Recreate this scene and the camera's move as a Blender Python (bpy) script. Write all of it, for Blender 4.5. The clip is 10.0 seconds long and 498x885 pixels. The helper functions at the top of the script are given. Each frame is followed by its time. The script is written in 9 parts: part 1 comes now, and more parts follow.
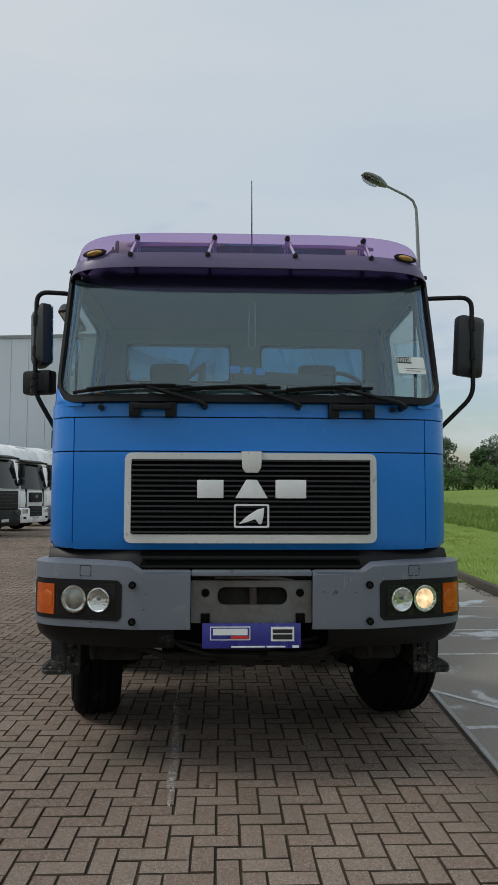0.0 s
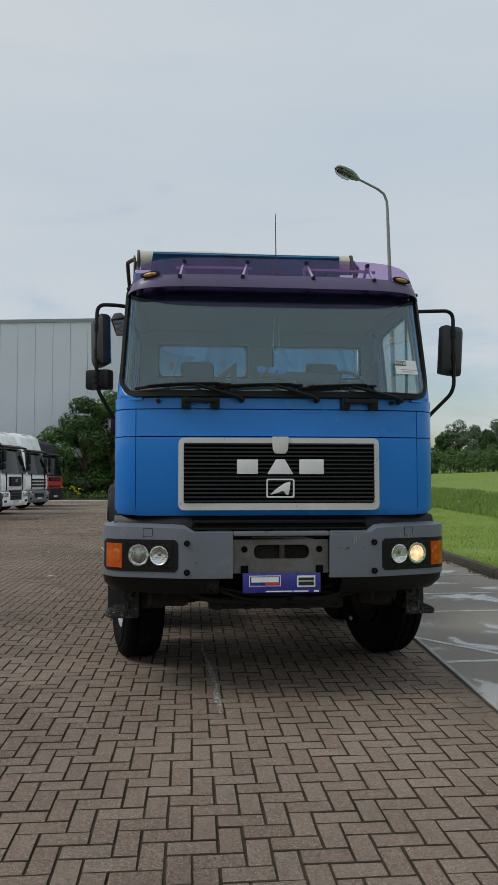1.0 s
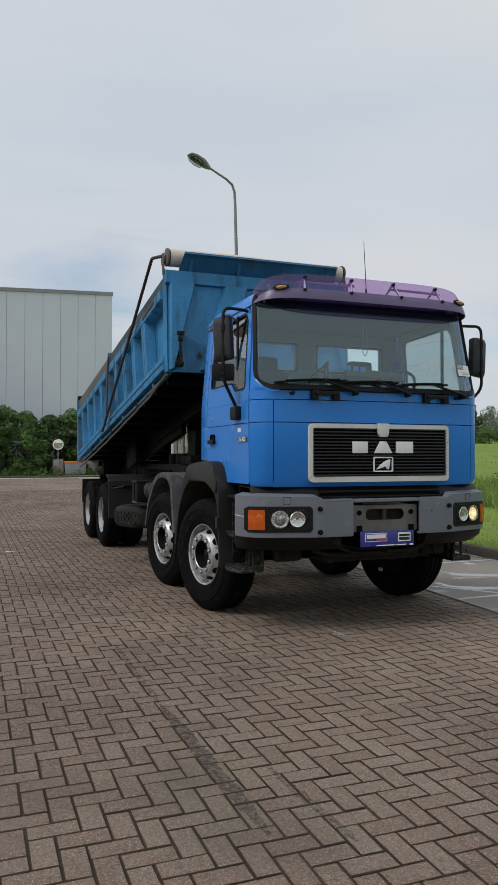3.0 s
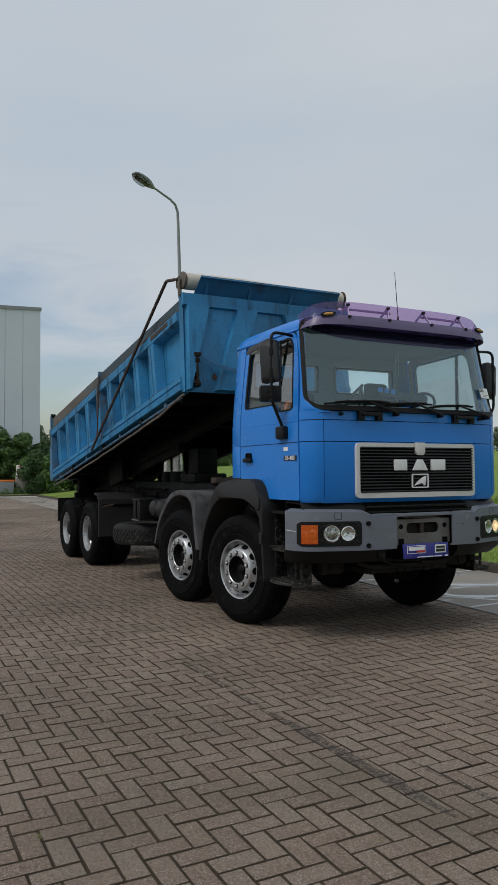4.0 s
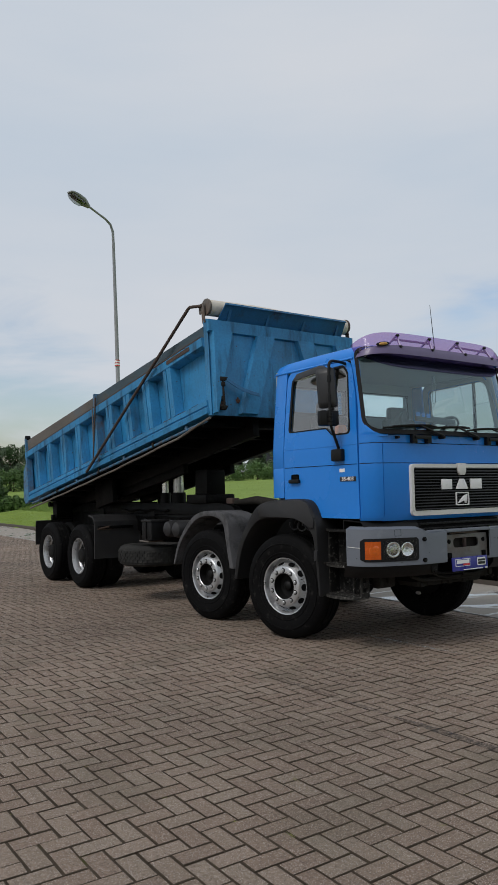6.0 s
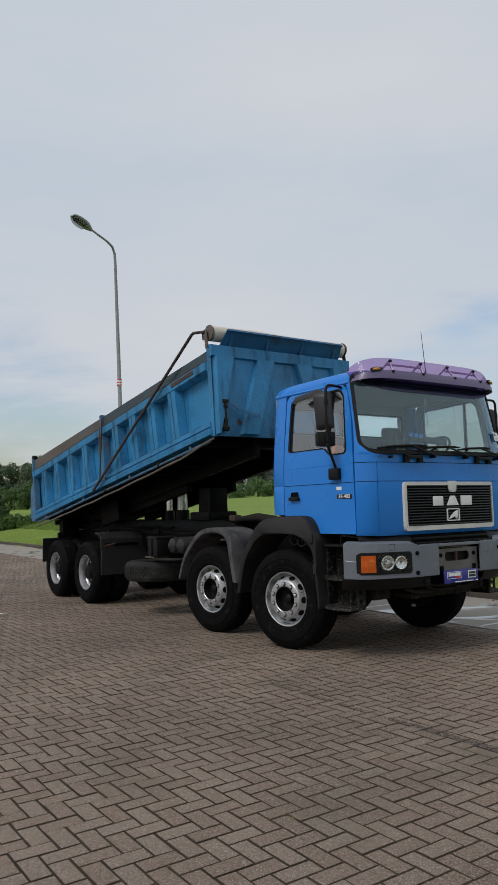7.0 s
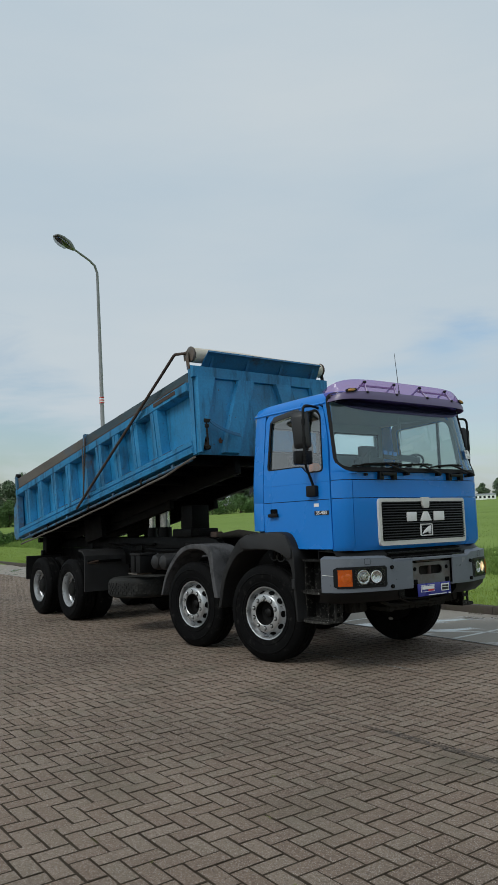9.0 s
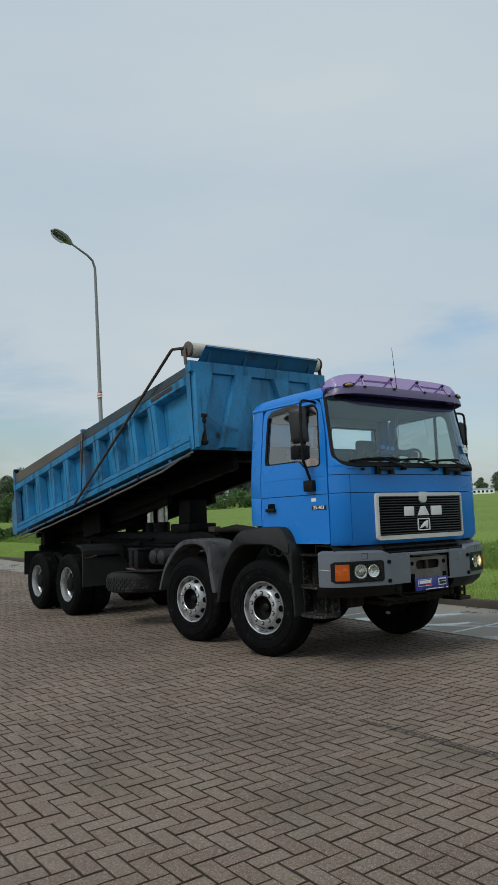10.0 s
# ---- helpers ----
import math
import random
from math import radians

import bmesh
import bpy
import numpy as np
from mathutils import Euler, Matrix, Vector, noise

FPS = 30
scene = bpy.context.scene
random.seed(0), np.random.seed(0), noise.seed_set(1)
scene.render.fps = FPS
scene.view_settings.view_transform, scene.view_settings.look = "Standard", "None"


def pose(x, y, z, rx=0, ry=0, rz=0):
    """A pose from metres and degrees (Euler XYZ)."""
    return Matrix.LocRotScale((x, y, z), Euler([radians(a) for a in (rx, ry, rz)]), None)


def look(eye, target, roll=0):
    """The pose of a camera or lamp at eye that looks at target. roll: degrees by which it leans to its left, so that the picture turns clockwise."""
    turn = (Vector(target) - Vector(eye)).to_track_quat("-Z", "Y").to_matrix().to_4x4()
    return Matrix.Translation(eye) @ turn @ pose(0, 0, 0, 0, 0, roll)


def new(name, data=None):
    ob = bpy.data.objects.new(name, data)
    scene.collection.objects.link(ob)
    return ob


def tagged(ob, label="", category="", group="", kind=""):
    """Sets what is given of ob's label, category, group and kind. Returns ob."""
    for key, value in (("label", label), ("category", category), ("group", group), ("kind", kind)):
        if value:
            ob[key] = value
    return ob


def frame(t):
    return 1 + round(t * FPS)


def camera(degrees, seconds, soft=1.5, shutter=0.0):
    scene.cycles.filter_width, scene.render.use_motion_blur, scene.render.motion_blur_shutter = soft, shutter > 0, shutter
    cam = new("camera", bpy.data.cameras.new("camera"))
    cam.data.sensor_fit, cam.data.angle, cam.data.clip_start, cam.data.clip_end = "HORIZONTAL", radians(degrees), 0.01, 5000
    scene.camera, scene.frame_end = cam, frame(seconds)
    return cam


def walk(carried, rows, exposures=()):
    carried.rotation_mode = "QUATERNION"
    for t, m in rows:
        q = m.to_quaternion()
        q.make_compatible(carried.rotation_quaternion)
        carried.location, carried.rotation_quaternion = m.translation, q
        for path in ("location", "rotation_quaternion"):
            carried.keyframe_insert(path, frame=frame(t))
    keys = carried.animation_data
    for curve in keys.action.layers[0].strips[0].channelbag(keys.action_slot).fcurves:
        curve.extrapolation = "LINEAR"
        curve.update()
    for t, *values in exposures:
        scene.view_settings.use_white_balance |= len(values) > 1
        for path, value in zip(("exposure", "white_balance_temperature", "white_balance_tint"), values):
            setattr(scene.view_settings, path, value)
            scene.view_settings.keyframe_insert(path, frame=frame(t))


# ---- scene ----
cam = camera(37.1, 10.0, 1.0)
PATH = [
    (0, (-0.184, -4.124, 1.544), (-0.102, -2.131, 1.688), 0.2),
    (0.5, (-0.268, -4.727, 1.526), (-0.161, -2.734, 1.65), 0.0),
    (1, (-0.656, -5.106, 1.486), (-0.484, -3.116, 1.589), -0.0),
    (1.5, (-1.258, -5.306, 1.516), (-0.97, -3.328, 1.589), -0.2),
    (2, (-1.953, -5.512, 1.511), (-1.514, -3.562, 1.552), -0.2),
    (2.5, (-2.661, -5.61, 1.506), (-2.072, -3.699, 1.534), -0.2),
    (2.7, (-2.979, -5.654, 1.492), (-2.335, -3.76, 1.523), -0.1),
    (3.8, (-4.361, -5.475, 1.49), (-3.476, -3.683, 1.568), -0.3),
    (4, (-4.585, -5.421, 1.501), (-3.665, -3.647, 1.588), -0.4),
    (4.5, (-5.082, -5.225, 1.509), (-4.082, -3.496, 1.613), -0.6),
    (5, (-5.513, -5.059, 1.517), (-4.446, -3.371, 1.632), -0.7),
    (5.5, (-5.807, -4.917, 1.526), (-4.687, -3.265, 1.648), -0.9),
    (5.7, (-5.889, -4.902, 1.538), (-4.754, -3.259, 1.662), -1.1),
    (6.8, (-6.245, -5.229, 1.546), (-5.105, -3.594, 1.716), -1.5),
    (7, (-6.265, -5.285, 1.546), (-5.128, -3.65, 1.725), -1.5),
    (7.5, (-6.312, -5.445, 1.554), (-5.167, -3.817, 1.757), -1.7),
    (8, (-6.381, -5.498, 1.544), (-5.215, -3.888, 1.766), -1.7),
    (8.5, (-6.387, -5.516, 1.547), (-5.21, -3.915, 1.774), -1.8),
    (9, (-6.398, -5.522, 1.548), (-5.224, -3.918, 1.769), -1.9),
    (9.5, (-6.39, -5.524, 1.55), (-5.215, -3.919, 1.762), -2.0),
    (10, (-6.384, -5.527, 1.549), (-5.206, -3.923, 1.756), -2.0),
]
EXPOSURES = [(0, 0.02, 6450, 10), (0.5, -0.05, 6450, 10), (1.0, 0.0, 6500, 10), (2.0, 0.22, 6650, 13), (2.5, 0.2, 6700, 13), (4.0, -0.12, 6450, 11), (4.5, 0.0, 6400, 10), (5.5, 0.03, 6450, 13), (7.0, 0.0, 6550, 13), (7.5, -0.02, 6400, 11), (8.2, -0.03, 6330, 7), (10.0, -0.06, 6270, 6)]
walk(cam, [(t, look(eye, target, roll)) for t, eye, target, roll in PATH], EXPOSURES)

# ---- sky and sun: high overcast, brighter towards the yard side ----
world = bpy.data.worlds.new("sky")
scene.world = world
world.use_nodes = True
wn, wl = world.node_tree.nodes, world.node_tree.links
wn.clear()
w_out = wn.new("ShaderNodeOutputWorld")
w_coord = wn.new("ShaderNodeTexCoord")
w_sky = wn.new("ShaderNodeTexSky")
w_sky.sky_type = "NISHITA"
w_sky.sun_disc = False
w_sky.sun_elevation = radians(48)
w_sky.sun_rotation = radians(-99)
w_sky.air_density = 1.2
w_sky.dust_density = 2.5
w_bg1 = wn.new("ShaderNodeBackground")
w_bg1.inputs["Strength"].default_value = 0.14
wl.new(w_sky.outputs["Color"], w_bg1.inputs["Color"])
# a torn cloud deck, flattened towards the horizon
w_map = wn.new("ShaderNodeMapping")
w_map.inputs["Scale"].default_value = (1.0, 1.0, 4.5)
wl.new(w_coord.outputs["Generated"], w_map.inputs["Vector"])
w_noise = wn.new("ShaderNodeTexNoise")
w_noise.inputs["Scale"].default_value = 2.3
w_noise.inputs["Detail"].default_value = 7.0
w_noise.inputs["Roughness"].default_value = 0.55
w_noise.inputs["Distortion"].default_value = 0.5
wl.new(w_map.outputs["Vector"], w_noise.inputs["Vector"])
w_sep = wn.new("ShaderNodeSeparateXYZ")
wl.new(w_coord.outputs["Generated"], w_sep.inputs["Vector"])
w_high = wn.new("ShaderNodeMapRange")
w_high.inputs["From Min"].default_value = 0.03
w_high.inputs["From Max"].default_value = 0.42
w_high.inputs["To Min"].default_value = -0.04
w_high.inputs["To Max"].default_value = 0.32
wl.new(w_sep.outputs["Z"], w_high.inputs["Value"])
w_cover = wn.new("ShaderNodeMath")
w_cover.operation = "ADD"
wl.new(w_noise.outputs["Fac"], w_cover.inputs[0])
wl.new(w_high.outputs["Result"], w_cover.inputs[1])
for az, el, near, lift in ((13, 9.5, 0.965, -0.15), (36, 13, 0.955, 0.14)):
    w_dot = wn.new("ShaderNodeVectorMath")
    w_dot.operation = "DOT_PRODUCT"
    w_dot.inputs[1].default_value = (math.sin(radians(az)) * math.cos(radians(el)), math.cos(radians(az)) * math.cos(radians(el)), math.sin(radians(el)))
    wl.new(w_coord.outputs["Generated"], w_dot.inputs[0])
    w_gap = wn.new("ShaderNodeMapRange")
    w_gap.interpolation_type = "SMOOTHSTEP"
    w_gap.inputs["From Min"].default_value = near
    w_gap.inputs["From Max"].default_value = 1.0
    w_gap.inputs["To Max"].default_value = lift
    wl.new(w_dot.outputs["Value"], w_gap.inputs["Value"])
    w_add = wn.new("ShaderNodeMath")
    w_add.operation = "ADD"
    wl.new(w_cover.outputs[0], w_add.inputs[0])
    wl.new(w_gap.outputs["Result"], w_add.inputs[1])
    w_cover = w_add
w_ramp = wn.new("ShaderNodeMapRange")
w_ramp.interpolation_type = "SMOOTHSTEP"
w_ramp.inputs["From Min"].default_value = 0.36
w_ramp.inputs["From Max"].default_value = 0.62
wl.new(w_cover.outputs[0], w_ramp.inputs["Value"])
w_noise2 = wn.new("ShaderNodeTexNoise")
w_noise2.inputs["Scale"].default_value = 1.4
w_noise2.inputs["Detail"].default_value = 5.0
wl.new(w_map.outputs["Vector"], w_noise2.inputs["Vector"])
w_tone = wn.new("ShaderNodeValToRGB")
w_tone.color_ramp.elements[0].position = 0.35
w_tone.color_ramp.elements[0].color = (0.50, 0.58, 0.655, 1)
w_tone.color_ramp.elements[1].position = 0.68
w_tone.color_ramp.elements[1].color = (0.592, 0.636, 0.676, 1)
wl.new(w_noise2.outputs["Fac"], w_tone.inputs["Fac"])
w_bg2 = wn.new("ShaderNodeBackground")
w_bg2.inputs["Strength"].default_value = 1.0
wl.new(w_tone.outputs["Color"], w_bg2.inputs["Color"])
w_mix = wn.new("ShaderNodeMixShader")
wl.new(w_ramp.outputs["Result"], w_mix.inputs["Fac"])
wl.new(w_bg1.outputs["Background"], w_mix.inputs[1])
wl.new(w_bg2.outputs["Background"], w_mix.inputs[2])
wl.new(w_mix.outputs["Shader"], w_out.inputs["Surface"])

sun = new("sun", bpy.data.lights.new("sun", "SUN"))
sun.data.energy = 1.5
sun.data.angle = radians(22)
sun.data.color = (1.0, 0.96, 0.9)
sun.matrix_world = look((-30, -5, 34), (0, 0, 0))

# ---- materials ----
def nodes_of(m):
    m.use_nodes = True
    nt = m.node_tree
    return nt, nt.nodes["Principled BSDF"]


def surf(name, c, rough=0.5, metal=0.0, var=0.12, scale=3.0, fine=60.0, bump=0.05, dirt=None, dirt_amt=0.0,
         dirt_scale=2.0, coat=0.0, spec=0.5, stretch=(1, 1, 1), rough_var=0.1, streak=0.0,
         spots=None, spot_scale=30.0, spot_from=0.66):
    """A surface with tone at two scales, optional dirt patches and fine relief, in metres."""
    m = bpy.data.materials.new(name)
    nt, p = nodes_of(m)
    n, l = nt.nodes, nt.links
    co = n.new("ShaderNodeTexCoord")
    mp = n.new("ShaderNodeMapping")
    mp.inputs["Scale"].default_value = stretch
    l.new(co.outputs["Object"], mp.inputs["Vector"])
    big = n.new("ShaderNodeTexNoise")
    big.inputs["Scale"].default_value = scale
    big.inputs["Detail"].default_value = 6
    small = n.new("ShaderNodeTexNoise")
    small.inputs["Scale"].default_value = fine
    small.inputs["Detail"].default_value = 4
    for t in (big, small):
        l.new(mp.outputs["Vector"], t.inputs["Vector"])
    add = n.new("ShaderNodeMath")
    add.operation = "MULTIPLY_ADD"
    l.new(small.outputs["Fac"], add.inputs[0])
    add.inputs[1].default_value = 0.5
    l.new(big.outputs["Fac"], add.inputs[2])
    rmp = n.new("ShaderNodeMapRange")
    rmp.inputs["From Min"].default_value = 0.4
    rmp.inputs["From Max"].default_value = 1.1
    rmp.inputs["To Min"].default_value = 1.0 - var
    rmp.inputs["To Max"].default_value = 1.0 + var
    l.new(add.outputs[0], rmp.inputs["Value"])
    col = n.new("ShaderNodeMix")
    col.data_type = "RGBA"
    col.blend_type = "MULTIPLY"
    col.inputs["Factor"].default_value = 1.0
    col.inputs["A"].default_value = (*c, 1)
    l.new(rmp.outputs["Result"], col.inputs["B"])
    last = col.outputs["Result"]
    rough_in = None
    if dirt:
        dn = n.new("ShaderNodeTexNoise")
        dn.inputs["Scale"].default_value = dirt_scale
        dn.inputs["Detail"].default_value = 9
        dn.inputs["Roughness"].default_value = 0.65
        if streak:
            ms = n.new("ShaderNodeMapping")
            ms.inputs["Scale"].default_value = (1, 1, 1.0 / streak)
            l.new(co.outputs["Object"], ms.inputs["Vector"])
            l.new(ms.outputs["Vector"], dn.inputs["Vector"])
        else:
            l.new(mp.outputs["Vector"], dn.inputs["Vector"])
        dr = n.new("ShaderNodeMapRange")
        dr.inputs["From Min"].default_value = 0.68 - 0.35 * dirt_amt
        dr.inputs["From Max"].default_value = 0.82 - 0.2 * dirt_amt
        l.new(dn.outputs["Fac"], dr.inputs["Value"])
        dm = n.new("ShaderNodeMix")
        dm.data_type = "RGBA"
        l.new(dr.outputs["Result"], dm.inputs["Factor"])
        l.new(last, dm.inputs["A"])
        dm.inputs["B"].default_value = (*dirt, 1)
        last = dm.outputs["Result"]
        rough_in = dr.outputs["Result"]
    if spots:
        sn = n.new("ShaderNodeTexNoise")
        sn.inputs["Scale"].default_value = spot_scale
        sn.inputs["Detail"].default_value = 3
        l.new(co.outputs["Object"], sn.inputs["Vector"])
        sr = n.new("ShaderNodeMapRange")
        sr.inputs["From Min"].default_value = spot_from
        sr.inputs["From Max"].default_value = spot_from + 0.05
        l.new(sn.outputs["Fac"], sr.inputs["Value"])
        sm = n.new("ShaderNodeMix")
        sm.data_type = "RGBA"
        l.new(sr.outputs["Result"], sm.inputs["Factor"])
        l.new(last, sm.inputs["A"])
        sm.inputs["B"].default_value = (*spots, 1)
        last = sm.outputs["Result"]
    l.new(last, p.inputs["Base Color"])
    rr = n.new("ShaderNodeMapRange")
    rr.inputs["From Min"].default_value = 0.3
    rr.inputs["From Max"].default_value = 0.8
    rr.inputs["To Min"].default_value = max(0.02, rough - rough_var)
    rr.inputs["To Max"].default_value = min(1.0, rough + rough_var)
    l.new(big.outputs["Fac"], rr.inputs["Value"])
    if rough_in:
        mx = n.new("ShaderNodeMath")
        mx.operation = "MULTIPLY_ADD"
        l.new(rough_in, mx.inputs[0])
        mx.inputs[1].default_value = 0.4
        l.new(rr.outputs["Result"], mx.inputs[2])
        mx.use_clamp = True
        l.new(mx.outputs[0], p.inputs["Roughness"])
    else:
        l.new(rr.outputs["Result"], p.inputs["Roughness"])
    p.inputs["Metallic"].default_value = metal
    p.inputs["Coat Weight"].default_value = coat
    p.inputs["Coat Roughness"].default_value = 0.06
    p.inputs["Specular IOR Level"].default_value = spec
    if bump:
        b = n.new("ShaderNodeBump")
        b.inputs["Strength"].default_value = bump
        b.inputs["Distance"].default_value = 0.01
        l.new(add.outputs[0], b.inputs["Height"])
        l.new(b.outputs["Normal"], p.inputs["Normal"])
    return m


def glass(name, tint, rough=0.0, gloss=1.0, face=0.06):
    """A thin pane: light passes with a tint, and the face mirrors by Fresnel."""
    m = bpy.data.materials.new(name)
    m.use_nodes = True
    n, l = m.node_tree.nodes, m.node_tree.links
    n.clear()
    out = n.new("ShaderNodeOutputMaterial")
    tr = n.new("ShaderNodeBsdfTransparent")
    tr.inputs["Color"].default_value = (*tint, 1)
    gl = n.new("ShaderNodeBsdfGlossy")
    gl.inputs["Roughness"].default_value = rough
    gl.inputs["Color"].default_value = (*gloss, 1) if isinstance(gloss, tuple) else (gloss, gloss, gloss, 1)
    lw = n.new("ShaderNodeLayerWeight")
    lw.inputs["Blend"].default_value = 0.5
    pw = n.new("ShaderNodeMath")
    pw.operation = "POWER"
    l.new(lw.outputs["Facing"], pw.inputs[0])
    pw.inputs[1].default_value = 5.0
    fr = n.new("ShaderNodeMath")
    fr.operation = "MULTIPLY_ADD"
    l.new(pw.outputs[0], fr.inputs[0])
    fr.inputs[1].default_value = 0.9
    fr.inputs[2].default_value = face
    mix = n.new("ShaderNodeMixShader")
    l.new(fr.outputs[0], mix.inputs["Fac"])
    l.new(tr.outputs["BSDF"], mix.inputs[1])
    l.new(gl.outputs["BSDF"], mix.inputs[2])
    l.new(mix.outputs["Shader"], out.inputs["Surface"])
    return m


def acrylic(name, tint, veil, share):
    """Dusty coloured sheet: most light passes with a tint, a share is scattered forwards and back, and the face gleams."""
    m = glass(name, tint, 0.12, 0.5, 0.03)
    n, l = m.node_tree.nodes, m.node_tree.links
    out = n["Material Output"]
    front = out.inputs["Surface"].links[0].from_socket
    sc = n.new("ShaderNodeBsdfTranslucent")
    sc.inputs["Color"].default_value = (*veil, 1)
    df = n.new("ShaderNodeBsdfDiffuse")
    df.inputs["Color"].default_value = (*veil, 1)
    half = n.new("ShaderNodeMixShader")
    l.new(sc.outputs["BSDF"], half.inputs[1])
    l.new(df.outputs["BSDF"], half.inputs[2])
    mix = n.new("ShaderNodeMixShader")
    mix.inputs["Fac"].default_value = share
    l.new(front, mix.inputs[1])
    l.new(half.outputs["Shader"], mix.inputs[2])
    l.new(mix.outputs["Shader"], out.inputs["Surface"])
    return m


def lit(name, c, strength):
    m = bpy.data.materials.new(name)
    nt, p = nodes_of(m)
    p.inputs["Base Color"].default_value = (*c, 1)
    p.inputs["Emission Color"].default_value = (*c, 1)
    p.inputs["Emission Strength"].default_value = strength
    return m


M_BLUE = surf("cab_blue_paint", (0.018, 0.201, 0.645), 0.28, var=0.05, scale=1.2, fine=25, bump=0.004, coat=0.10, spec=0.32, dirt=(0.03, 0.22, 0.58), dirt_amt=0.10, dirt_scale=1.5)
M_BOX = surf("faded_blue_steel", (0.018, 0.197, 0.41), 0.5, var=0.34, scale=2.2, fine=34, bump=0.08, dirt=(0.018, 0.055, 0.092), dirt_amt=0.53, dirt_scale=5.5, streak=6, spots=(0.045, 0.05, 0.055), spot_scale=21, spot_from=0.69)
# Darker copy of the body blue: lip underside shade in colour, plus grime.
M_LIPBLUE = surf("grimy_shaded_blue_steel", (0.014, 0.11, 0.24), 0.6, var=0.35, scale=3, fine=40, bump=0.08, dirt=(0.05, 0.04, 0.035), dirt_amt=0.35, dirt_scale=4)
M_BOXDARK = surf("worn_blue_edge", (0.04, 0.17, 0.31), 0.55, var=0.3, scale=3, fine=40, bump=0.08, dirt=(0.10, 0.065, 0.045), dirt_amt=0.7, dirt_scale=5)
M_BOARD = surf("weathered_top_board", (0.11, 0.10, 0.088), 0.8, var=0.35, scale=3, fine=50, bump=0.15, dirt=(0.06, 0.13, 0.2), dirt_amt=0.4, dirt_scale=2, stretch=(1, 0.3, 1))
M_BOARDBLUE = surf("grey_blue_top_board", (0.045, 0.075, 0.095), 0.75, var=0.35, scale=3, fine=50, bump=0.15, dirt=(0.10, 0.085, 0.07), dirt_amt=0.4, dirt_scale=2.5, stretch=(1, 0.3, 1))
M_RUST = surf("rusty_steel", (0.06, 0.038, 0.028), 0.75, var=0.4, scale=6, fine=70, bump=0.2, dirt=(0.05, 0.04, 0.04), dirt_amt=0.5)
M_TUBE = surf("grimy_tube", (0.13, 0.115, 0.10), 0.6, var=0.35, scale=4, fine=50, bump=0.1, dirt=(0.1, 0.06, 0.04), dirt_amt=0.5)
M_BUMPER = surf("grey_bumper_plastic", (0.145, 0.163, 0.192), 0.5, var=0.1, scale=2.5, fine=90, bump=0.04, dirt=(0.22, 0.24, 0.26), dirt_amt=0.25, dirt_scale=6, spots=(0.05, 0.055, 0.06), spot_scale=24, spot_from=0.70)
M_GREYSTEEL = surf("bare_grey_steel", (0.15, 0.15, 0.145), 0.5, metal=0.2, var=0.25, scale=5, fine=60, bump=0.08, dirt=(0.1, 0.07, 0.05), dirt_amt=0.4)
M_BLACK = surf("black_plastic", (0.0045, 0.0045, 0.005), 0.5, spec=0.25, var=0.25, scale=4, fine=120, bump=0.05)
M_MIRRORSHELL = surf("mirror_shell_plastic", (0.024, 0.025, 0.027), 0.5, spec=0.35, var=0.2, scale=5, fine=150, bump=0.04)
M_RUBBER = surf("black_rubber", (0.005, 0.005, 0.0055), 0.6, spec=0.2, var=0.2, scale=5, fine=80, bump=0.04)
M_FENDER = surf("dark_fender_plastic", (0.0115, 0.0115, 0.012), 0.55, spec=0.32, var=0.25, scale=3, fine=90, bump=0.06, dirt=(0.04, 0.04, 0.04), dirt_amt=0.3, dirt_scale=3)
# Paler copy of the fender plastic for the cover, flaps and tanks.
M_FENDERPALE = surf("paler_black_fender", (0.021, 0.021, 0.022), 0.6, spec=0.35, var=0.4, scale=5, fine=90, bump=0.08, dirt=(0.055, 0.053, 0.05), dirt_amt=0.3, dirt_scale=6)
M_FENDERGREY = surf("dusty_grey_fender", (0.078, 0.078, 0.082), 0.6, spec=0.3, var=0.35, scale=4, fine=90, bump=0.06, dirt=(0.018, 0.018, 0.018), dirt_amt=0.6, dirt_scale=5)
# Near-black base holds underbody shade; the grey mottle stands in for highlights.
M_CHASSIS = surf("greasy_shaded_chassis", (0.0024, 0.0024, 0.0025), 0.5, spec=0.12, var=0.6, scale=7, fine=50, bump=0.3, dirt=(0.022, 0.021, 0.019), dirt_amt=0.26, dirt_scale=5)
M_CRUST = surf("black_road_crust", (0.02, 0.0185, 0.016), 0.9, spec=0.15, var=0.6, scale=8, fine=60, bump=0.5, dirt=(0.05, 0.045, 0.038), dirt_amt=0.3, dirt_scale=10)
M_GRIME = surf("mud_caked_steel", (0.008, 0.0078, 0.0072), 0.85, spec=0.2, var=0.7, scale=12, fine=70, bump=0.9, dirt=(0.115, 0.11, 0.10), dirt_amt=0.36, dirt_scale=24, spots=(0.24, 0.23, 0.21), spot_scale=60, spot_from=0.69)
M_DUSTTYRE = surf("dusty_spare_rubber", (0.028, 0.028, 0.027), 0.85, spec=0.12, var=0.5, scale=5, fine=70, bump=0.15, dirt=(0.075, 0.073, 0.068), dirt_amt=0.4, dirt_scale=7)
M_TREAD = surf("mud_dusted_tread", (0.022, 0.021, 0.019), 0.8, spec=0.25, var=0.7, scale=14, fine=80, bump=0.8, dirt=(0.16, 0.155, 0.14), dirt_amt=0.45, dirt_scale=22, spots=(0.26, 0.25, 0.23), spot_scale=60, spot_from=0.66)
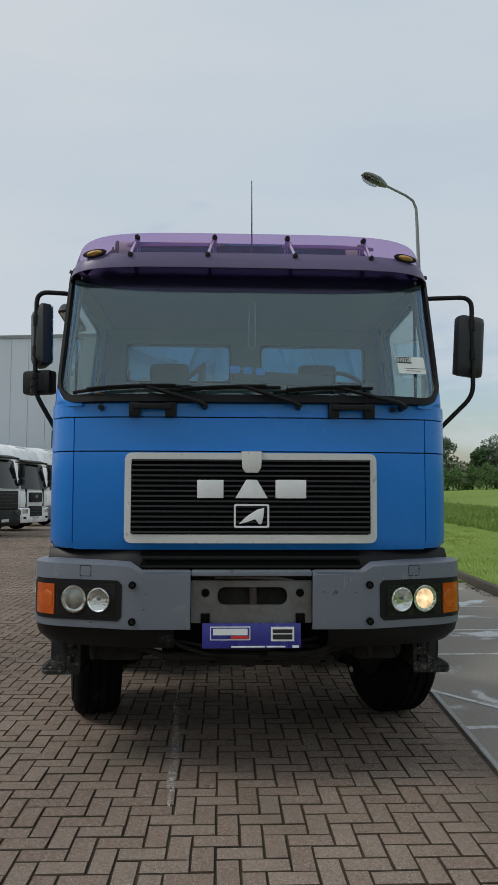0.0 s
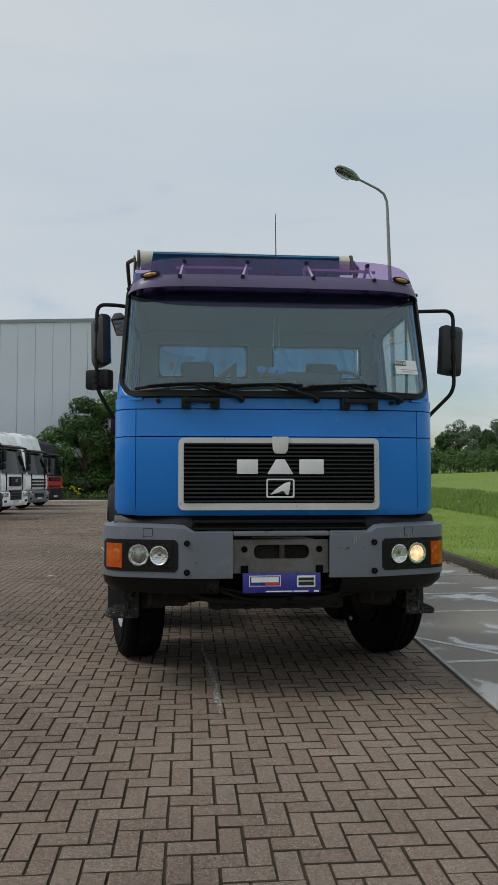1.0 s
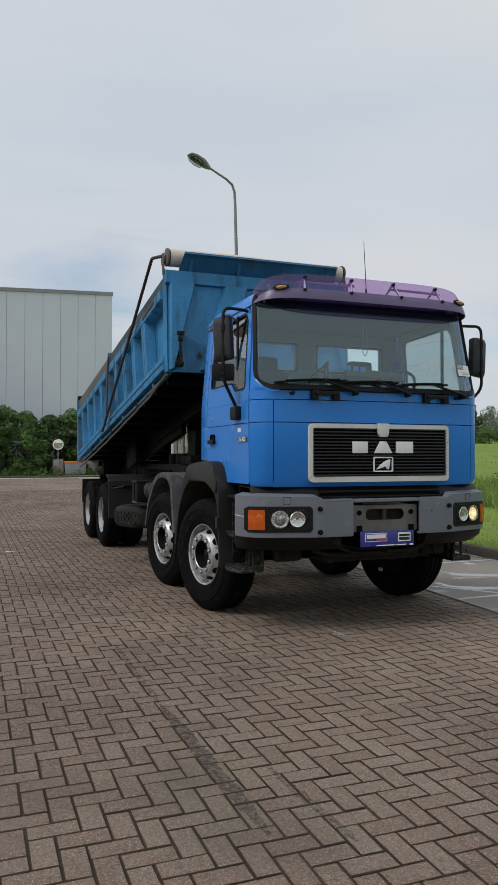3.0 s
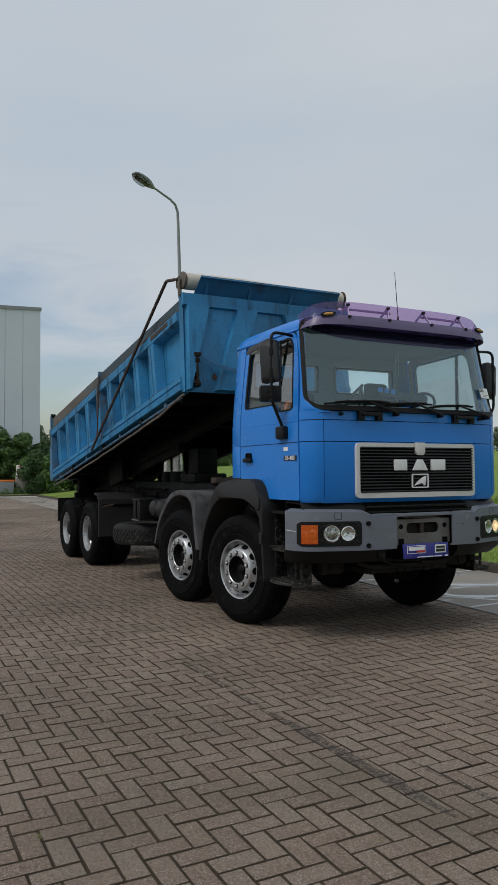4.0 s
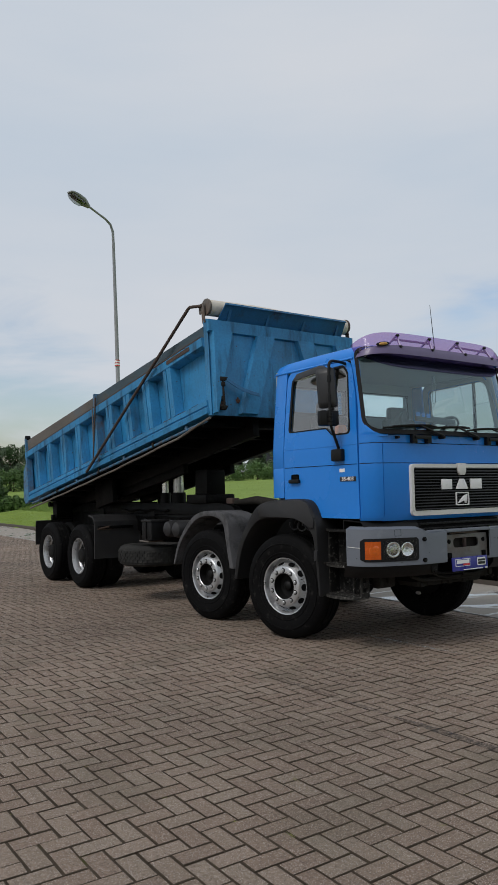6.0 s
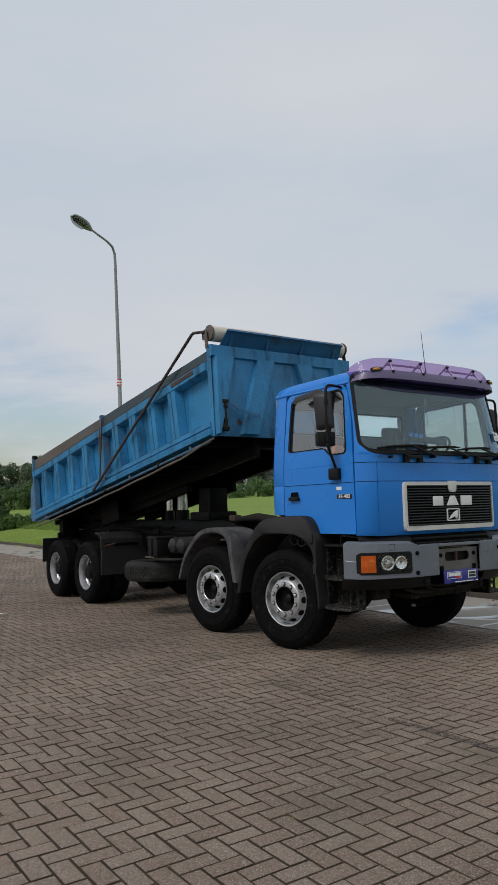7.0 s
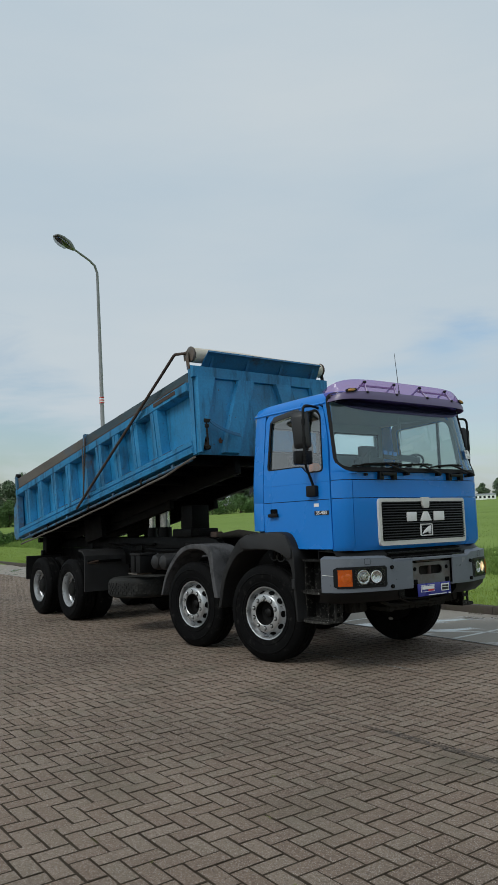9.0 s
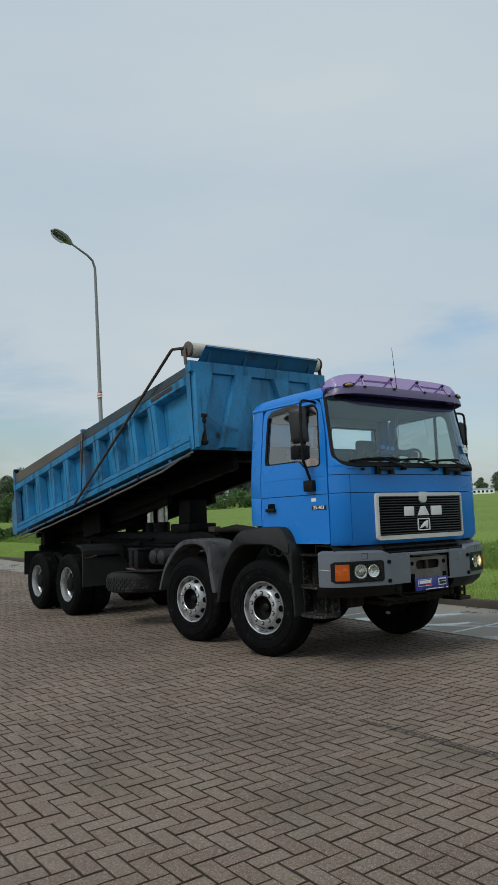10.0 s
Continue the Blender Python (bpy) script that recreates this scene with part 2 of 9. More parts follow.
M_PATINA = surf("rust_stain", (0.085, 0.045, 0.03), 0.85, spec=0.15, var=0.5, scale=14, fine=80, bump=0.3, dirt=(0.012, 0.03, 0.05), dirt_amt=0.5, dirt_scale=20)
M_TYRE = surf("tyre_rubber", (0.0042, 0.0042, 0.0045), 0.72, spec=0.07, var=0.35, scale=4, fine=70, bump=0.08, dirt=(0.034, 0.033, 0.031), dirt_amt=0.3, dirt_scale=12)
M_RIM = surf("silver_rim", (0.50, 0.51, 0.52), 0.34, metal=0.7, spots=(0.05, 0.045, 0.04), spot_scale=26, spot_from=0.68, var=0.2, scale=8, fine=90, bump=0.04, dirt=(0.12, 0.11, 0.1), dirt_amt=0.35, dirt_scale=8)
M_HUB = surf("hub_and_recess_black", (0.005, 0.005, 0.0048), 0.6, spec=0.2, var=0.4, scale=9, fine=60, bump=0.1)
M_NUT = surf("steel_nut", (0.24, 0.24, 0.235), 0.35, metal=0.7, var=0.2, scale=20, fine=90, bump=0.05)
M_WHITE = surf("off_white_trim", (0.60, 0.60, 0.57), 0.5, var=0.1, scale=6, fine=60, bump=0.05, dirt=(0.10, 0.10, 0.10), dirt_amt=0.2, dirt_scale=12)
M_LETTER = surf("white_badge", (0.72, 0.72, 0.72), 0.35, var=0.05, scale=8, fine=60, bump=0.01)
M_SLAT = surf("grille_slat_black", (0.0085, 0.0085, 0.0095), 0.36, spec=0.38, var=0.2, scale=6, fine=60, bump=0.03)
# For black parts, and for shade in gaps and holes put into colour.
M_DARK = surf("black_part_and_shade", (0.003, 0.003, 0.003), 0.9, spec=0.1, var=0.3, scale=5, fine=50, bump=0.05)
M_CHROME = surf("reflector_chrome", (0.9, 0.9, 0.9), 0.3, metal=1.0, var=0.03, scale=20, fine=60, bump=0.02)
M_AMBERPALE = surf("pale_amber_lens", (0.50, 0.092, 0.006), 0.18, var=0.3, scale=20, fine=90, bump=0.1, coat=0.5)
M_AMBER = surf("amber_lens", (0.46, 0.075, 0.004), 0.16, var=0.3, scale=14, fine=90, bump=0.12, coat=0.6)
M_MARKER = surf("pale_marker_lens", (0.50, 0.27, 0.07), 0.25, var=0.3, scale=30, fine=120, bump=0.2)
M_CLIP = surf("pale_violet_clip", (0.42, 0.35, 0.50), 0.5, var=0.1, scale=6, fine=60, bump=0.02)
M_REFLECT = surf("faceted_reflector", (0.88, 0.88, 0.88), 0.14, metal=1.0, var=0.05, scale=16, fine=30, bump=1.0)
M_LENS = glass("headlamp_cover_glass", (0.93, 0.94, 0.94), 0.03, 0.5, 0.02)
M_BOWL = surf("lamp_bowl_grey", (0.008, 0.008, 0.008), 0.6, spec=0.2, var=0.4, scale=14, fine=80, bump=0.05)
M_GLASS = glass("tinted_windscreen", (0.66, 0.86, 0.88), 0.0, (0.80, 0.97, 1.0), 0.128)
M_REARGLASS = glass("rear_window_glass", (0.97, 0.98, 0.98), 0.0, 1.0, 0.04)
M_SIDEGLASS = glass("side_window_glass", (0.66, 0.65, 0.63), 0.0, (0.98, 0.96, 0.93), 0.24)
# The violet tint and gloss put the visor's shade into this strip.
M_BAND = glass("visor_shaded_sun_band", (0.14, 0.13, 0.23), 0.2, (0.5, 0.47, 0.75), 0.08)
M_VISOR = acrylic("violet_acrylic", (0.64, 0.46, 0.73), (0.31, 0.23, 0.38), 0.26)
M_VISORDARK = surf("violet_lower_lip", (0.115, 0.088, 0.18), 0.4, var=0.15, scale=2, fine=60, bump=0.02, coat=0.1)
M_TRIMGREY = surf("cab_lining_grey", (0.28, 0.32, 0.325), 0.8, var=0.1, scale=5, fine=80, bump=0.05)
M_SEAT = surf("dark_seat_cloth", (0.05, 0.053, 0.055), 0.9, var=0.25, scale=10, fine=200, bump=0.1)
M_DASH = surf("dash_plastic", (0.045, 0.047, 0.05), 0.6, var=0.15, scale=6, fine=120, bump=0.05)
M_PLATE = surf("dealer_plate_blue", (0.026, 0.028, 0.22), 0.3, var=0.05, scale=6, fine=60, bump=0.0)
M_PAPER = surf("white_paper", (0.78, 0.79, 0.78), 0.6, var=0.04, scale=12, fine=90, bump=0.0)
M_INK = surf("black_ink", (0.01, 0.01, 0.012), 0.5, var=0.05, scale=12, fine=90, bump=0.0)
M_RED = surf("red_print", (0.6, 0.03, 0.03), 0.5, var=0.05, scale=12, fine=90, bump=0.0)
M_SIGNBLUE = surf("blue_sign_print", (0.05, 0.25, 0.75), 0.4, var=0.05, scale=12, fine=90, bump=0.0)
M_GALV = surf("galvanised_steel", (0.25, 0.26, 0.27), 0.6, metal=0.0, var=0.12, scale=3, fine=60, bump=0.03)
M_TARP = surf("off_white_tarpaulin", (0.56, 0.51, 0.43), 0.6, var=0.12, scale=4, fine=40, bump=0.1, dirt=(0.3, 0.24, 0.17), dirt_amt=0.3)
# Dirt streaks are deepened to put the body's shade into the chrome.
M_CYL = surf("shaded_polished_cylinder", (0.62, 0.62, 0.60), 0.22, metal=0.9, var=0.15, scale=6, fine=60, bump=0.03, dirt=(0.012, 0.012, 0.012), dirt_amt=0.62, dirt_scale=6, streak=4)
M_CLADDING = surf("grey_cladding", (0.60, 0.65, 0.72), 0.45, var=0.06, scale=0.3, fine=4, bump=0.02)
M_SEAM = surf("cladding_joint", (0.14, 0.16, 0.165), 0.6, var=0.1, scale=1, fine=10, bump=0.0)
M_KERB = surf("kerb_concrete", (0.07, 0.057, 0.046), 0.9, var=0.3, scale=2.5, fine=60, bump=0.3, dirt=(0.05, 0.055, 0.03), dirt_amt=0.5, dirt_scale=3)
M_BLOCK = surf("stained_concrete_block", (0.27, 0.25, 0.22), 0.9, spec=0.15, var=0.3, scale=2, fine=30, bump=0.3, dirt=(0.09, 0.085, 0.07), dirt_amt=0.45, dirt_scale=3, streak=3)
M_MIRRORFACE = surf("convex_mirror_face", (0.85, 0.87, 0.88), 0.06, metal=1.0, var=0.03, scale=4, fine=20, bump=0.0)
M_TWHITE = surf("white_truck_paint", (0.90, 0.91, 0.91), 0.3, var=0.06, scale=2, fine=20, bump=0.0, coat=0.3)
M_TRED = surf("red_truck_paint", (0.62, 0.035, 0.03), 0.35, var=0.08, scale=2, fine=20, bump=0.0)
M_TDARK = surf("dark_truck_trim", (0.007, 0.0075, 0.009), 0.5, spec=0.25, var=0.2, scale=4, fine=40, bump=0.03)
M_TGLASS = surf("dark_truck_glass", (0.008, 0.011, 0.012), 0.08, var=0.2, scale=2, fine=10, bump=0.0, spec=0.35)
M_ORANGE = surf("orange_plastic", (0.78, 0.2, 0.025), 0.6, var=0.15, scale=3, fine=30, bump=0.05)
M_BARK = surf("bark", (0.07, 0.055, 0.04), 0.9, var=0.4, scale=6, fine=40, bump=0.4)
def fluted_mat():
    """Pressed headlamp glass in front of a bright reflector, with vertical flutes."""
    m = bpy.data.materials.new("fluted_lamp_glass")
    nt, p = nodes_of(m)
    n, l = nt.nodes, nt.links
    co = n.new("ShaderNodeTexCoord")
    wv = n.new("ShaderNodeTexWave")
    wv.inputs["Scale"].default_value = 28
    wv.inputs["Distortion"].default_value = 0.6
    l.new(co.outputs["Object"], wv.inputs["Vector"])
    bp = n.new("ShaderNodeBump")
    bp.inputs["Strength"].default_value = 1.0
    bp.inputs["Distance"].default_value = 0.02
    l.new(wv.outputs["Fac"], bp.inputs["Height"])
    l.new(bp.outputs["Normal"], p.inputs["Normal"])
    p.inputs["Base Color"].default_value = (0.82, 0.83, 0.84, 1)
    p.inputs["Metallic"].default_value = 1.0
    p.inputs["Roughness"].default_value = 0.2
    return m


M_FLUTED = fluted_mat()
def glow_mat():
    """Warm lit headlamp: brightest round the bulb, broken by the flutes."""
    m = bpy.data.materials.new("glowing_lamp_glass")
    nt, p = nodes_of(m)
    n, l = nt.nodes, nt.links
    co = n.new("ShaderNodeTexCoord")
    ns = n.new("ShaderNodeTexNoise")
    ns.inputs["Scale"].default_value = 26
    ns.inputs["Detail"].default_value = 3
    l.new(co.outputs["Object"], ns.inputs["Vector"])
    rp = n.new("ShaderNodeValToRGB")
    rp.color_ramp.elements[0].position, rp.color_ramp.elements[0].color = 0.30, (0.50, 0.26, 0.08, 1)
    rp.color_ramp.elements[1].position, rp.color_ramp.elements[1].color = 0.62, (1.0, 0.74, 0.40, 1)
    l.new(ns.outputs["Fac"], rp.inputs["Fac"])
    p.inputs["Base Color"].default_value = (0.4, 0.36, 0.3, 1)
    l.new(rp.outputs["Color"], p.inputs["Emission Color"])
    p.inputs["Emission Strength"].default_value = 1.1
    p.inputs["Roughness"].default_value = 0.2
    return m


M_GLOW = glow_mat()
M_LAMPON = lit("warm_lit_bulb", (1.0, 0.66, 0.32), 1.6)
M_LAMPCLEAR = glass("smoky_lamp_bowl", (0.62, 0.63, 0.62), 0.05, 0.9, 0.10)
M_LAMPGLASS = surf("street_lamp_bowl", (0.035, 0.038, 0.038), 0.3, spec=0.3, var=0.2, scale=6, fine=40, bump=0.05)


def leaf_mat(name, c1, c2):
    m = bpy.data.materials.new(name)
    nt, p = nodes_of(m)
    n, l = nt.nodes, nt.links
    geo = n.new("ShaderNodeNewGeometry")
    oi = n.new("ShaderNodeObjectInfo")
    mx = n.new("ShaderNodeMix")
    mx.data_type = "RGBA"
    mx.inputs["A"].default_value = (*c1, 1)
    mx.inputs["B"].default_value = (*c2, 1)
    l.new(geo.outputs["Random Per Island"], mx.inputs["Factor"])
    co = n.new("ShaderNodeTexCoord")
    ns = n.new("ShaderNodeTexNoise")
    ns.inputs["Scale"].default_value = 0.7
    ns.inputs["Detail"].default_value = 4
    l.new(co.outputs["Object"], ns.inputs["Vector"])
    mr = n.new("ShaderNodeMapRange")
    mr.inputs["To Min"].default_value = 0.55
    mr.inputs["To Max"].default_value = 1.45
    l.new(ns.outputs["Fac"], mr.inputs["Value"])
    m2 = n.new("ShaderNodeMix")
    m2.data_type = "RGBA"
    m2.blend_type = "MULTIPLY"
    m2.inputs["Factor"].default_value = 1
    l.new(mx.outputs["Result"], m2.inputs["A"])
    l.new(mr.outputs["Result"], m2.inputs["B"])
    l.new(m2.outputs["Result"], p.inputs["Base Color"])
    p.inputs["Roughness"].default_value = 0.6
    p.inputs["Specular IOR Level"].default_value = 0.25
    return m


M_LEAF = leaf_mat("hedge_leaves", (0.04, 0.095, 0.02), (0.11, 0.19, 0.05))
M_LEAFDARK = leaf_mat("dark_leaves", (0.03, 0.065, 0.02), (0.065, 0.12, 0.04))
# Paler, greyer leaves: the haze of distance is put into their colour.
M_LEAFFAR = leaf_mat("hazy_far_leaves", (0.075, 0.115, 0.065), (0.13, 0.18, 0.10))
M_HEDGE = leaf_mat("field_hedge_leaves", (0.06, 0.12, 0.035), (0.11, 0.19, 0.06))
M_GRASS = leaf_mat("mown_grass_blades", (0.19, 0.27, 0.04), (0.28, 0.355, 0.075))
M_CROP = leaf_mat("low_crop_blades", (0.155, 0.225, 0.045), (0.20, 0.275, 0.065))
M_ROUGH = leaf_mat("rough_grass_blades", (0.12, 0.205, 0.038), (0.235, 0.325, 0.085))
M_MOSS = leaf_mat("joint_moss", (0.10, 0.11, 0.025), (0.19, 0.18, 0.05))
M_YELLOW = leaf_mat("yellow_petals", (0.6, 0.45, 0.02), (0.7, 0.55, 0.04))


def ground_mat():
    m = bpy.data.materials.new("field_and_verge")
    nt, p = nodes_of(m)
    n, l = nt.nodes, nt.links
    co = n.new("ShaderNodeTexCoord")
    a = n.new("ShaderNodeTexNoise")
    a.inputs["Scale"].default_value = 0.12
    a.inputs["Detail"].default_value = 8
    b = n.new("ShaderNodeTexNoise")
    b.inputs["Scale"].default_value = 9.0
    b.inputs["Detail"].default_value = 6
    for t in (a, b):
        l.new(co.outputs["Object"], t.inputs["Vector"])
    mx = n.new("ShaderNodeMix")
    mx.data_type = "RGBA"
    mx.inputs["A"].default_value = (0.150, 0.222, 0.045, 1)
    mx.inputs["B"].default_value = (0.205, 0.285, 0.068, 1)
    ad = n.new("ShaderNodeMath")
    ad.operation = "MULTIPLY_ADD"
    l.new(b.outputs["Fac"], ad.inputs[0])
    ad.inputs[1].default_value = 0.8
    l.new(a.outputs["Fac"], ad.inputs[2])
    mr = n.new("ShaderNodeMapRange")
    mr.inputs["From Min"].default_value = 0.6
    mr.inputs["From Max"].default_value = 1.2
    l.new(ad.outputs[0], mr.inputs["Value"])
    l.new(mr.outputs["Result"], mx.inputs["Factor"])
    l.new(mx.outputs["Result"], p.inputs["Base Color"])
    p.inputs["Roughness"].default_value = 0.9
    p.inputs["Specular IOR Level"].default_value = 0.1
    bp = n.new("ShaderNodeBump")
    bp.inputs["Strength"].default_value = 0.6
    bp.inputs["Distance"].default_value = 0.05
    l.new(b.outputs["Fac"], bp.inputs["Height"])
    l.new(bp.outputs["Normal"], p.inputs["Normal"])
    return m


M_GROUND = ground_mat()


def paver_mat():
    """Brown-grey clinker with a tone of its own for every paver, grit, and broad worn and mossy patches."""
    m = bpy.data.materials.new("brown_clinker")
    nt, p = nodes_of(m)
    n, l = nt.nodes, nt.links
    geo = n.new("ShaderNodeNewGeometry")
    oi = n.new("ShaderNodeObjectInfo")
    sm = n.new("ShaderNodeMath")
    sm.operation = "ADD"
    l.new(geo.outputs["Random Per Island"], sm.inputs[0])
    l.new(oi.outputs["Random"], sm.inputs[1])
    fr = n.new("ShaderNodeMath")
    fr.operation = "FRACT"
    l.new(sm.outputs[0], fr.inputs[0])
    rp = n.new("ShaderNodeValToRGB")
    e = rp.color_ramp.elements
    e[0].position, e[0].color = 0.0, (0.174, 0.126, 0.096, 1)
    e[1].position, e[1].color = 1.0, (0.218, 0.165, 0.128, 1)
    k = e.new(0.5)
    k.color = (0.195, 0.145, 0.111, 1)
    k = e.new(0.88)
    k.color = (0.206, 0.162, 0.125, 1)
    l.new(fr.outputs[0], rp.inputs["Fac"])
    co = n.new("ShaderNodeNewGeometry")
    pos = co.outputs["Position"]
    big = n.new("ShaderNodeTexNoise")
    big.inputs["Scale"].default_value = 0.45
    big.inputs["Detail"].default_value = 6
    grit = n.new("ShaderNodeTexNoise")
    grit.inputs["Scale"].default_value = 55
    grit.inputs["Detail"].default_value = 8
    grit.inputs["Roughness"].default_value = 0.82
    spk = n.new("ShaderNodeTexVoronoi")
    spk.inputs["Scale"].default_value = 210
    moss = n.new("ShaderNodeTexNoise")
    moss.inputs["Scale"].default_value = 1.1
    moss.inputs["Detail"].default_value = 8
    for t in (big, grit, spk, moss):
        l.new(pos, t.inputs["Vector"])
    ad = n.new("ShaderNodeMath")
    ad.operation = "MULTIPLY_ADD"
    l.new(grit.outputs["Fac"], ad.inputs[0])
    ad.inputs[1].default_value = 0.9
    soft_big = n.new("ShaderNodeMapRange")
    soft_big.inputs["To Min"].default_value = 0.24
    soft_big.inputs["To Max"].default_value = 0.78
    l.new(big.outputs["Fac"], soft_big.inputs["Value"])
    l.new(soft_big.outputs["Result"], ad.inputs[2])
    mr = n.new("ShaderNodeMapRange")
    mr.inputs["From Min"].default_value = 0.68
    mr.inputs["From Max"].default_value = 1.22
    mr.inputs["To Min"].default_value = 0.20
    mr.inputs["To Max"].default_value = 1.66
    l.new(ad.outputs[0], mr.inputs["Value"])
    ml = n.new("ShaderNodeMix")
    ml.data_type = "RGBA"
    ml.blend_type = "MULTIPLY"
    ml.inputs["Factor"].default_value = 1
    l.new(rp.outputs["Color"], ml.inputs["A"])
    l.new(mr.outputs["Result"], ml.inputs["B"])
    # pale grit grains
    gr = n.new("ShaderNodeMapRange")
    gr.inputs["From Min"].default_value = 0.55
    gr.inputs["From Max"].default_value = 0.3
    l.new(spk.outputs["Distance"], gr.inputs["Value"])
    cr = n.new("ShaderNodeMath")
    cr.operation = "GREATER_THAN"
    cr.inputs[1].default_value = 0.62
    l.new(spk.outputs["Color"], cr.inputs[0])
    gm = n.new("ShaderNodeMath")
    gm.operation = "MULTIPLY"
    l.new(gr.outputs["Result"], gm.inputs[0])
    l.new(cr.outputs[0], gm.inputs[1])
    mg = n.new("ShaderNodeMix")
    mg.data_type = "RGBA"
    l.new(gm.outputs[0], mg.inputs["Factor"])
    l.new(ml.outputs["Result"], mg.inputs["A"])
    mg.inputs["B"].default_value = (0.42, 0.37, 0.325, 1)
    # dark pits between the grains
    pit = n.new("ShaderNodeTexVoronoi")
    pit.inputs["Scale"].default_value = 170
    l.new(pos, pit.inputs["Vector"])
    pd = n.new("ShaderNodeMapRange")
    pd.inputs["From Min"].default_value = 0.5
    pd.inputs["From Max"].default_value = 0.25
    pd.inputs["To Max"].default_value = 0.7
    l.new(pit.outputs["Distance"], pd.inputs["Value"])
    pc = n.new("ShaderNodeMath")
    pc.operation = "LESS_THAN"
    pc.inputs[1].default_value = 0.32
    l.new(pit.outputs["Color"], pc.inputs[0])
    pm = n.new("ShaderNodeMath")
    pm.operation = "MULTIPLY"
    l.new(pd.outputs["Result"], pm.inputs[0])
    l.new(pc.outputs[0], pm.inputs[1])
    mp = n.new("ShaderNodeMix")
    mp.data_type = "RGBA"
    l.new(pm.outputs[0], mp.inputs["Factor"])
    l.new(mg.outputs["Result"], mp.inputs["A"])
    mp.inputs["B"].default_value = (0.05, 0.04, 0.032, 1)
    # green-grey bloom
    mo = n.new("ShaderNodeMapRange")
    mo.inputs["From Min"].default_value = 0.53
    mo.inputs["From Max"].default_value = 0.75
    mo.inputs["To Max"].default_value = 0.62
    l.new(moss.outputs["Fac"], mo.inputs["Value"])
    mm = n.new("ShaderNodeMix")
    mm.data_type = "RGBA"
    l.new(mo.outputs["Result"], mm.inputs["Factor"])
    l.new(mp.outputs["Result"], mm.inputs["A"])
    mm.inputs["B"].default_value = (0.098, 0.089, 0.064, 1)
    l.new(mm.outputs["Result"], p.inputs["Base Color"])
    p.inputs["Roughness"].default_value = 0.88
    p.inputs["Specular IOR Level"].default_value = 0.18
    bp = n.new("ShaderNodeBump")
    bp.inputs["Strength"].default_value = 0.8
    bp.inputs["Distance"].default_value = 0.006
    l.new(grit.outputs["Fac"], bp.inputs["Height"])
    l.new(bp.outputs["Normal"], p.inputs["Normal"])
    return m


M_PAVER = paver_mat()
# Dark joint sand; on paver edges the colour stands in for joint shade.
M_JOINT = surf("joint_sand_and_edge_shade", (0.058, 0.046, 0.034), 0.95, spec=0.08, var=0.5, scale=3, fine=60, bump=0.3, dirt=(0.05, 0.055, 0.014), dirt_amt=0.22, dirt_scale=3)
M_LINE = surf("worn_white_paint", (0.60, 0.60, 0.58), 0.7, var=0.2, scale=3, fine=40, bump=0.05, dirt=(0.2, 0.2, 0.19), dirt_amt=0.45, dirt_scale=6)
M_EDGING = surf("grey_edging_concrete", (0.33, 0.32, 0.305), 0.75, var=0.2, scale=2, fine=50, bump=0.1, dirt=(0.15, 0.14, 0.13), dirt_amt=0.35, dirt_scale=4)


def concrete_mat():
    m = bpy.data.materials.new("damp_concrete")
    nt, p = nodes_of(m)
    n, l = nt.nodes, nt.links
    geo = n.new("ShaderNodeNewGeometry")
    a = n.new("ShaderNodeTexNoise")
    a.inputs["Scale"].default_value = 1.1
    a.inputs["Detail"].default_value = 9
    a.inputs["Roughness"].default_value = 0.6
    a.inputs["Distortion"].default_value = 0.6
    b = n.new("ShaderNodeTexNoise")
    b.inputs["Scale"].default_value = 40
    b.inputs["Detail"].default_value = 4
    l.new(geo.outputs["Position"], a.inputs["Vector"])
    l.new(geo.outputs["Position"], b.inputs["Vector"])
    wet = n.new("ShaderNodeMapRange")
    wet.inputs["From Min"].default_value = 0.55
    wet.inputs["From Max"].default_value = 0.60
    l.new(a.outputs["Fac"], wet.inputs["Value"])
    col = n.new("ShaderNodeMix")
    col.data_type = "RGBA"
    gloss = n.new("ShaderNodeMapRange")
    gloss.inputs["To Min"].default_value = 0.15
    gloss.inputs["To Max"].default_value = 0.7
    l.new(wet.outputs["Result"], gloss.inputs["Value"])
    l.new(gloss.outputs["Result"], p.inputs["Specular IOR Level"])
    col.inputs["A"].default_value = (0.275, 0.248, 0.212, 1)
    col.inputs["B"].default_value = (0.215, 0.198, 0.175, 1)
    l.new(wet.outputs["Result"], col.inputs["Factor"])
    gr = n.new("ShaderNodeMapRange")
    gr.inputs["To Min"].default_value = 0.75
    gr.inputs["To Max"].default_value = 1.25
    l.new(b.outputs["Fac"], gr.inputs["Value"])
    ml = n.new("ShaderNodeMix")
    ml.data_type = "RGBA"
    ml.blend_type = "MULTIPLY"
    ml.inputs["Factor"].default_value = 1
    l.new(col.outputs["Result"], ml.inputs["A"])
    l.new(gr.outputs["Result"], ml.inputs["B"])
    l.new(ml.outputs["Result"], p.inputs["Base Color"])
    rr = n.new("ShaderNodeMapRange")
    rr.inputs["To Min"].default_value = 0.8
    rr.inputs["To Max"].default_value = 0.07
    l.new(wet.outputs["Result"], rr.inputs["Value"])
    l.new(rr.outputs["Result"], p.inputs["Roughness"])
    return m


M_CONCRETE = concrete_mat()


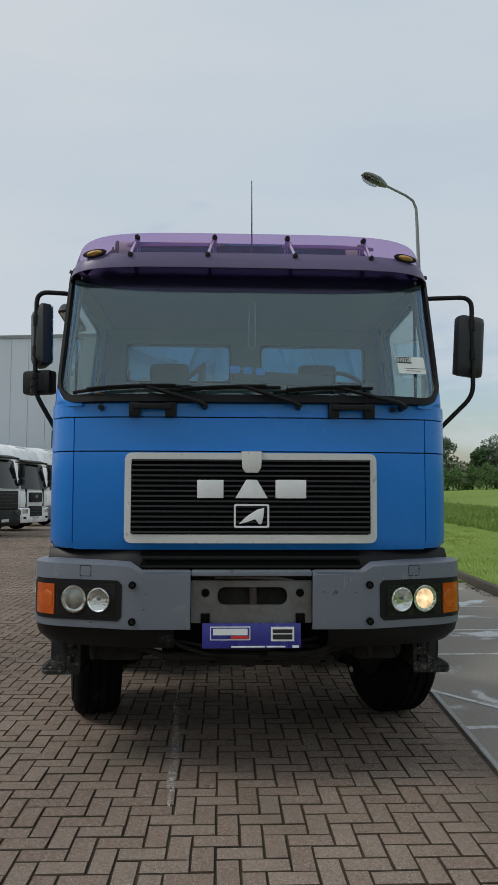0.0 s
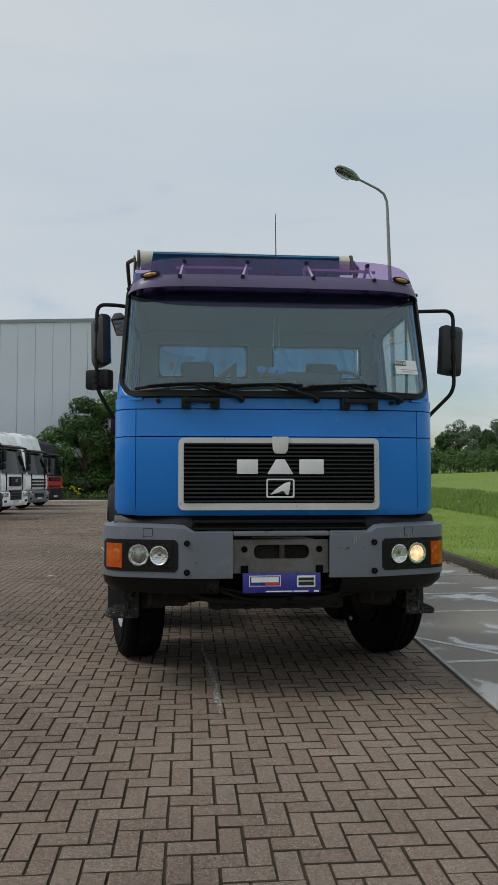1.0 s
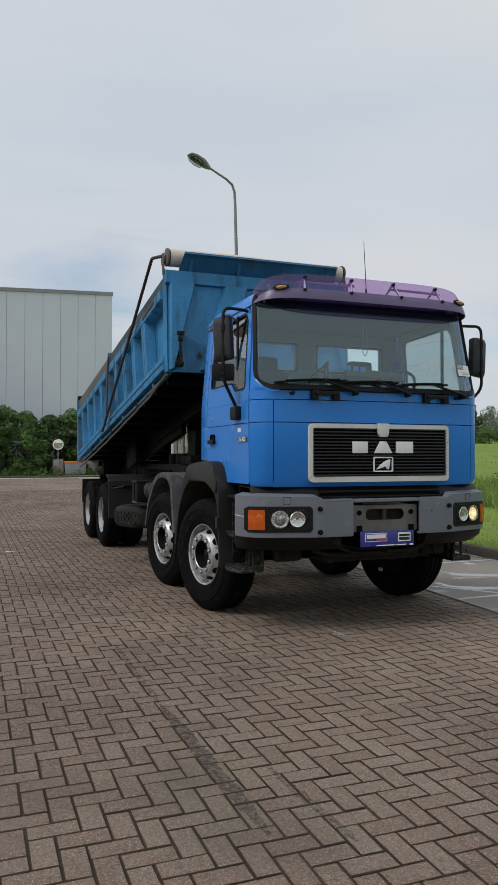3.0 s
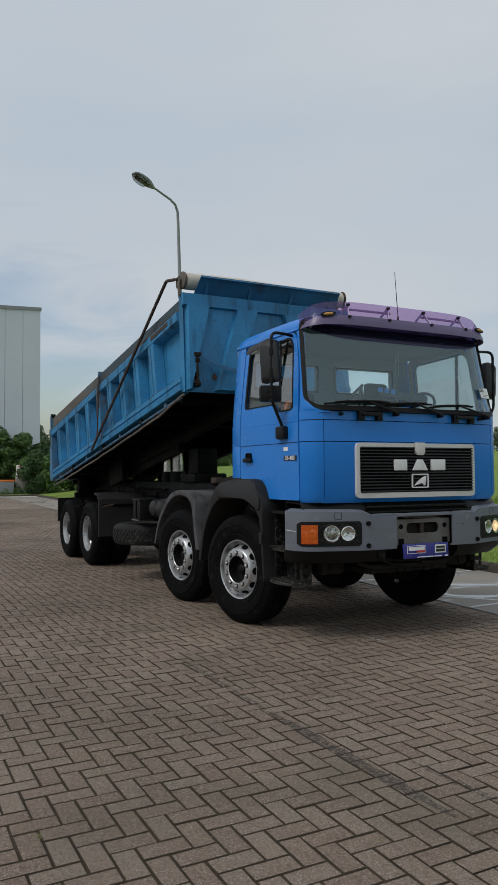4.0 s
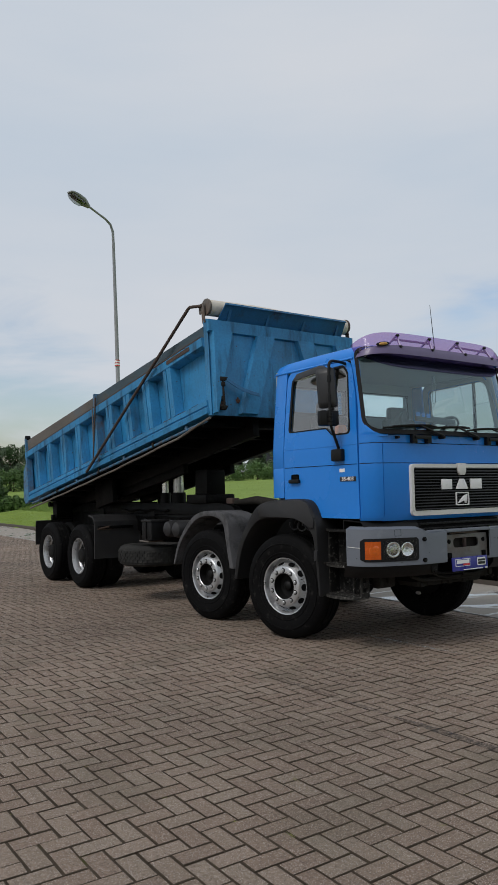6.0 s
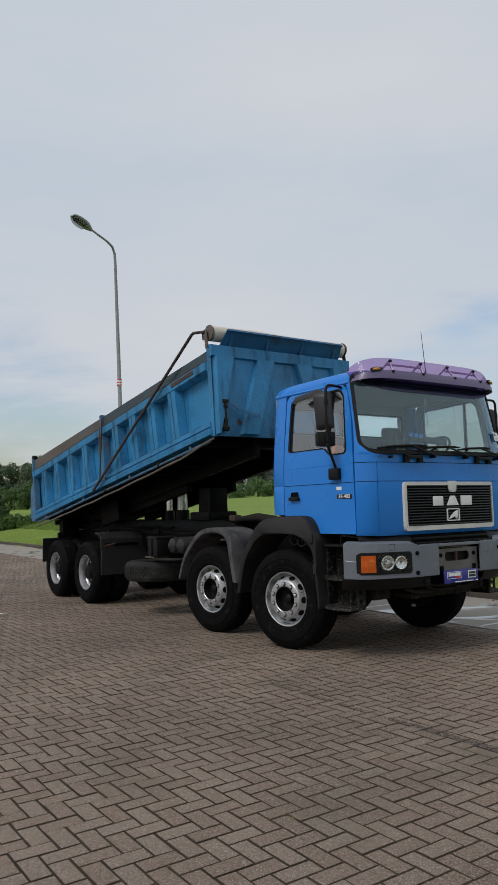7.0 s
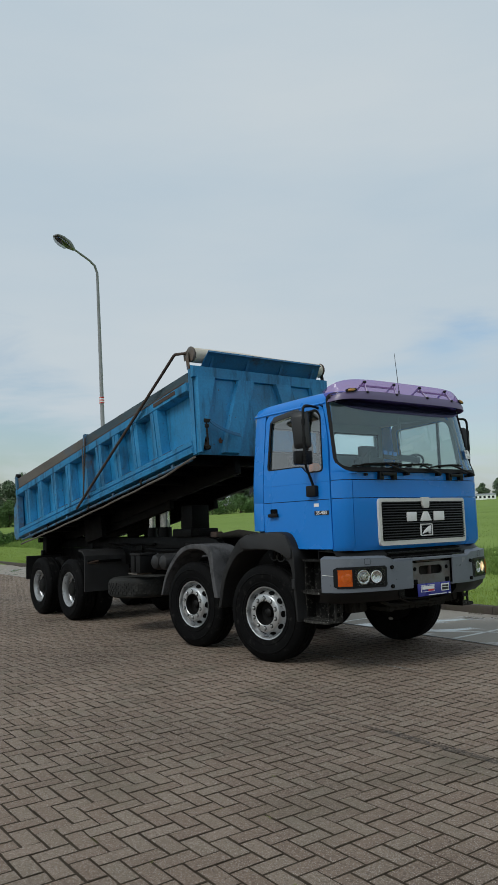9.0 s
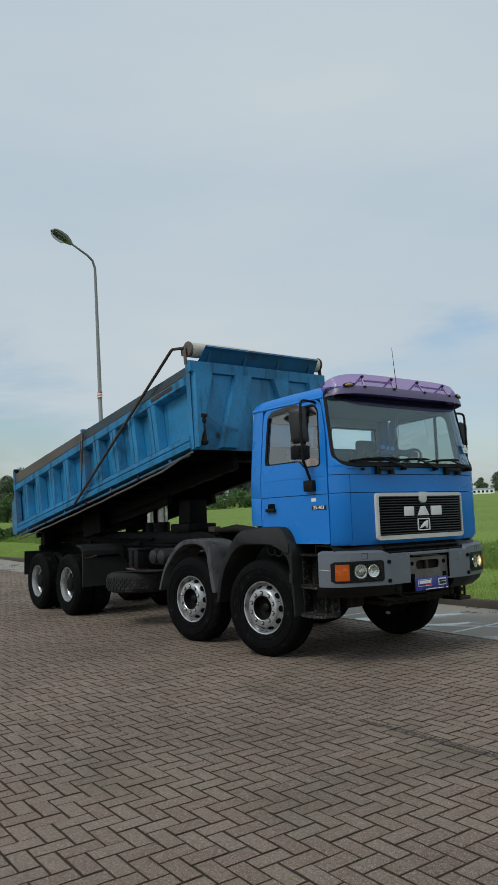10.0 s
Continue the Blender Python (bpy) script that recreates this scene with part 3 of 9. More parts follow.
def worn_mark(name, c, low, high, scale, most=0.8):
    """A thin mark that is worn through in patches."""
    m = surf(name, c, 0.85, var=0.3, scale=6, fine=60, bump=0.05)
    n, l = m.node_tree.nodes, m.node_tree.links
    geo = n.new("ShaderNodeNewGeometry")
    ns = n.new("ShaderNodeTexNoise")
    ns.inputs["Scale"].default_value = scale
    ns.inputs["Detail"].default_value = 7
    ns.inputs["Roughness"].default_value = 0.75
    l.new(geo.outputs["Position"], ns.inputs["Vector"])
    mr = n.new("ShaderNodeMapRange")
    mr.inputs["From Min"].default_value = low
    mr.inputs["From Max"].default_value = high
    mr.inputs["To Max"].default_value = most
    l.new(ns.outputs["Fac"], mr.inputs["Value"])
    l.new(mr.outputs["Result"], n["Principled BSDF"].inputs["Alpha"])
    return m


M_SCUFF = worn_mark("rubber_scuff", (0.075, 0.064, 0.056), 0.38, 0.72, 40, 0.6)
M_SCUFFPALE = worn_mark("faint_rubber_scuff", (0.08, 0.068, 0.06), 0.42, 0.74, 30, 0.4)
M_DRIP = worn_mark("chalky_drip", (0.46, 0.44, 0.41), 0.44, 0.62, 24, 0.7)
# ---- mesh tools ----
def root_of(ob):
    while ob.parent:
        ob = ob.parent
    return ob


def link_mesh(name, bm, material, smooth=35.0):
    bmesh.ops.recalc_face_normals(bm, faces=bm.faces)
    me = bpy.data.meshes.new(name)
    bm.to_mesh(me)
    bm.free()
    me.materials.append(material)
    if smooth:
        me.polygons.foreach_set("use_smooth", [True] * len(me.polygons))
        me.set_sharp_from_angle(angle=radians(smooth))
    return me


def part(name, bm, material, parent, label="", smooth=35.0):
    """Links a bmesh in world metres as one mesh object under a thing or under a part."""
    me = link_mesh(name, bm, material, smooth)
    me.transform(root_of(parent).matrix_basis.inverted())
    ob = new(name, me)
    ob.parent = parent
    return tagged(ob, label)


def thing(name, at, label, category, group="", kind="", turn=0.0):
    ob = new(name)
    ob.matrix_basis = pose(*at, 0, 0, turn)
    ob.empty_display_size = 0.2
    return tagged(ob, label, category, group, kind)


def solid(name, bm, material, label, category="", kind="", group="", smooth=35.0, at=None):
    """A top-level thing or piece of the setting that is one mesh."""
    me = link_mesh(name, bm, material, smooth)
    ob = new(name, me)
    if at:
        me.transform(Matrix.Translation([-a for a in at]))
        ob.location = at
    return tagged(ob, label, category, group, kind)


def put(bm, verts, faces, m=None):
    vs = [bm.verts.new(m @ Vector(v) if m else v) for v in verts]
    for f in faces:
        try:
            bm.faces.new([vs[i] for i in f])
        except ValueError:
            pass
    return vs


def box(bm, c, s, bevel=0.0, m=None, taper=None):
    """A box of size s round c; taper scales its top in x and y."""
    t = taper or (1, 1)
    x, y, z = s[0] / 2, s[1] / 2, s[2] / 2
    vs = []
    for dz, k in ((-z, (1, 1)), (z, t)):
        for dx, dy in ((-x, -y), (x, -y), (x, y), (-x, y)):
            p = Vector((c[0] + dx * k[0], c[1] + dy * k[1], c[2] + dz))
            vs.append(bm.verts.new(m @ p if m else p))
    fs = [bm.faces.new([vs[i] for i in f]) for f in ((3, 2, 1, 0), (4, 5, 6, 7), (0, 1, 5, 4), (1, 2, 6, 5), (2, 3, 7, 6), (3, 0, 4, 7))]
    if bevel:
        edges = list({e for f in fs for e in f.edges})
        bmesh.ops.bevel(bm, geom=edges, offset=bevel, segments=2, profile=0.6, affect="EDGES")


def rod(bm, a, b, r0, r1=None, seg=14, cap=True):
    a, b = Vector(a), Vector(b)
    r1 = r0 if r1 is None else r1
    q = (b - a).to_track_quat("Z", "Y")
    rings = []
    for p, r in ((a, r0), (b, r1)):
        rings.append([bm.verts.new(p + q @ Vector((r * math.cos(2 * math.pi * i / seg), r * math.sin(2 * math.pi * i / seg), 0))) for i in range(seg)])
    for i in range(seg):
        j = (i + 1) % seg
        bm.faces.new((rings[0][i], rings[0][j], rings[1][j], rings[1][i]))
    if cap:
        bm.faces.new(rings[0][::-1])
        bm.faces.new(rings[1])


def tube(bm, pts, r, seg=10, smooth_n=0):
    """A bent tube through pts, its corners rounded."""
    pts = [Vector(p) for p in pts]
    if smooth_n:
        out = [pts[0]]
        for i in range(1, len(pts) - 1):
            a, b, c = pts[i - 1], pts[i], pts[i + 1]
            d = min((b - a).length, (c - b).length) * 0.4
            d = min(d, r * 5)
            p, s = b + (a - b).normalized() * d, b + (c - b).normalized() * d
            for k in range(smooth_n + 1):
                t = k / smooth_n
                out.append(p * (1 - t) ** 2 + b * 2 * t * (1 - t) + s * t * t)
        out.append(pts[-1])
        pts = out
    rings, up = [], None
    for i, p in enumerate(pts):
        d = (pts[min(i + 1, len(pts) - 1)] - pts[max(i - 1, 0)]).normalized()
        if up is None:
            up = d.orthogonal().normalized()
        up = (up - d * up.dot(d)).normalized()
        side = d.cross(up)
        rr = r[i] if isinstance(r, (list, tuple)) else r
        rings.append([bm.verts.new(p + up * (rr * math.cos(2 * math.pi * k / seg)) + side * (rr * math.sin(2 * math.pi * k / seg))) for k in range(seg)])
    for a, b in zip(rings, rings[1:]):
        for k in range(seg):
            j = (k + 1) % seg
            bm.faces.new((a[k], a[j], b[j], b[k]))
    bm.faces.new(rings[0][::-1])
    bm.faces.new(rings[-1])


def lathe(bm, profile, seg=40, m=None, closed=True):
    """Turns (radius, height) pairs round z; m places the result."""
    rings = []
    for r, h in profile:
        ring = []
        for i in range(seg):
            a = 2 * math.pi * i / seg
            p = Vector((r * math.cos(a), r * math.sin(a), h))
            ring.append(bm.verts.new(m @ p if m else p))
        rings.append(ring)
    pairs = list(zip(rings, rings[1:]))
    if closed:
        pairs.append((rings[-1], rings[0]))
    for a, b in pairs:
        for i in range(seg):
            j = (i + 1) % seg
            bm.faces.new((a[i], a[j], b[j], b[i]))


def grid(bm, rows, closed=False):
    """Faces between rows of points, all rows of one length."""
    vs = [[bm.verts.new(p) for p in row] for row in rows]
    for a, b in zip(vs, vs[1:]):
        n = len(a)
        for i in range(n if closed else n - 1):
            j = (i + 1) % n
            bm.faces.new((a[i], a[j], b[j], b[i]))
    return vs


def thick(bm, d):
    """Gives an open sheet the thickness d, against its normals."""
    bmesh.ops.recalc_face_normals(bm, faces=bm.faces)
    bmesh.ops.solidify(bm, geom=list(bm.faces), thickness=d)


def prism(bm, pts, axis, a, b, bevel=0.0):
    """A polygon given in the other two axes (in order), stretched along axis from a to b."""
    def at(p, v):
        q = list(p)
        q.insert("xyz".index(axis), v)
        return Vector(q)
    lo = [bm.verts.new(at(p, a)) for p in pts]
    hi = [bm.verts.new(at(p, b)) for p in pts]
    fs = [bm.faces.new(lo[::-1]), bm.faces.new(hi)]
    n = len(pts)
    for i in range(n):
        j = (i + 1) % n
        fs.append(bm.faces.new((lo[i], lo[j], hi[j], hi[i])))
    if bevel:
        edges = list({e for f in fs for e in f.edges})
        bmesh.ops.bevel(bm, geom=edges, offset=bevel, segments=2, profile=0.6, affect="EDGES")


def resample(loop, n):
    """n points at even steps round a closed loop of 2D points."""
    pts = [Vector(p) for p in loop]
    seg = [(pts[(i + 1) % len(pts)] - pts[i]).length for i in range(len(pts))]
    total, out, i, acc = sum(seg), [], 0, 0.0
    for k in range(n):
        d = total * k / n
        while acc + seg[i] < d and i < len(seg) - 1:
            acc += seg[i]
            i += 1
        t = (d - acc) / seg[i] if seg[i] else 0
        out.append(pts[i].lerp(pts[(i + 1) % len(pts)], t))
    return out


def rounded(loop, r, n=5):
    """The closed 2D loop with its corners rounded; r is one radius or one for each corner."""
    pts, out = [Vector(p) for p in loop], []
    for i, b in enumerate(pts):
        a, c = pts[i - 1], pts[(i + 1) % len(pts)]
        rad = r[i] if isinstance(r, (list, tuple)) else r
        d = min(rad, (a - b).length * 0.48, (c - b).length * 0.48)
        if d < 1e-4:
            out.append(b)
            continue
        p, s = b + (a - b).normalized() * d, b + (c - b).normalized() * d
        for k in range(n + 1):
            t = k / n
            out.append(p * (1 - t) ** 2 + b * 2 * t * (1 - t) + s * t * t)
    return out


def frame_between(bm, outer, inner, place, n=96):
    """A flat or curved band between two closed 2D loops; place maps (u, v) to a point."""
    o = resample(outer, n)
    i_pts = resample(inner, n * 4)
    cen = sum(i_pts, Vector((0, 0))) / len(i_pts)
    # partner of each outer point: the inner point in the same direction from the middle
    ang = [math.atan2(p.y - cen.y, p.x - cen.x) for p in i_pts]
    inn = []
    for p in o:
        a = math.atan2(p.y - cen.y, p.x - cen.x)
        k = min(range(len(ang)), key=lambda j: abs((ang[j] - a + math.pi) % (2 * math.pi) - math.pi))
        inn.append(i_pts[k])
    grid(bm, [[place(p) for p in o], [place(p) for p in inn]], closed=True)
    bmesh.ops.remove_doubles(bm, verts=bm.verts, dist=1e-5)


def frame_pairs(bm, outer, inner, place, sub=3):
    """A band between two closed 2D loops with the same number of corners, edge by edge."""
    o, i_pts = [], []
    n = len(outer)
    for k in range(n):
        for t in range(sub):
            o.append(Vector(outer[k]).lerp(Vector(outer[(k + 1) % n]), t / sub))
            i_pts.append(Vector(inner[k]).lerp(Vector(inner[(k + 1) % n]), t / sub))
    grid(bm, [[place(p) for p in o], [place(p) for p in i_pts]], closed=True)
    bmesh.ops.remove_doubles(bm, verts=bm.verts, dist=1e-5)


def sheet_in(bm, loop, place, n=24):
    """A pane that fills a closed convex 2D loop, in rings, so that it follows a curved face."""
    o = resample(rounded(loop, 0.0), 64)
    cen = sum(o, Vector((0, 0))) / len(o)
    rows = [[place(cen.lerp(p, k / 6)) for p in o] for k in range(6, 0, -1)]
    vs = grid(bm, rows, closed=True)
    bm.faces.new(vs[-1])


def text_mesh(name, body, size, material, parent, m, depth=0.002, space=1.0, bold=0.0):
    cu = bpy.data.curves.new(name, "FONT")
    cu.body, cu.size, cu.extrude, cu.align_x, cu.align_y = body, size, depth, "CENTER", "CENTER"
    cu.space_character = space
    cu.offset = bold
    tmp = new(name, cu)
    bpy.context.view_layer.update()
    me = bpy.data.meshes.new_from_object(tmp)
    bpy.data.objects.remove(tmp)
    bpy.data.curves.remove(cu)
    me.materials.clear()
    me.materials.append(material)
    me.transform(m)
    me.transform(root_of(parent).matrix_basis.inverted())
    ob = new(name, me)
    ob.parent = parent
    return ob


def NB():
    return bmesh.new()

# ---- the setting: ground sheet, yard, concrete strip, kerbs ----
KERB_BACK = 52.0


def kerb_x(y):
    """Edge of the concrete strip, a straight line that opens slowly from the truck's side."""
    return 3.70 + 0.062 * y


def land(x, y):
    """Height of the land: flat under the yard, a verge behind the kerbs, then fields that rise gently."""
    d = max(x - kerb_x(min(y, KERB_BACK)), y - KERB_BACK)
    if d <= 0.12:
        return -0.08
    k = min(1.0, (d - 0.12) / 1.5)
    ease = min(1.0, max(0.0, (math.degrees(math.atan2(x + 3, y + 5)) - 41) / 12))
    return 0.10 + 0.03 * k + max(0.0, 0.037 * x + 0.0087 * y - 0.2) * min(1.0, d / 6) * (1 - 0.2 * ease)


bm = NB()
gx = [-2500, -1200, -600, -300, -150, -80, -50, -35, -25, -18, -12, -8, -4, 0] + [2 + 0.35 * i for i in range(24)] + [11, 12.5, 14, 17, 20, 25, 32, 42, 60, 85, 130, 200, 330, 600, 1200, 2500]
gy = [-2500, -900, -300, -120, -60, -35, -22, -14] + [-10 + 2.5 * i for i in range(25)] + [52.0, 52.2, 52.6, 53.5, 55, 58, 63, 70, 80, 95, 120, 160, 220, 330, 600, 1200, 2500]
grid(bm, [[(x, y, land(x, y)) for x in gx] for y in gy])
solid("ground", bm, M_GROUND, "green field and mown grass verge around the yard", kind="structure")

# bed of the paved yard: dark joint sand just under the pavers, far paving beyond
bm = NB()
ys = [-16 + 2 * i for i in range(35)]
grid(bm, [[(x, min(y, 51.85), -0.0075) for x in (-60, -30, -14, -6, 0, 1.40 + 0.062 * min(y, 51.85))] for y in ys])
yard = solid("pavement", bm, M_JOINT, "brown-grey clinker pavers in herringbone bond", kind="structure")

# concrete strip between the paving and the kerb
bm = NB()
rows = [[(1.435 + 0.062 * y, y, 0.0), (2.6 + 0.062 * y, y, 0.002), (kerb_x(y), y, -0.004)] for y in ys if y <= 52]
grid(bm, rows)
thick(bm, 0.06)
solid("road", bm, M_CONCRETE, "damp patchy concrete strip with worn white lines", kind="structure")

# flush pale edging between paving and concrete
bm = NB()
for y in range(-12, 52):
    x = 1.405 + 0.062 * (y + 0.5)
    box(bm, (x + 0.012, y + 0.5, -0.035), (0.036, 0.995, 0.076), 0.006, Matrix.Translation((x, y + 0.5, 0)) @ Matrix.Rotation(-0.062, 4, "Z") @ Matrix.Translation((-x, -y - 0.5, 0)))
solid("trim", bm, M_EDGING, "pale concrete edging strip flush with the paving", kind="structure")

bm = NB()
for a, b, w in (((1.52, 1.87), (2.42, 0.62), 0.05), ((1.49, 0.90), (3.75, 1.02), 0.055), ((1.62, 3.20), (3.8, 3.24), 0.045),
                ((2.0, 4.5), (3.9, 4.55), 0.04), ((2.42, 0.62), (3.72, -0.9), 0.05), ((1.2, -3.2), (3.4, -3.1), 0.045), ((1.75, 6.3), (4.0, 6.35), 0.04)):
    a, b = Vector((*a, 0.0045)), Vector((*b, 0.0045))
    s = (b - a).cross(Vector((0, 0, 1))).normalized() * w / 2
    n = 14
    grid(bm, [[a.lerp(b, i / n) + s * (1 + 0.2 * random.uniform(-1, 1)), a.lerp(b, i / n) - s * (1 + 0.2 * random.uniform(-1, 1))] for i in range(n + 1)])
thick(bm, 0.003)
solid("trim", bm, M_LINE, "worn white road lines on the concrete", kind="structure")


def kerb_stone(bm, m, length=0.99):
    prof = [(-0.12, -0.1), (0.0, -0.1), (0.005, 0.085), (-0.02, 0.125), (-0.12, 0.13)]
    vs = []
    for y in (-length / 2, length / 2):
        vs.append([bm.verts.new(m @ Vector((-p[0], y, p[1]))) for p in prof])
    for i in range(5):
        j = (i + 1) % 5
        bm.faces.new((vs[0][i], vs[0][j], vs[1][j], vs[1][i]))
    bm.faces.new(vs[0][::-1])
    bm.faces.new(vs[1])


kerb = thing("kerb", (kerb_x(20), 20, 0), "weathered brown-grey concrete kerb stones with moss", "kerb", kind="structure")
me = None
for i in range(-14, 52):
    y = i + 0.5
    if me is None:
        bm = NB()
        kerb_stone(bm, Matrix.Identity(4))
        me = link_mesh("kerb_stone", bm, M_KERB)
    ob = new("kerb_stone", me)
    ob.parent = kerb
    ob.matrix_basis = pose(kerb_x(y) - kerb_x(20), y - 20, random.uniform(-0.006, 0.006), 0, 0, -3.55 + random.uniform(-0.3, 0.3))
back_kerb = thing("kerb", (-8, KERB_BACK, 0), "low dark concrete kerb in front of the shrubs", "kerb", kind="structure")
for i in range(-30, 15):
    ob = new("kerb_stone", me)
    ob.parent = back_kerb
    ob.matrix_basis = pose(i + 0.5, 0, random.uniform(-0.006, 0.006), 0, 0, 90)


# pale strip of concrete slabs before the back kerb
bm = NB()
for i in range(-20, 4):
    box(bm, (i * 2.0 + 1, 51.3, -0.02), (1.98, 1.0, 0.07), 0.01)
solid("trim", bm, M_LINE, "pale concrete slabs along the back kerb", kind="structure")
# ---- the tipper truck ----
truck = thing("dump_truck", (0, 4.8, 0), "blue four-axle tipper truck with half-raised body on brick pavers", "truck")


def side_x(z):
    u = max(0.0, z - 1.9)
    return 1.15 - 0.113 * u * u / (u + 0.25)


def front_y(x):
    return 0.012 + 0.056 * (abs(x) / 0.99) ** 4


def corner_plan(n=7):
    """From the front seam round to the door seam, right-hand side."""
    a, c, b = Vector((0.998, 0.070)), Vector((1.10, 0.095)), Vector((1.15, 0.228))
    return [a * (1 - t) ** 2 + c * 2 * t * (1 - t) + b * t * t for t in (i / n for i in range(n + 1))]


def front_sheet(x0, x1, zs, tuck=0.0):
    bm = NB()
    n = 16
    rows = []
    for k, z in enumerate(zs):
        inset = tuck if k == 0 and tuck else 0.0
        rows.append([(x0 + (x1 - x0) * i / n, front_y(x0 + (x1 - x0) * i / n) + inset, z) for i in range(n + 1)])
    grid(bm, rows)
    thick(bm, 0.025)
    return bm


part("front_panel", front_sheet(-0.992, 0.992, (1.245, 1.305, 1.788), 0.035), M_BLUE, truck, "blue lower front flap")
part("front_panel", front_sheet(-0.992, 0.992, (1.795, 1.979)), M_BLUE, truck)
part("cowl_panel", front_sheet(-0.998, 0.998, (1.986, 2.068)), M_BLUE, truck)
part("front_bulkhead", front_sheet(-0.97, 0.97, (1.27, 1.6, 2.08)), M_DARK, truck).location = (0, 0.03, 0)

for sd in (-1, 1):
    for zs in ((1.25, 1.30, 1.788), (1.795, 1.979), (1.986, 2.062)):
        bm = NB()
        rows = []
        for k, z in enumerate(zs):
            tuck = 0.03 if zs[0] == 1.25 and k == 0 else 0.0
            rows.append([(sd * (p.x - tuck * 0.6), p.y + tuck, z) for p in corner_plan()])
        grid(bm, rows)
        thick(bm, 0.02)
        part("corner_panel", bm, M_BLUE, truck)
    # windscreen pillar up to the roof, growing out of the rounded corner
    bm = NB()
    rows = []
    for z in (2.046, 2.066, 2.074, 2.09, 2.11, 2.14, 2.18, 2.24, 2.32, 2.44, 2.56, 2.68, 2.78, 2.86):
        k = (z - 2.04) / 0.82
        xs = side_x(z)
        edge = 1.122 - 0.047 * k
        if z < 2.236:
            edge -= 0.17 - math.sqrt(max(0.0, 0.17 ** 2 - (2.236 - max(z, 2.066)) ** 2))
        a = Vector((edge, -0.012 + 0.25 * (z - 2.08) + 0.19 * (edge / 1.115) ** 8))
        b = Vector((xs, 0.235 + 0.178 * k ** 2))
        c = Vector((1.10, 0.095)).lerp(Vector((xs - 0.005, a.y + 0.02)), min(1.0, max(0.0, (z - 2.05) / 0.17)))
        rows.append([(sd * q.x, q.y, z) for q in (a * (1 - t) ** 2 + c * 2 * t * (1 - t) + b * t * t for t in (j / 6 for j in range(7)))])
    grid(bm, rows)
    thick(bm, 0.04)
    part("windscreen_pillar", bm, M_BLUE, truck)
    bm = NB()
    grid(bm, [[(p[0] - sd * 0.048, p[1] + 0.03, p[2]) for p in r] for r in rows])
    thick(bm, 0.006)
    part("pillar_trim", bm, M_TRIMGREY, truck, "grey pillar trim")

# roof with a rain lip, rear quarters and back wall with two windows
bm = NB()
rows = []
for y, drop, k in ((0.22, 0.035, 0.955), (0.27, 0.016, 0.97), (0.40, 0.005, 1), (0.6, 0, 1), (1.0, 0, 1), (1.45, 0.008, 1), (1.60, 0.03, 1), (1.655, 0.085, 0.99)):
    w = side_x(2.85) * k
    half = [(w + 0.002, 2.838), (w, 2.866), (w - 0.014, 2.905), (w - 0.045, 2.945), (w - 0.12, 2.968), (w - 0.35, 2.982), (0, 2.988)]
    low = 2.915 if y < 0.3 else 2.838
    pts = [(-x, y, max(z - drop, low)) for x, z in half] + [(x, y, max(z - drop, low)) for x, z in half[-2::-1]]
    rows.append(pts)
grid(bm, rows)
thick(bm, 0.03)
roof = part("cab_roof", bm, M_BLUE, truck)
for sd in (-1, 1):
    bm = NB()
    zs = [1.47, 1.6, 1.78, 1.79, 1.80, 1.97, 1.98, 1.99, 2.2, 2.5, 2.85]
    rows = []
    for z in zs:
        x = side_x(z) - (0.004 if z == 1.79 else 0)
        rows.append([(sd * x, 1.405, z), (sd * x, 1.58, z), (sd * (x - 0.025), 1.625, z), (sd * (x - 0.10), 1.632, z)])
    grid(bm, rows)
    thick(bm, 0.03)
    part("rear_quarter", bm, M_BLUE, truck)
bm = NB()
for x0, x1, z0, z1 in ((-1.06, 1.06, 1.45, 2.42), (-1.06, 1.06, 2.70, 2.86), (-1.06, -0.89, 2.42, 2.70), (-0.10, 0.14, 2.42, 2.70), (0.94, 1.06, 2.42, 2.70)):
    box(bm, ((x0 + x1) / 2, 1.60, (z0 + z1) / 2), (x1 - x0, 0.04, z1 - z0))
part("cab_back_wall", bm, M_TRIMGREY, truck)
bm = NB()
for x0, x1, z0, z1 in ((-1.04, 1.04, 1.45, 2.43), (-1.04, 1.04, 2.69, 2.86), (-1.04, -0.88, 2.43, 2.69), (-0.11, 0.15, 2.43, 2.69), (0.93, 1.04, 2.43, 2.69)):
    box(bm, ((x0 + x1) / 2, 1.565, (z0 + z1) / 2), (x1 - x0, 0.02, z1 - z0), 0.004)
part("back_lining", bm, M_TRIMGREY, truck, "grey cab lining")
for x0, x1 in ((-0.89, -0.10), (0.14, 0.94)):
    bm = NB()
    loop = rounded([(x0, 2.42), (x1, 2.42), (x1, 2.70), (x0, 2.70)], 0.05)
    prism(bm, [(p.x, p.y) for p in loop], "y", 1.588, 1.593)
    rw = part("rear_window", bm, M_REARGLASS, truck)
    rw.visible_shadow = False
    bm = NB()
    frame_between(bm, [(x0 - 0.01, 2.41), (x1 + 0.01, 2.41), (x1 + 0.01, 2.71), (x0 - 0.01, 2.71)], rounded([(x0 + 0.004, 2.424), (x1 - 0.004, 2.424), (x1 - 0.004, 2.696), (x0 + 0.004, 2.696)], 0.05), lambda p: Vector((p.x, 1.552, p.y)))
    thick(bm, 0.012)
    part("window_seal", bm, M_RUBBER, rw)
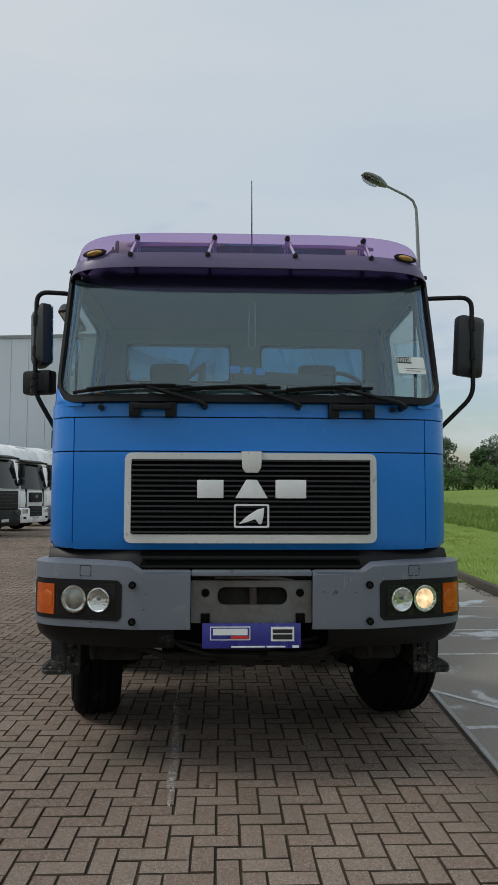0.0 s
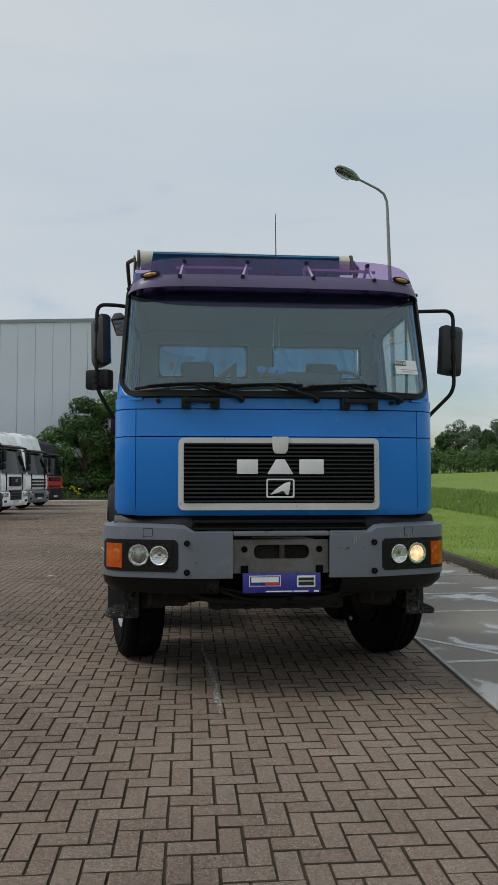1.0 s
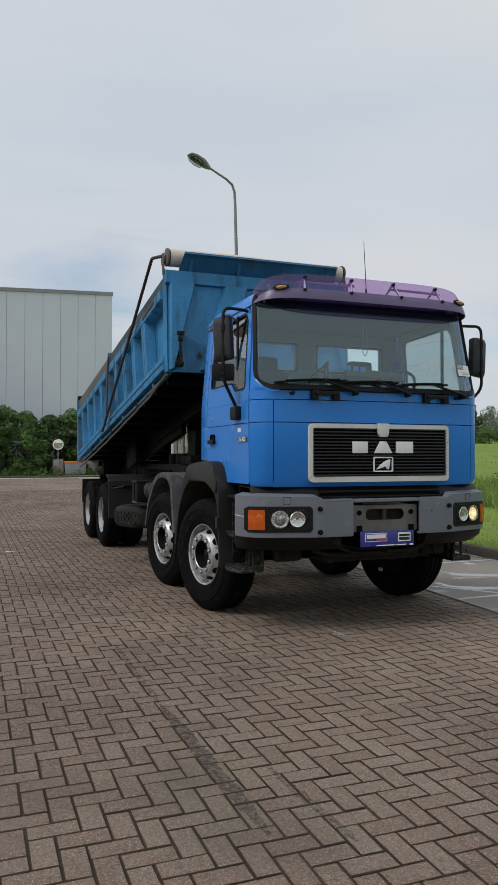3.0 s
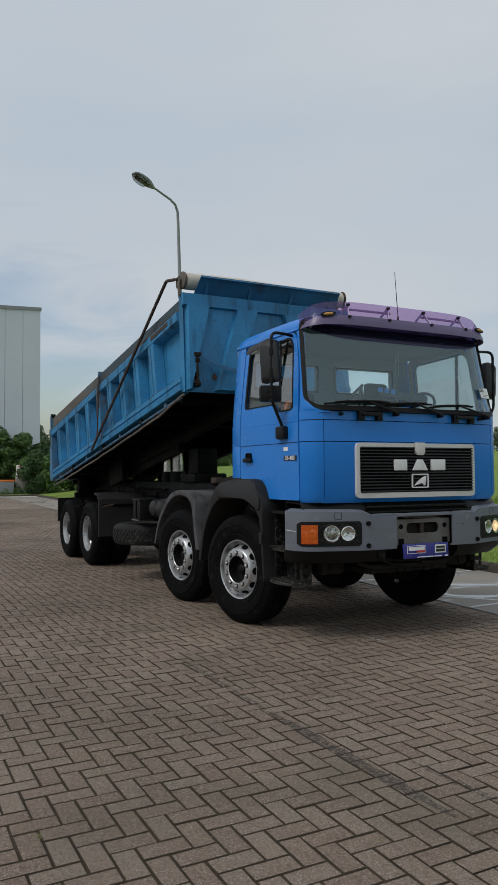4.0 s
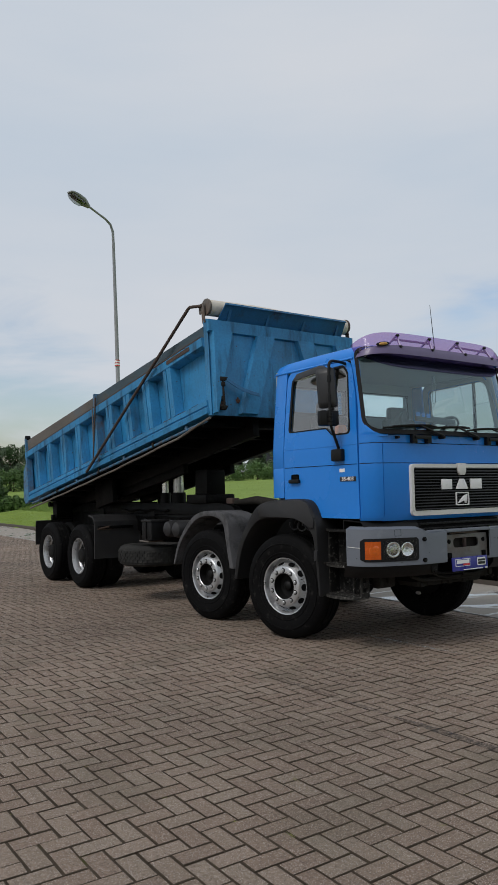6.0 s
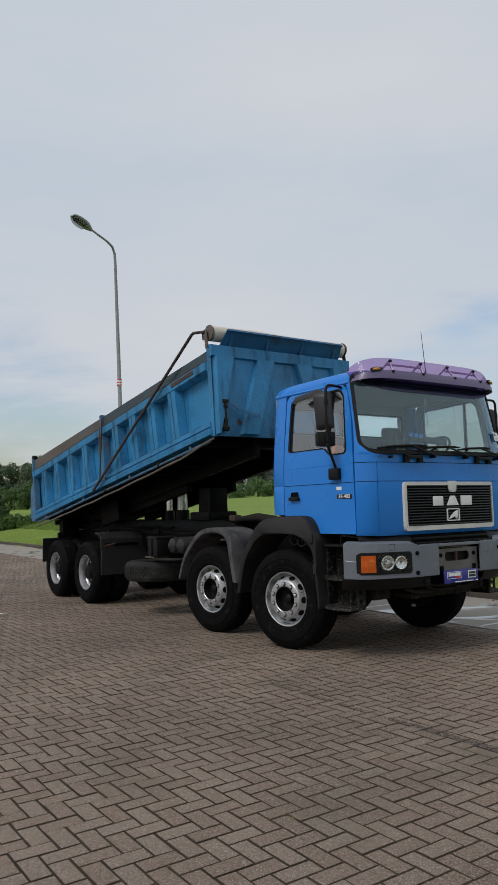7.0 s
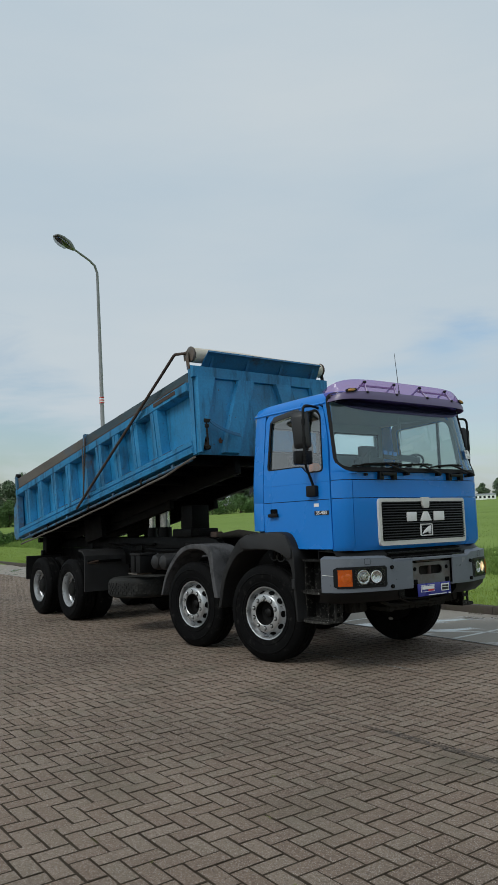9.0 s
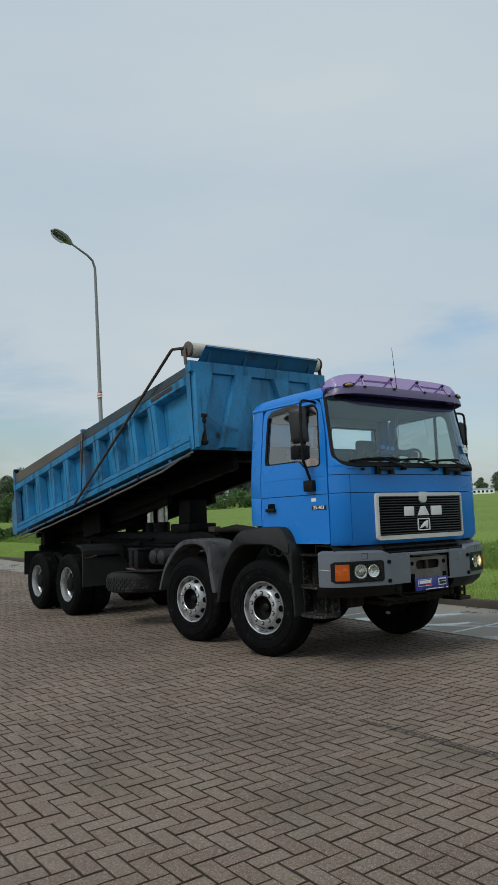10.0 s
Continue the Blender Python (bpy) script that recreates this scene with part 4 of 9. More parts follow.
for sd in (-1, 1):
    bm = NB()
    w = side_x(2.85)
    prism(bm, [(sd * (w - 0.03), 2.815), (sd * (w + 0.012), 2.822), (sd * (w + 0.014), 2.832), (sd * (w + 0.004), 2.842), (sd * (w - 0.03), 2.862)], "y", 0.36, 1.61, 0.002)
    part("roof_gutter", bm, M_BLUE, truck)
bm = NB()
box(bm, (0, 0.9, 2.835), (2.02, 1.3, 0.02), 0.005)
part("headlining", bm, M_TRIMGREY, truck)
for sd in (-1, 1):
    bm = NB()
    box(bm, (sd * 1.02, 0.95, 2.835), (0.07, 1.30, 0.05), 0.01)
    part("roof_trim", bm, M_TRIMGREY, truck)
bm = NB()
box(bm, (0, 0.92, 1.475), (2.16, 1.28, 0.05), 0.005)
part("cab_floor", bm, M_DARK, truck)

# windscreen: curved pane in a black rubber seal; visor shade tints its top band
def ws(p):
    return Vector((p.x, -0.012 + 0.20 * (p.y - 2.08) / 0.80 + 0.19 * (abs(p.x) / 1.115) ** 8, p.y))


ws_out = rounded([(-1.132, 2.066), (1.132, 2.066), (1.085, 2.935), (-1.085, 2.935)], [0.17, 0.17, 0.10, 0.10], 8)
ws_in = rounded([(-1.108, 2.108), (1.108, 2.108), (1.062, 2.898), (-1.062, 2.898)], [0.13, 0.13, 0.08, 0.08], 8)
bm = NB()
frame_pairs(bm, ws_out, ws_in, ws, 14)
thick(bm, 0.03)
for v in bm.verts:
    v.co.y -= 0.018
screen_bm = NB()
sheet_in(screen_bm, [tuple(p) for p in ws_in], ws, 48)
screen = part("windscreen", screen_bm, M_GLASS, truck)
screen.visible_shadow = False
part("rubber_seal", bm, M_RUBBER, screen, "black rubber windscreen seal")
bm = NB()
rows = []
for i in range(33):
    x = -1.045 + 2.09 * i / 32
    k = (abs(x) / 1.045) ** 6
    lo = 2.735 + 0.10 * k
    rows.append([ws(Vector((x, lo + (2.90 - lo) * j / 3))) + Vector((0, -0.006, 0)) for j in range(4)])
grid(bm, rows)
ob = part("shaded_sun_band", bm, M_BAND, screen, "dark tinted strip with the visor's violet shade in its colour")
ob.visible_shadow = False
# dealer's paper inside the pane
def paper_m(u, v, dy=-0.010):
    p = ws(Vector((u, v)))
    return Matrix.Translation(p + Vector((0, dy, 0))) @ Matrix.Rotation(radians(21), 4, "Z") @ Matrix.Rotation(radians(76), 4, "X") @ Matrix.Rotation(radians(2), 4, "Z")


bm = NB()
box(bm, (0, 0, 0), (0.19, 0.105, 0.001), 0, paper_m(0.925, 2.30))
sticker = part("stock_card", bm, M_PAPER, screen, "white stock card with number")
bm = NB()
box(bm, (-0.045, 0.030, 0.001), (0.10, 0.038, 0.0012), 0, paper_m(0.925, 2.30))
box(bm, (0.02, -0.02, 0.001), (0.14, 0.003, 0.0012), 0, paper_m(0.925, 2.30))
box(bm, (0.01, -0.035, 0.001), (0.10, 0.003, 0.0012), 0, paper_m(0.925, 2.30))
part("print", bm, M_INK, screen)
text_mesh("number", "310120", 0.034, M_PAPER, screen, paper_m(0.925, 2.30) @ Matrix.Translation((-0.045, 0.030, 0.0025)), 0.0003, 1.0, 0.0006)

# doors
DOOR = [(0.240, 1.268), (0.250, 1.99), (0.30, 2.45), (0.375, 2.76), (0.47, 2.832), (1.33, 2.828), (1.388, 2.76), (1.396, 1.45), (1.02, 1.45), (0.90, 1.38), (0.80, 1.268)]
WINDOW = [(0.355, 2.09), (0.48, 2.09), (0.62, 2.09), (0.71, 2.165), (1.315, 2.165), (1.300, 2.745), (0.50, 2.775), (0.425, 2.70)]


def make_door(sd):
    def at(p, out=0.0):
        return Vector((sd * (side_x(p.y) + out), p.x, p.y))
    bm = NB()
    d_out = rounded(DOOR, [0.02, 0, 0, 0.06, 0.06, 0.07, 0.03, 0.03, 0.08, 0.05, 0.03])
    d_win = rounded(WINDOW, [0.07, 0.0, 0.03, 0.03, 0.05, 0.06, 0.04, 0.04])
    zs = sorted({round(1.269 + 0.0125 * i, 4) for i in range(126) if 1.269 + 0.0125 * i < 2.832} | {1.4485, 1.4515, 2.0, 2.8315})

    def span(loop, z):
        ys = []
        for p, q in zip(loop, loop[1:] + loop[:1]):
            if (p.y - z) * (q.y - z) <= 0 and p.y != q.y:
                ys.append(p.x + (q.x - p.x) * (z - p.y) / (q.y - p.y))
        return (min(ys), max(ys)) if len(ys) > 1 else None

    open_rows = [span(d_win, z) for z in zs if span(d_win, z)]
    for z0, z1 in zip(zs, zs[1:]):
        a0, a1 = span(d_out, z0), span(d_out, z1)
        if not a0 or not a1:
            continue
        w0, w1 = span(d_win, z0), span(d_win, z1)
        if w0 and w1:
            strips = [(a0[0], w0[0], a1[0], w1[0]), (w0[1], a0[1], w1[1], a1[1])]
        else:
            c0, c1 = open_rows[0] if z0 < 2.3 else open_rows[-1]
            strips = [(a0[0], c0, a1[0], c0), (c0, c1, c0, c1), (c1, a0[1], c1, a1[1])]
        for p, q, r, t in strips:
            put(bm, [at(Vector((p, z0))), at(Vector((q, z0))), at(Vector((t, z1))), at(Vector((r, z1)))], [(0, 1, 2, 3)])
    bmesh.ops.remove_doubles(bm, verts=bm.verts, dist=1e-4)
    thick(bm, 0.03)
    door = part("door", bm, M_BLUE, truck, "blue cab door")
    bm = NB()
    frame_between(bm, [(0.27, 1.30), (0.33, 2.45), (0.40, 2.74), (0.48, 2.815), (1.33, 2.81), (1.375, 2.74), (1.38, 1.47), (1.02, 1.47), (0.80, 1.30)], rounded(WINDOW, 0.04), lambda p: at(p, -0.036), 120)
    thick(bm, 0.006)
    part("door_lining", bm, M_TRIMGREY, door, "grey door lining")
    bm = NB()
    sheet_in(bm, [tuple(p) for p in rounded(WINDOW, 0.04)], lambda p: at(p, -0.018))
    w = part("window_pane", bm, M_SIDEGLASS, door)
    w.visible_shadow = False
    bm = NB()
    w_out = [Vector(p) for p in rounded(WINDOW, [0.07, 0, 0.03, 0.03, 0.05, 0.06, 0.04, 0.04])]
    cen = sum(w_out, Vector((0, 0))) / len(w_out)
    frame_pairs(bm, [cen + (p - cen) * 1.02 for p in w_out], [cen + (p - cen) * 0.97 for p in w_out], lambda p: at(p, 0.003), 3)
    thick(bm, 0.014)
    part("window_seal", bm, M_RUBBER, door)
    bm = NB()
    box(bm, (sd * (side_x(2.4) - 0.012), 0.645, 2.44), (0.012, 0.042, 0.66), 0.003)
    part("quarterlight_bar", bm, M_RUBBER, door)
    # pressed lines
    for z in (1.79, 1.98):
        bm = NB()
        box(bm, (sd * (side_x(z) - 0.0015), 0.82, z), (0.008, 1.13, 0.006), 0.002)
        part("swage_line", bm, M_DARK if z < 1.9 else M_BLUE, door)
    # A black patch stands in for the shaded recess behind the handle.
    bm = NB()
    box(bm, (sd * 1.15, 1.20, 1.675), (0.012, 0.115, 0.085), 0.02)
    part("handle_recess_shade", bm, M_DARK, door)
    bm = NB()
    box(bm, (sd * 1.172, 1.20, 1.645), (0.03, 0.17, 0.042), 0.012)
    part("door_handle", bm, M_BLACK, door, "black pull handle")
    if sd < 0:
        bm = NB()
        box(bm, (-1.152, 0.39, 1.65), (0.006, 0.225, 0.045), 0.002)
        part("badge", bm, M_INK, door)
        text_mesh("model_number", "35-403", 0.052, M_LETTER, door, Matrix.Translation((-1.156, 0.39, 1.65)) @ Matrix.Rotation(radians(-90), 4, "Z") @ Matrix.Rotation(radians(90), 4, "X") @ Matrix.Scale(1.18, 4, (1, 0, 0)), 0.001, 1.0, 0.001)
        bm = NB()
        box(bm, (-1.151, 0.47, 1.735), (0.003, 0.075, 0.035), 0)
        part("sticker", bm, M_PAPER, door)
    return door


for sd in (-1, 1):
    make_door(sd)

# grille: off-white frame, black slats, plain badge shapes
bm = NB()
go = rounded([(-0.70, 1.285), (0.70, 1.285), (0.70, 1.782), (-0.70, 1.782)], 0.045)
gi = rounded([(-0.664, 1.332), (0.664, 1.332), (0.664, 1.742), (-0.664, 1.742)], 0.02)
frame_pairs(bm, go, gi, lambda p: Vector((p.x, front_y(p.x) - 0.032, p.y)), 6)
thick(bm, 0.035)
grille = part("grille", bm, M_WHITE, truck, "off-white grille frame with chipped edges")
# Black sheet that paints the shade behind the slats.
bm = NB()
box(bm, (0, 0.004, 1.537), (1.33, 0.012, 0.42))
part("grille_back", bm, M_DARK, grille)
for i in range(15):
    z = 1.345 + i * 0.0282
    bm = NB()
    prism(bm, [(-0.024, z - 0.005), (-0.006, z - 0.007), (-0.004, z + 0.003), (-0.022, z + 0.006)], "x", -0.662, 0.662, 0.0015)
    part("slat", bm, M_SLAT, grille)
for i in range(9):
    bm = NB()
    box(bm, (-0.56 + 0.14 * i, 0.000, 1.537), (0.012, 0.006, 0.41))
    part("grille_bar", bm, M_DARK, grille)
bm = NB()
prism(bm, [(-0.058, 1.79), (-0.052, 1.70), (-0.035, 1.672), (0.035, 1.672), (0.052, 1.70), (0.058, 1.79)], "y", -0.045, -0.01, 0.006)
part("catch_cover", bm, M_WHITE, grille)
for pts in ([(-0.30, 1.532), (-0.30, 1.632), (-0.155, 1.632), (-0.155, 1.532)], [(-0.09, 1.532), (-0.03, 1.634), (0.03, 1.634), (0.09, 1.532)], [(0.132, 1.532), (0.132, 1.634), (0.302, 1.634), (0.302, 1.532)]):
    bm = NB()
    prism(bm, pts, "y", -0.036, -0.016, 0.003)
    part("badge_block", bm, M_LETTER, grille, "plain white badge block")
bm = NB()
frame_between(bm, rounded([(-0.097, 1.37), (0.097, 1.37), (0.097, 1.50), (-0.097, 1.50)], 0.01), rounded([(-0.087, 1.38), (0.087, 1.38), (0.087, 1.49), (-0.087, 1.49)], 0.008), lambda p: Vector((p.x, -0.034, p.y)), 80)
thick(bm, 0.014)
part("emblem_frame", bm, M_LETTER, grille)
bm = NB()
prism(bm, [(-0.07, 1.39), (-0.03, 1.43), (0.03, 1.47), (0.07, 1.48), (0.065, 1.43), (0.055, 1.39), (0.04, 1.39), (0.02, 1.42), (-0.03, 1.40)], "y", -0.034, -0.022, 0.002)
part("emblem_shape", bm, M_LETTER, grille)

# grab handles, wipers and the washer hole on the cowl
for x0, x1 in ((-0.68, -0.42), (0.43, 0.69)):
    bm = NB()
    for x in (x0 + 0.03, x1 - 0.03):
        box(bm, (x, -0.006, 2.022), (0.062, 0.05, 0.085), 0.012)
    box(bm, ((x0 + x1) / 2, -0.035, 2.038), (x1 - x0 - 0.04, 0.022, 0.035), 0.008)
    part("grab_handle", bm, M_BLACK, truck, "black plastic grab handle")
for x in (-0.84, 0.80):
    bm = NB()
    rod(bm, (x, 0.05, 2.035), (x, 0.005, 2.035), 0.015)
    part("washer_jet", bm, M_BLACK, truck)
for px, tip, mid, a0, a1 in ((-0.264, (-0.58, 2.145), 0, -1.0, -0.34), (0.261, (-0.06, 2.155), 0, -0.47, 0.16), (0.853, (0.50, 2.145), 0, 0.12, 0.68)):
    bm = NB()
    rod(bm, (px, 0.04, 2.045), (px, -0.055, 2.045), 0.02, 0.016)
    q = Vector((tip[0], ws(Vector(tip)).y - 0.05, tip[1]))
    tube(bm, [(px, -0.045, 2.045), (px - 0.03, -0.055, 2.062), q], [0.016, 0.014, 0.009], 8)
    wip = part("wiper", bm, M_BLACK, truck, "black wiper arm")
    bm = NB()
    b0, b1 = Vector((a0, 2.122)), Vector((a1, 2.150))
    pts = []
    for k in range(9):
        u = b0.lerp(b1, k / 8)
        pts.append(ws(u) + Vector((0, -0.026, 0.008 * math.sin(math.pi * k / 8))))
    tube(bm, pts, 0.0095, 6)
    mid_pts = [p + Vector((0, -0.014, 0.008)) for p in pts[1:8]]
    tube(bm, mid_pts, 0.007, 6)
    part("wiper_blade", bm, M_RUBBER, wip)

# sun visor: violet acrylic on brackets, with marker lamps
def visor(u, v):
    """u: -1 to 1 across, v: 0 at the lip to 1 at the top edge."""
    x = 1.085 * math.sin(u * math.pi / 2 * 0.93) / math.sin(math.pi / 2 * 0.93)
    a = abs(u)
    pr = [(0.055, 2.852), (0.060, 2.900), (0.078, 2.945), (0.118, 3.02), (0.165, 3.092)]
    f = v * 4
    i = min(3, int(f))
    t = f - i
    y = pr[i][0] * (1 - t) + pr[i + 1][0] * t
    z = pr[i][1] * (1 - t) + pr[i + 1][1] * t
    y += 0.26 * a ** 4.5
    z -= (0.03 + 0.10 * v) * a ** 4
    x -= math.copysign(0.045 * v * a ** 5, u)
    return Vector((x, y, z))


bm = NB()
grid(bm, [[visor(-1 + 2 * i / 40, v) for i in range(41)] for v in (0.5, 0.6, 0.7, 0.8, 0.9, 1.0)])
vis = part("sun_visor", bm, M_VISOR, truck, "translucent violet acrylic sun visor")
bm = NB()
grid(bm, [[visor(-1 + 2 * i / 40, v) + Vector((0, -0.003, 0)) for i in range(41)] for v in (0.0, 0.25, 0.38, 0.5)])
thick(bm, 0.006)
part("visor_lip", bm, M_VISORDARK, vis, "darker violet lower lip")
for u in (-0.45, -0.135, 0.135, 0.45):
    top, low = visor(u, 0.88), visor(u + math.copysign(0.025, u), 0.42)
    for b in (top, low):
        bm = NB()
        rod(bm, b + Vector((0, 0.004, 0)), b + Vector((0, -0.02, 0)), 0.017, 0.013, 12)
        part("bolt", bm, M_BLACK, vis)
    bm = NB()
    back = Vector((top.x, 0.30, 2.965))
    for a, b in ((top, back), (low, back), (top, low)):
        tube(bm, [a + Vector((0, 0.012, 0)), b], 0.011, 6)
    part("bracket", bm, M_CLIP, vis)
for u0, u1 in ((-0.50, -0.115), (0.115, 0.50)):
    bm = NB()
    grid(bm, [[visor(u0 + (u1 - u0) * i / 20, v) + Vector((0, 0.03, 0)) for i in range(21)] for v in (0.70, 0.77)])
    thick(bm, 0.006)
    part("visor_rail", bm, M_CLIP, vis)
for u in (-0.955, 0.955):
    bm = NB()
    b = visor(u, 0.5)
    rod(bm, b + Vector((0, 0.01, 0)), b + Vector((u * 0.02, -0.012, 0)), 0.015, 0.012, 12)
    part("bolt", bm, M_BLACK, vis)
for sd in (-1, 1):
    c = visor(sd * 0.672, 0.54)
    turn = Matrix.Translation(c + Vector((0, -0.012, 0))) @ Matrix.Rotation(radians(sd * 15), 4, "Z") @ Matrix.Rotation(radians(sd * 7), 4, "Y")
    bm = NB()
    lathe(bm, [(0.0, -0.012), (0.62, -0.010), (0.92, -0.004), (1.0, 0.006), (0.96, 0.014), (0.0, 0.016)], 24, turn @ Matrix.Rotation(radians(90), 4, "X") @ Matrix.Diagonal((0.074, 0.022, 1, 1)), False)
    ml = part("marker_lamp", bm, M_BLACK, vis)
    bm = NB()
    lathe(bm, [(0.0, 0.032), (0.55, 0.028), (0.85, 0.020), (1.0, 0.008), (0.0, 0.006)], 24, turn @ Matrix.Rotation(radians(90), 4, "X") @ Matrix.Diagonal((0.052, 0.016, 1, 1)), False)
    part("marker_lens", bm, M_MARKER, vis)

# roof aerial
bm = NB()
rod(bm, (0.01, 0.27, 2.95), (0.01, 0.27, 3.03), 0.016, 0.008)
rod(bm, (0.01, 0.27, 3.03), (0.01, 0.31, 3.48), 0.0045, 0.0025, 6)
part("antenna", bm, M_BLACK, truck)

# mirrors on tubular arms
def make_mirror(sd):
    bm = NB()
    xo, yo = (1.312, 0.44) if sd < 0 else (1.405, 0.42)
    tube(bm, [(sd * 1.06, 0.47, 2.785), (sd * 1.14, 0.45, 2.795), (sd * xo, yo, 2.80), (sd * xo, yo, 2.175), (sd * 1.19, 0.47, 1.955)], 0.0145, 10, 5)
    arm = part("mirror_arm", bm, M_BLACK, truck, "black tubular mirror arm")
    bm = NB()
    yaw = Matrix.Translation((-1.295, 0.50, 2.535) if sd < 0 else (1.405, 0.475, 2.495)) @ Matrix.Rotation(radians(-62 if sd < 0 else 18), 4, "Z") @ Matrix.Rotation(radians(sd * 4), 4, "Y")
    box(bm, (0, 0.0, 0), (0.19, 0.10, 0.39), 0.035, yaw)
    for v in bm.verts:
        p = yaw.inverted() @ v.co
        if p.y < -0.03:
            p.x *= 0.82
            p.z *= 0.86
            v.co = yaw @ p
    part("mirror_housing", bm, M_MIRRORSHELL, arm, "dark grey mirror housing")
    bm = NB()
    box(bm, (0, 0.051, 0), (0.165, 0.004, 0.36), 0, yaw)
    part("mirror_glass", bm, M_CHROME, arm)
    for z in (2.62, 2.43):
        bm = NB()
        rod(bm, (sd * xo, yo, z - 0.03), (sd * xo, yo, z + 0.03), 0.021)
        rod(bm, (sd * xo, yo, z), (sd * (xo - 0.01), yo + 0.05, z), 0.014)
        part("clamp", bm, M_BLACK, arm)
    if sd < 0:
        yaw = Matrix.Translation((-1.295, 0.49, 2.24)) @ Matrix.Rotation(radians(-22), 4, "Z")
        bm = NB()
        box(bm, (0, 0, 0), (0.20, 0.09, 0.15), 0.025, yaw)
        part("wide_angle_mirror", bm, M_BLACK, arm, "black wide-angle mirror")
        bm = NB()
        for z in (2.18, 2.225, 2.27):
            rod(bm, (-xo, yo, z - 0.014), (-xo, yo, z + 0.014), 0.026)
        box(bm, (-1.27, 0.435, 2.235), (0.08, 0.02, 0.11), 0.006)
        part("clamp", bm, M_BLACK, arm)
        # kerb mirror above the door window
        yaw = Matrix.Translation((-1.18, 0.88, 2.75)) @ Matrix.Rotation(radians(-5), 4, "X") @ Matrix.Rotation(radians(-10), 4, "Y")
        bm = NB()
        box(bm, (0, 0, 0), (0.13, 0.50, 0.07), 0.028, yaw, (0.5, 0.75))
        part("kerb_mirror", bm, M_MIRRORSHELL, arm, "dark grey kerb mirror shell")
        bm = NB()
        box(bm, (0, 0, -0.036), (0.09, 0.42, 0.003), 0, yaw)
        part("mirror_glass", bm, M_CHROME, arm)
    bm = NB()
    box(bm, (sd * 1.175, 0.50, 1.885), (0.06, 0.15, 0.12), 0.018)
    part("arm_foot", bm, M_BLACK, arm)
    bm = NB()
    tube(bm, [(sd * 1.19, 0.47, 1.955), (sd * 1.175, 0.49, 1.90)], 0.0145, 8)
    part("arm_end", bm, M_BLACK, arm)


for sd in (-1, 1):
    make_mirror(sd)

# bumper
BUMP = [(0.33, -0.092), (0.62, -0.086), (0.74, -0.055), (0.86, -0.016), (0.97, 0.018), (1.07, 0.052), (1.15, 0.10), (1.205, 0.17), (1.232, 0.25), (1.238, 0.345)]


def bump_y(x):
    x = abs(x)
    if x <= BUMP[0][0]:
        return BUMP[0][1]
    for (a, b), (c, d) in zip(BUMP, BUMP[1:]):
        if x <= c:
            return b + (d - b) * (x - a) / (c - a)
    return BUMP[-1][1]


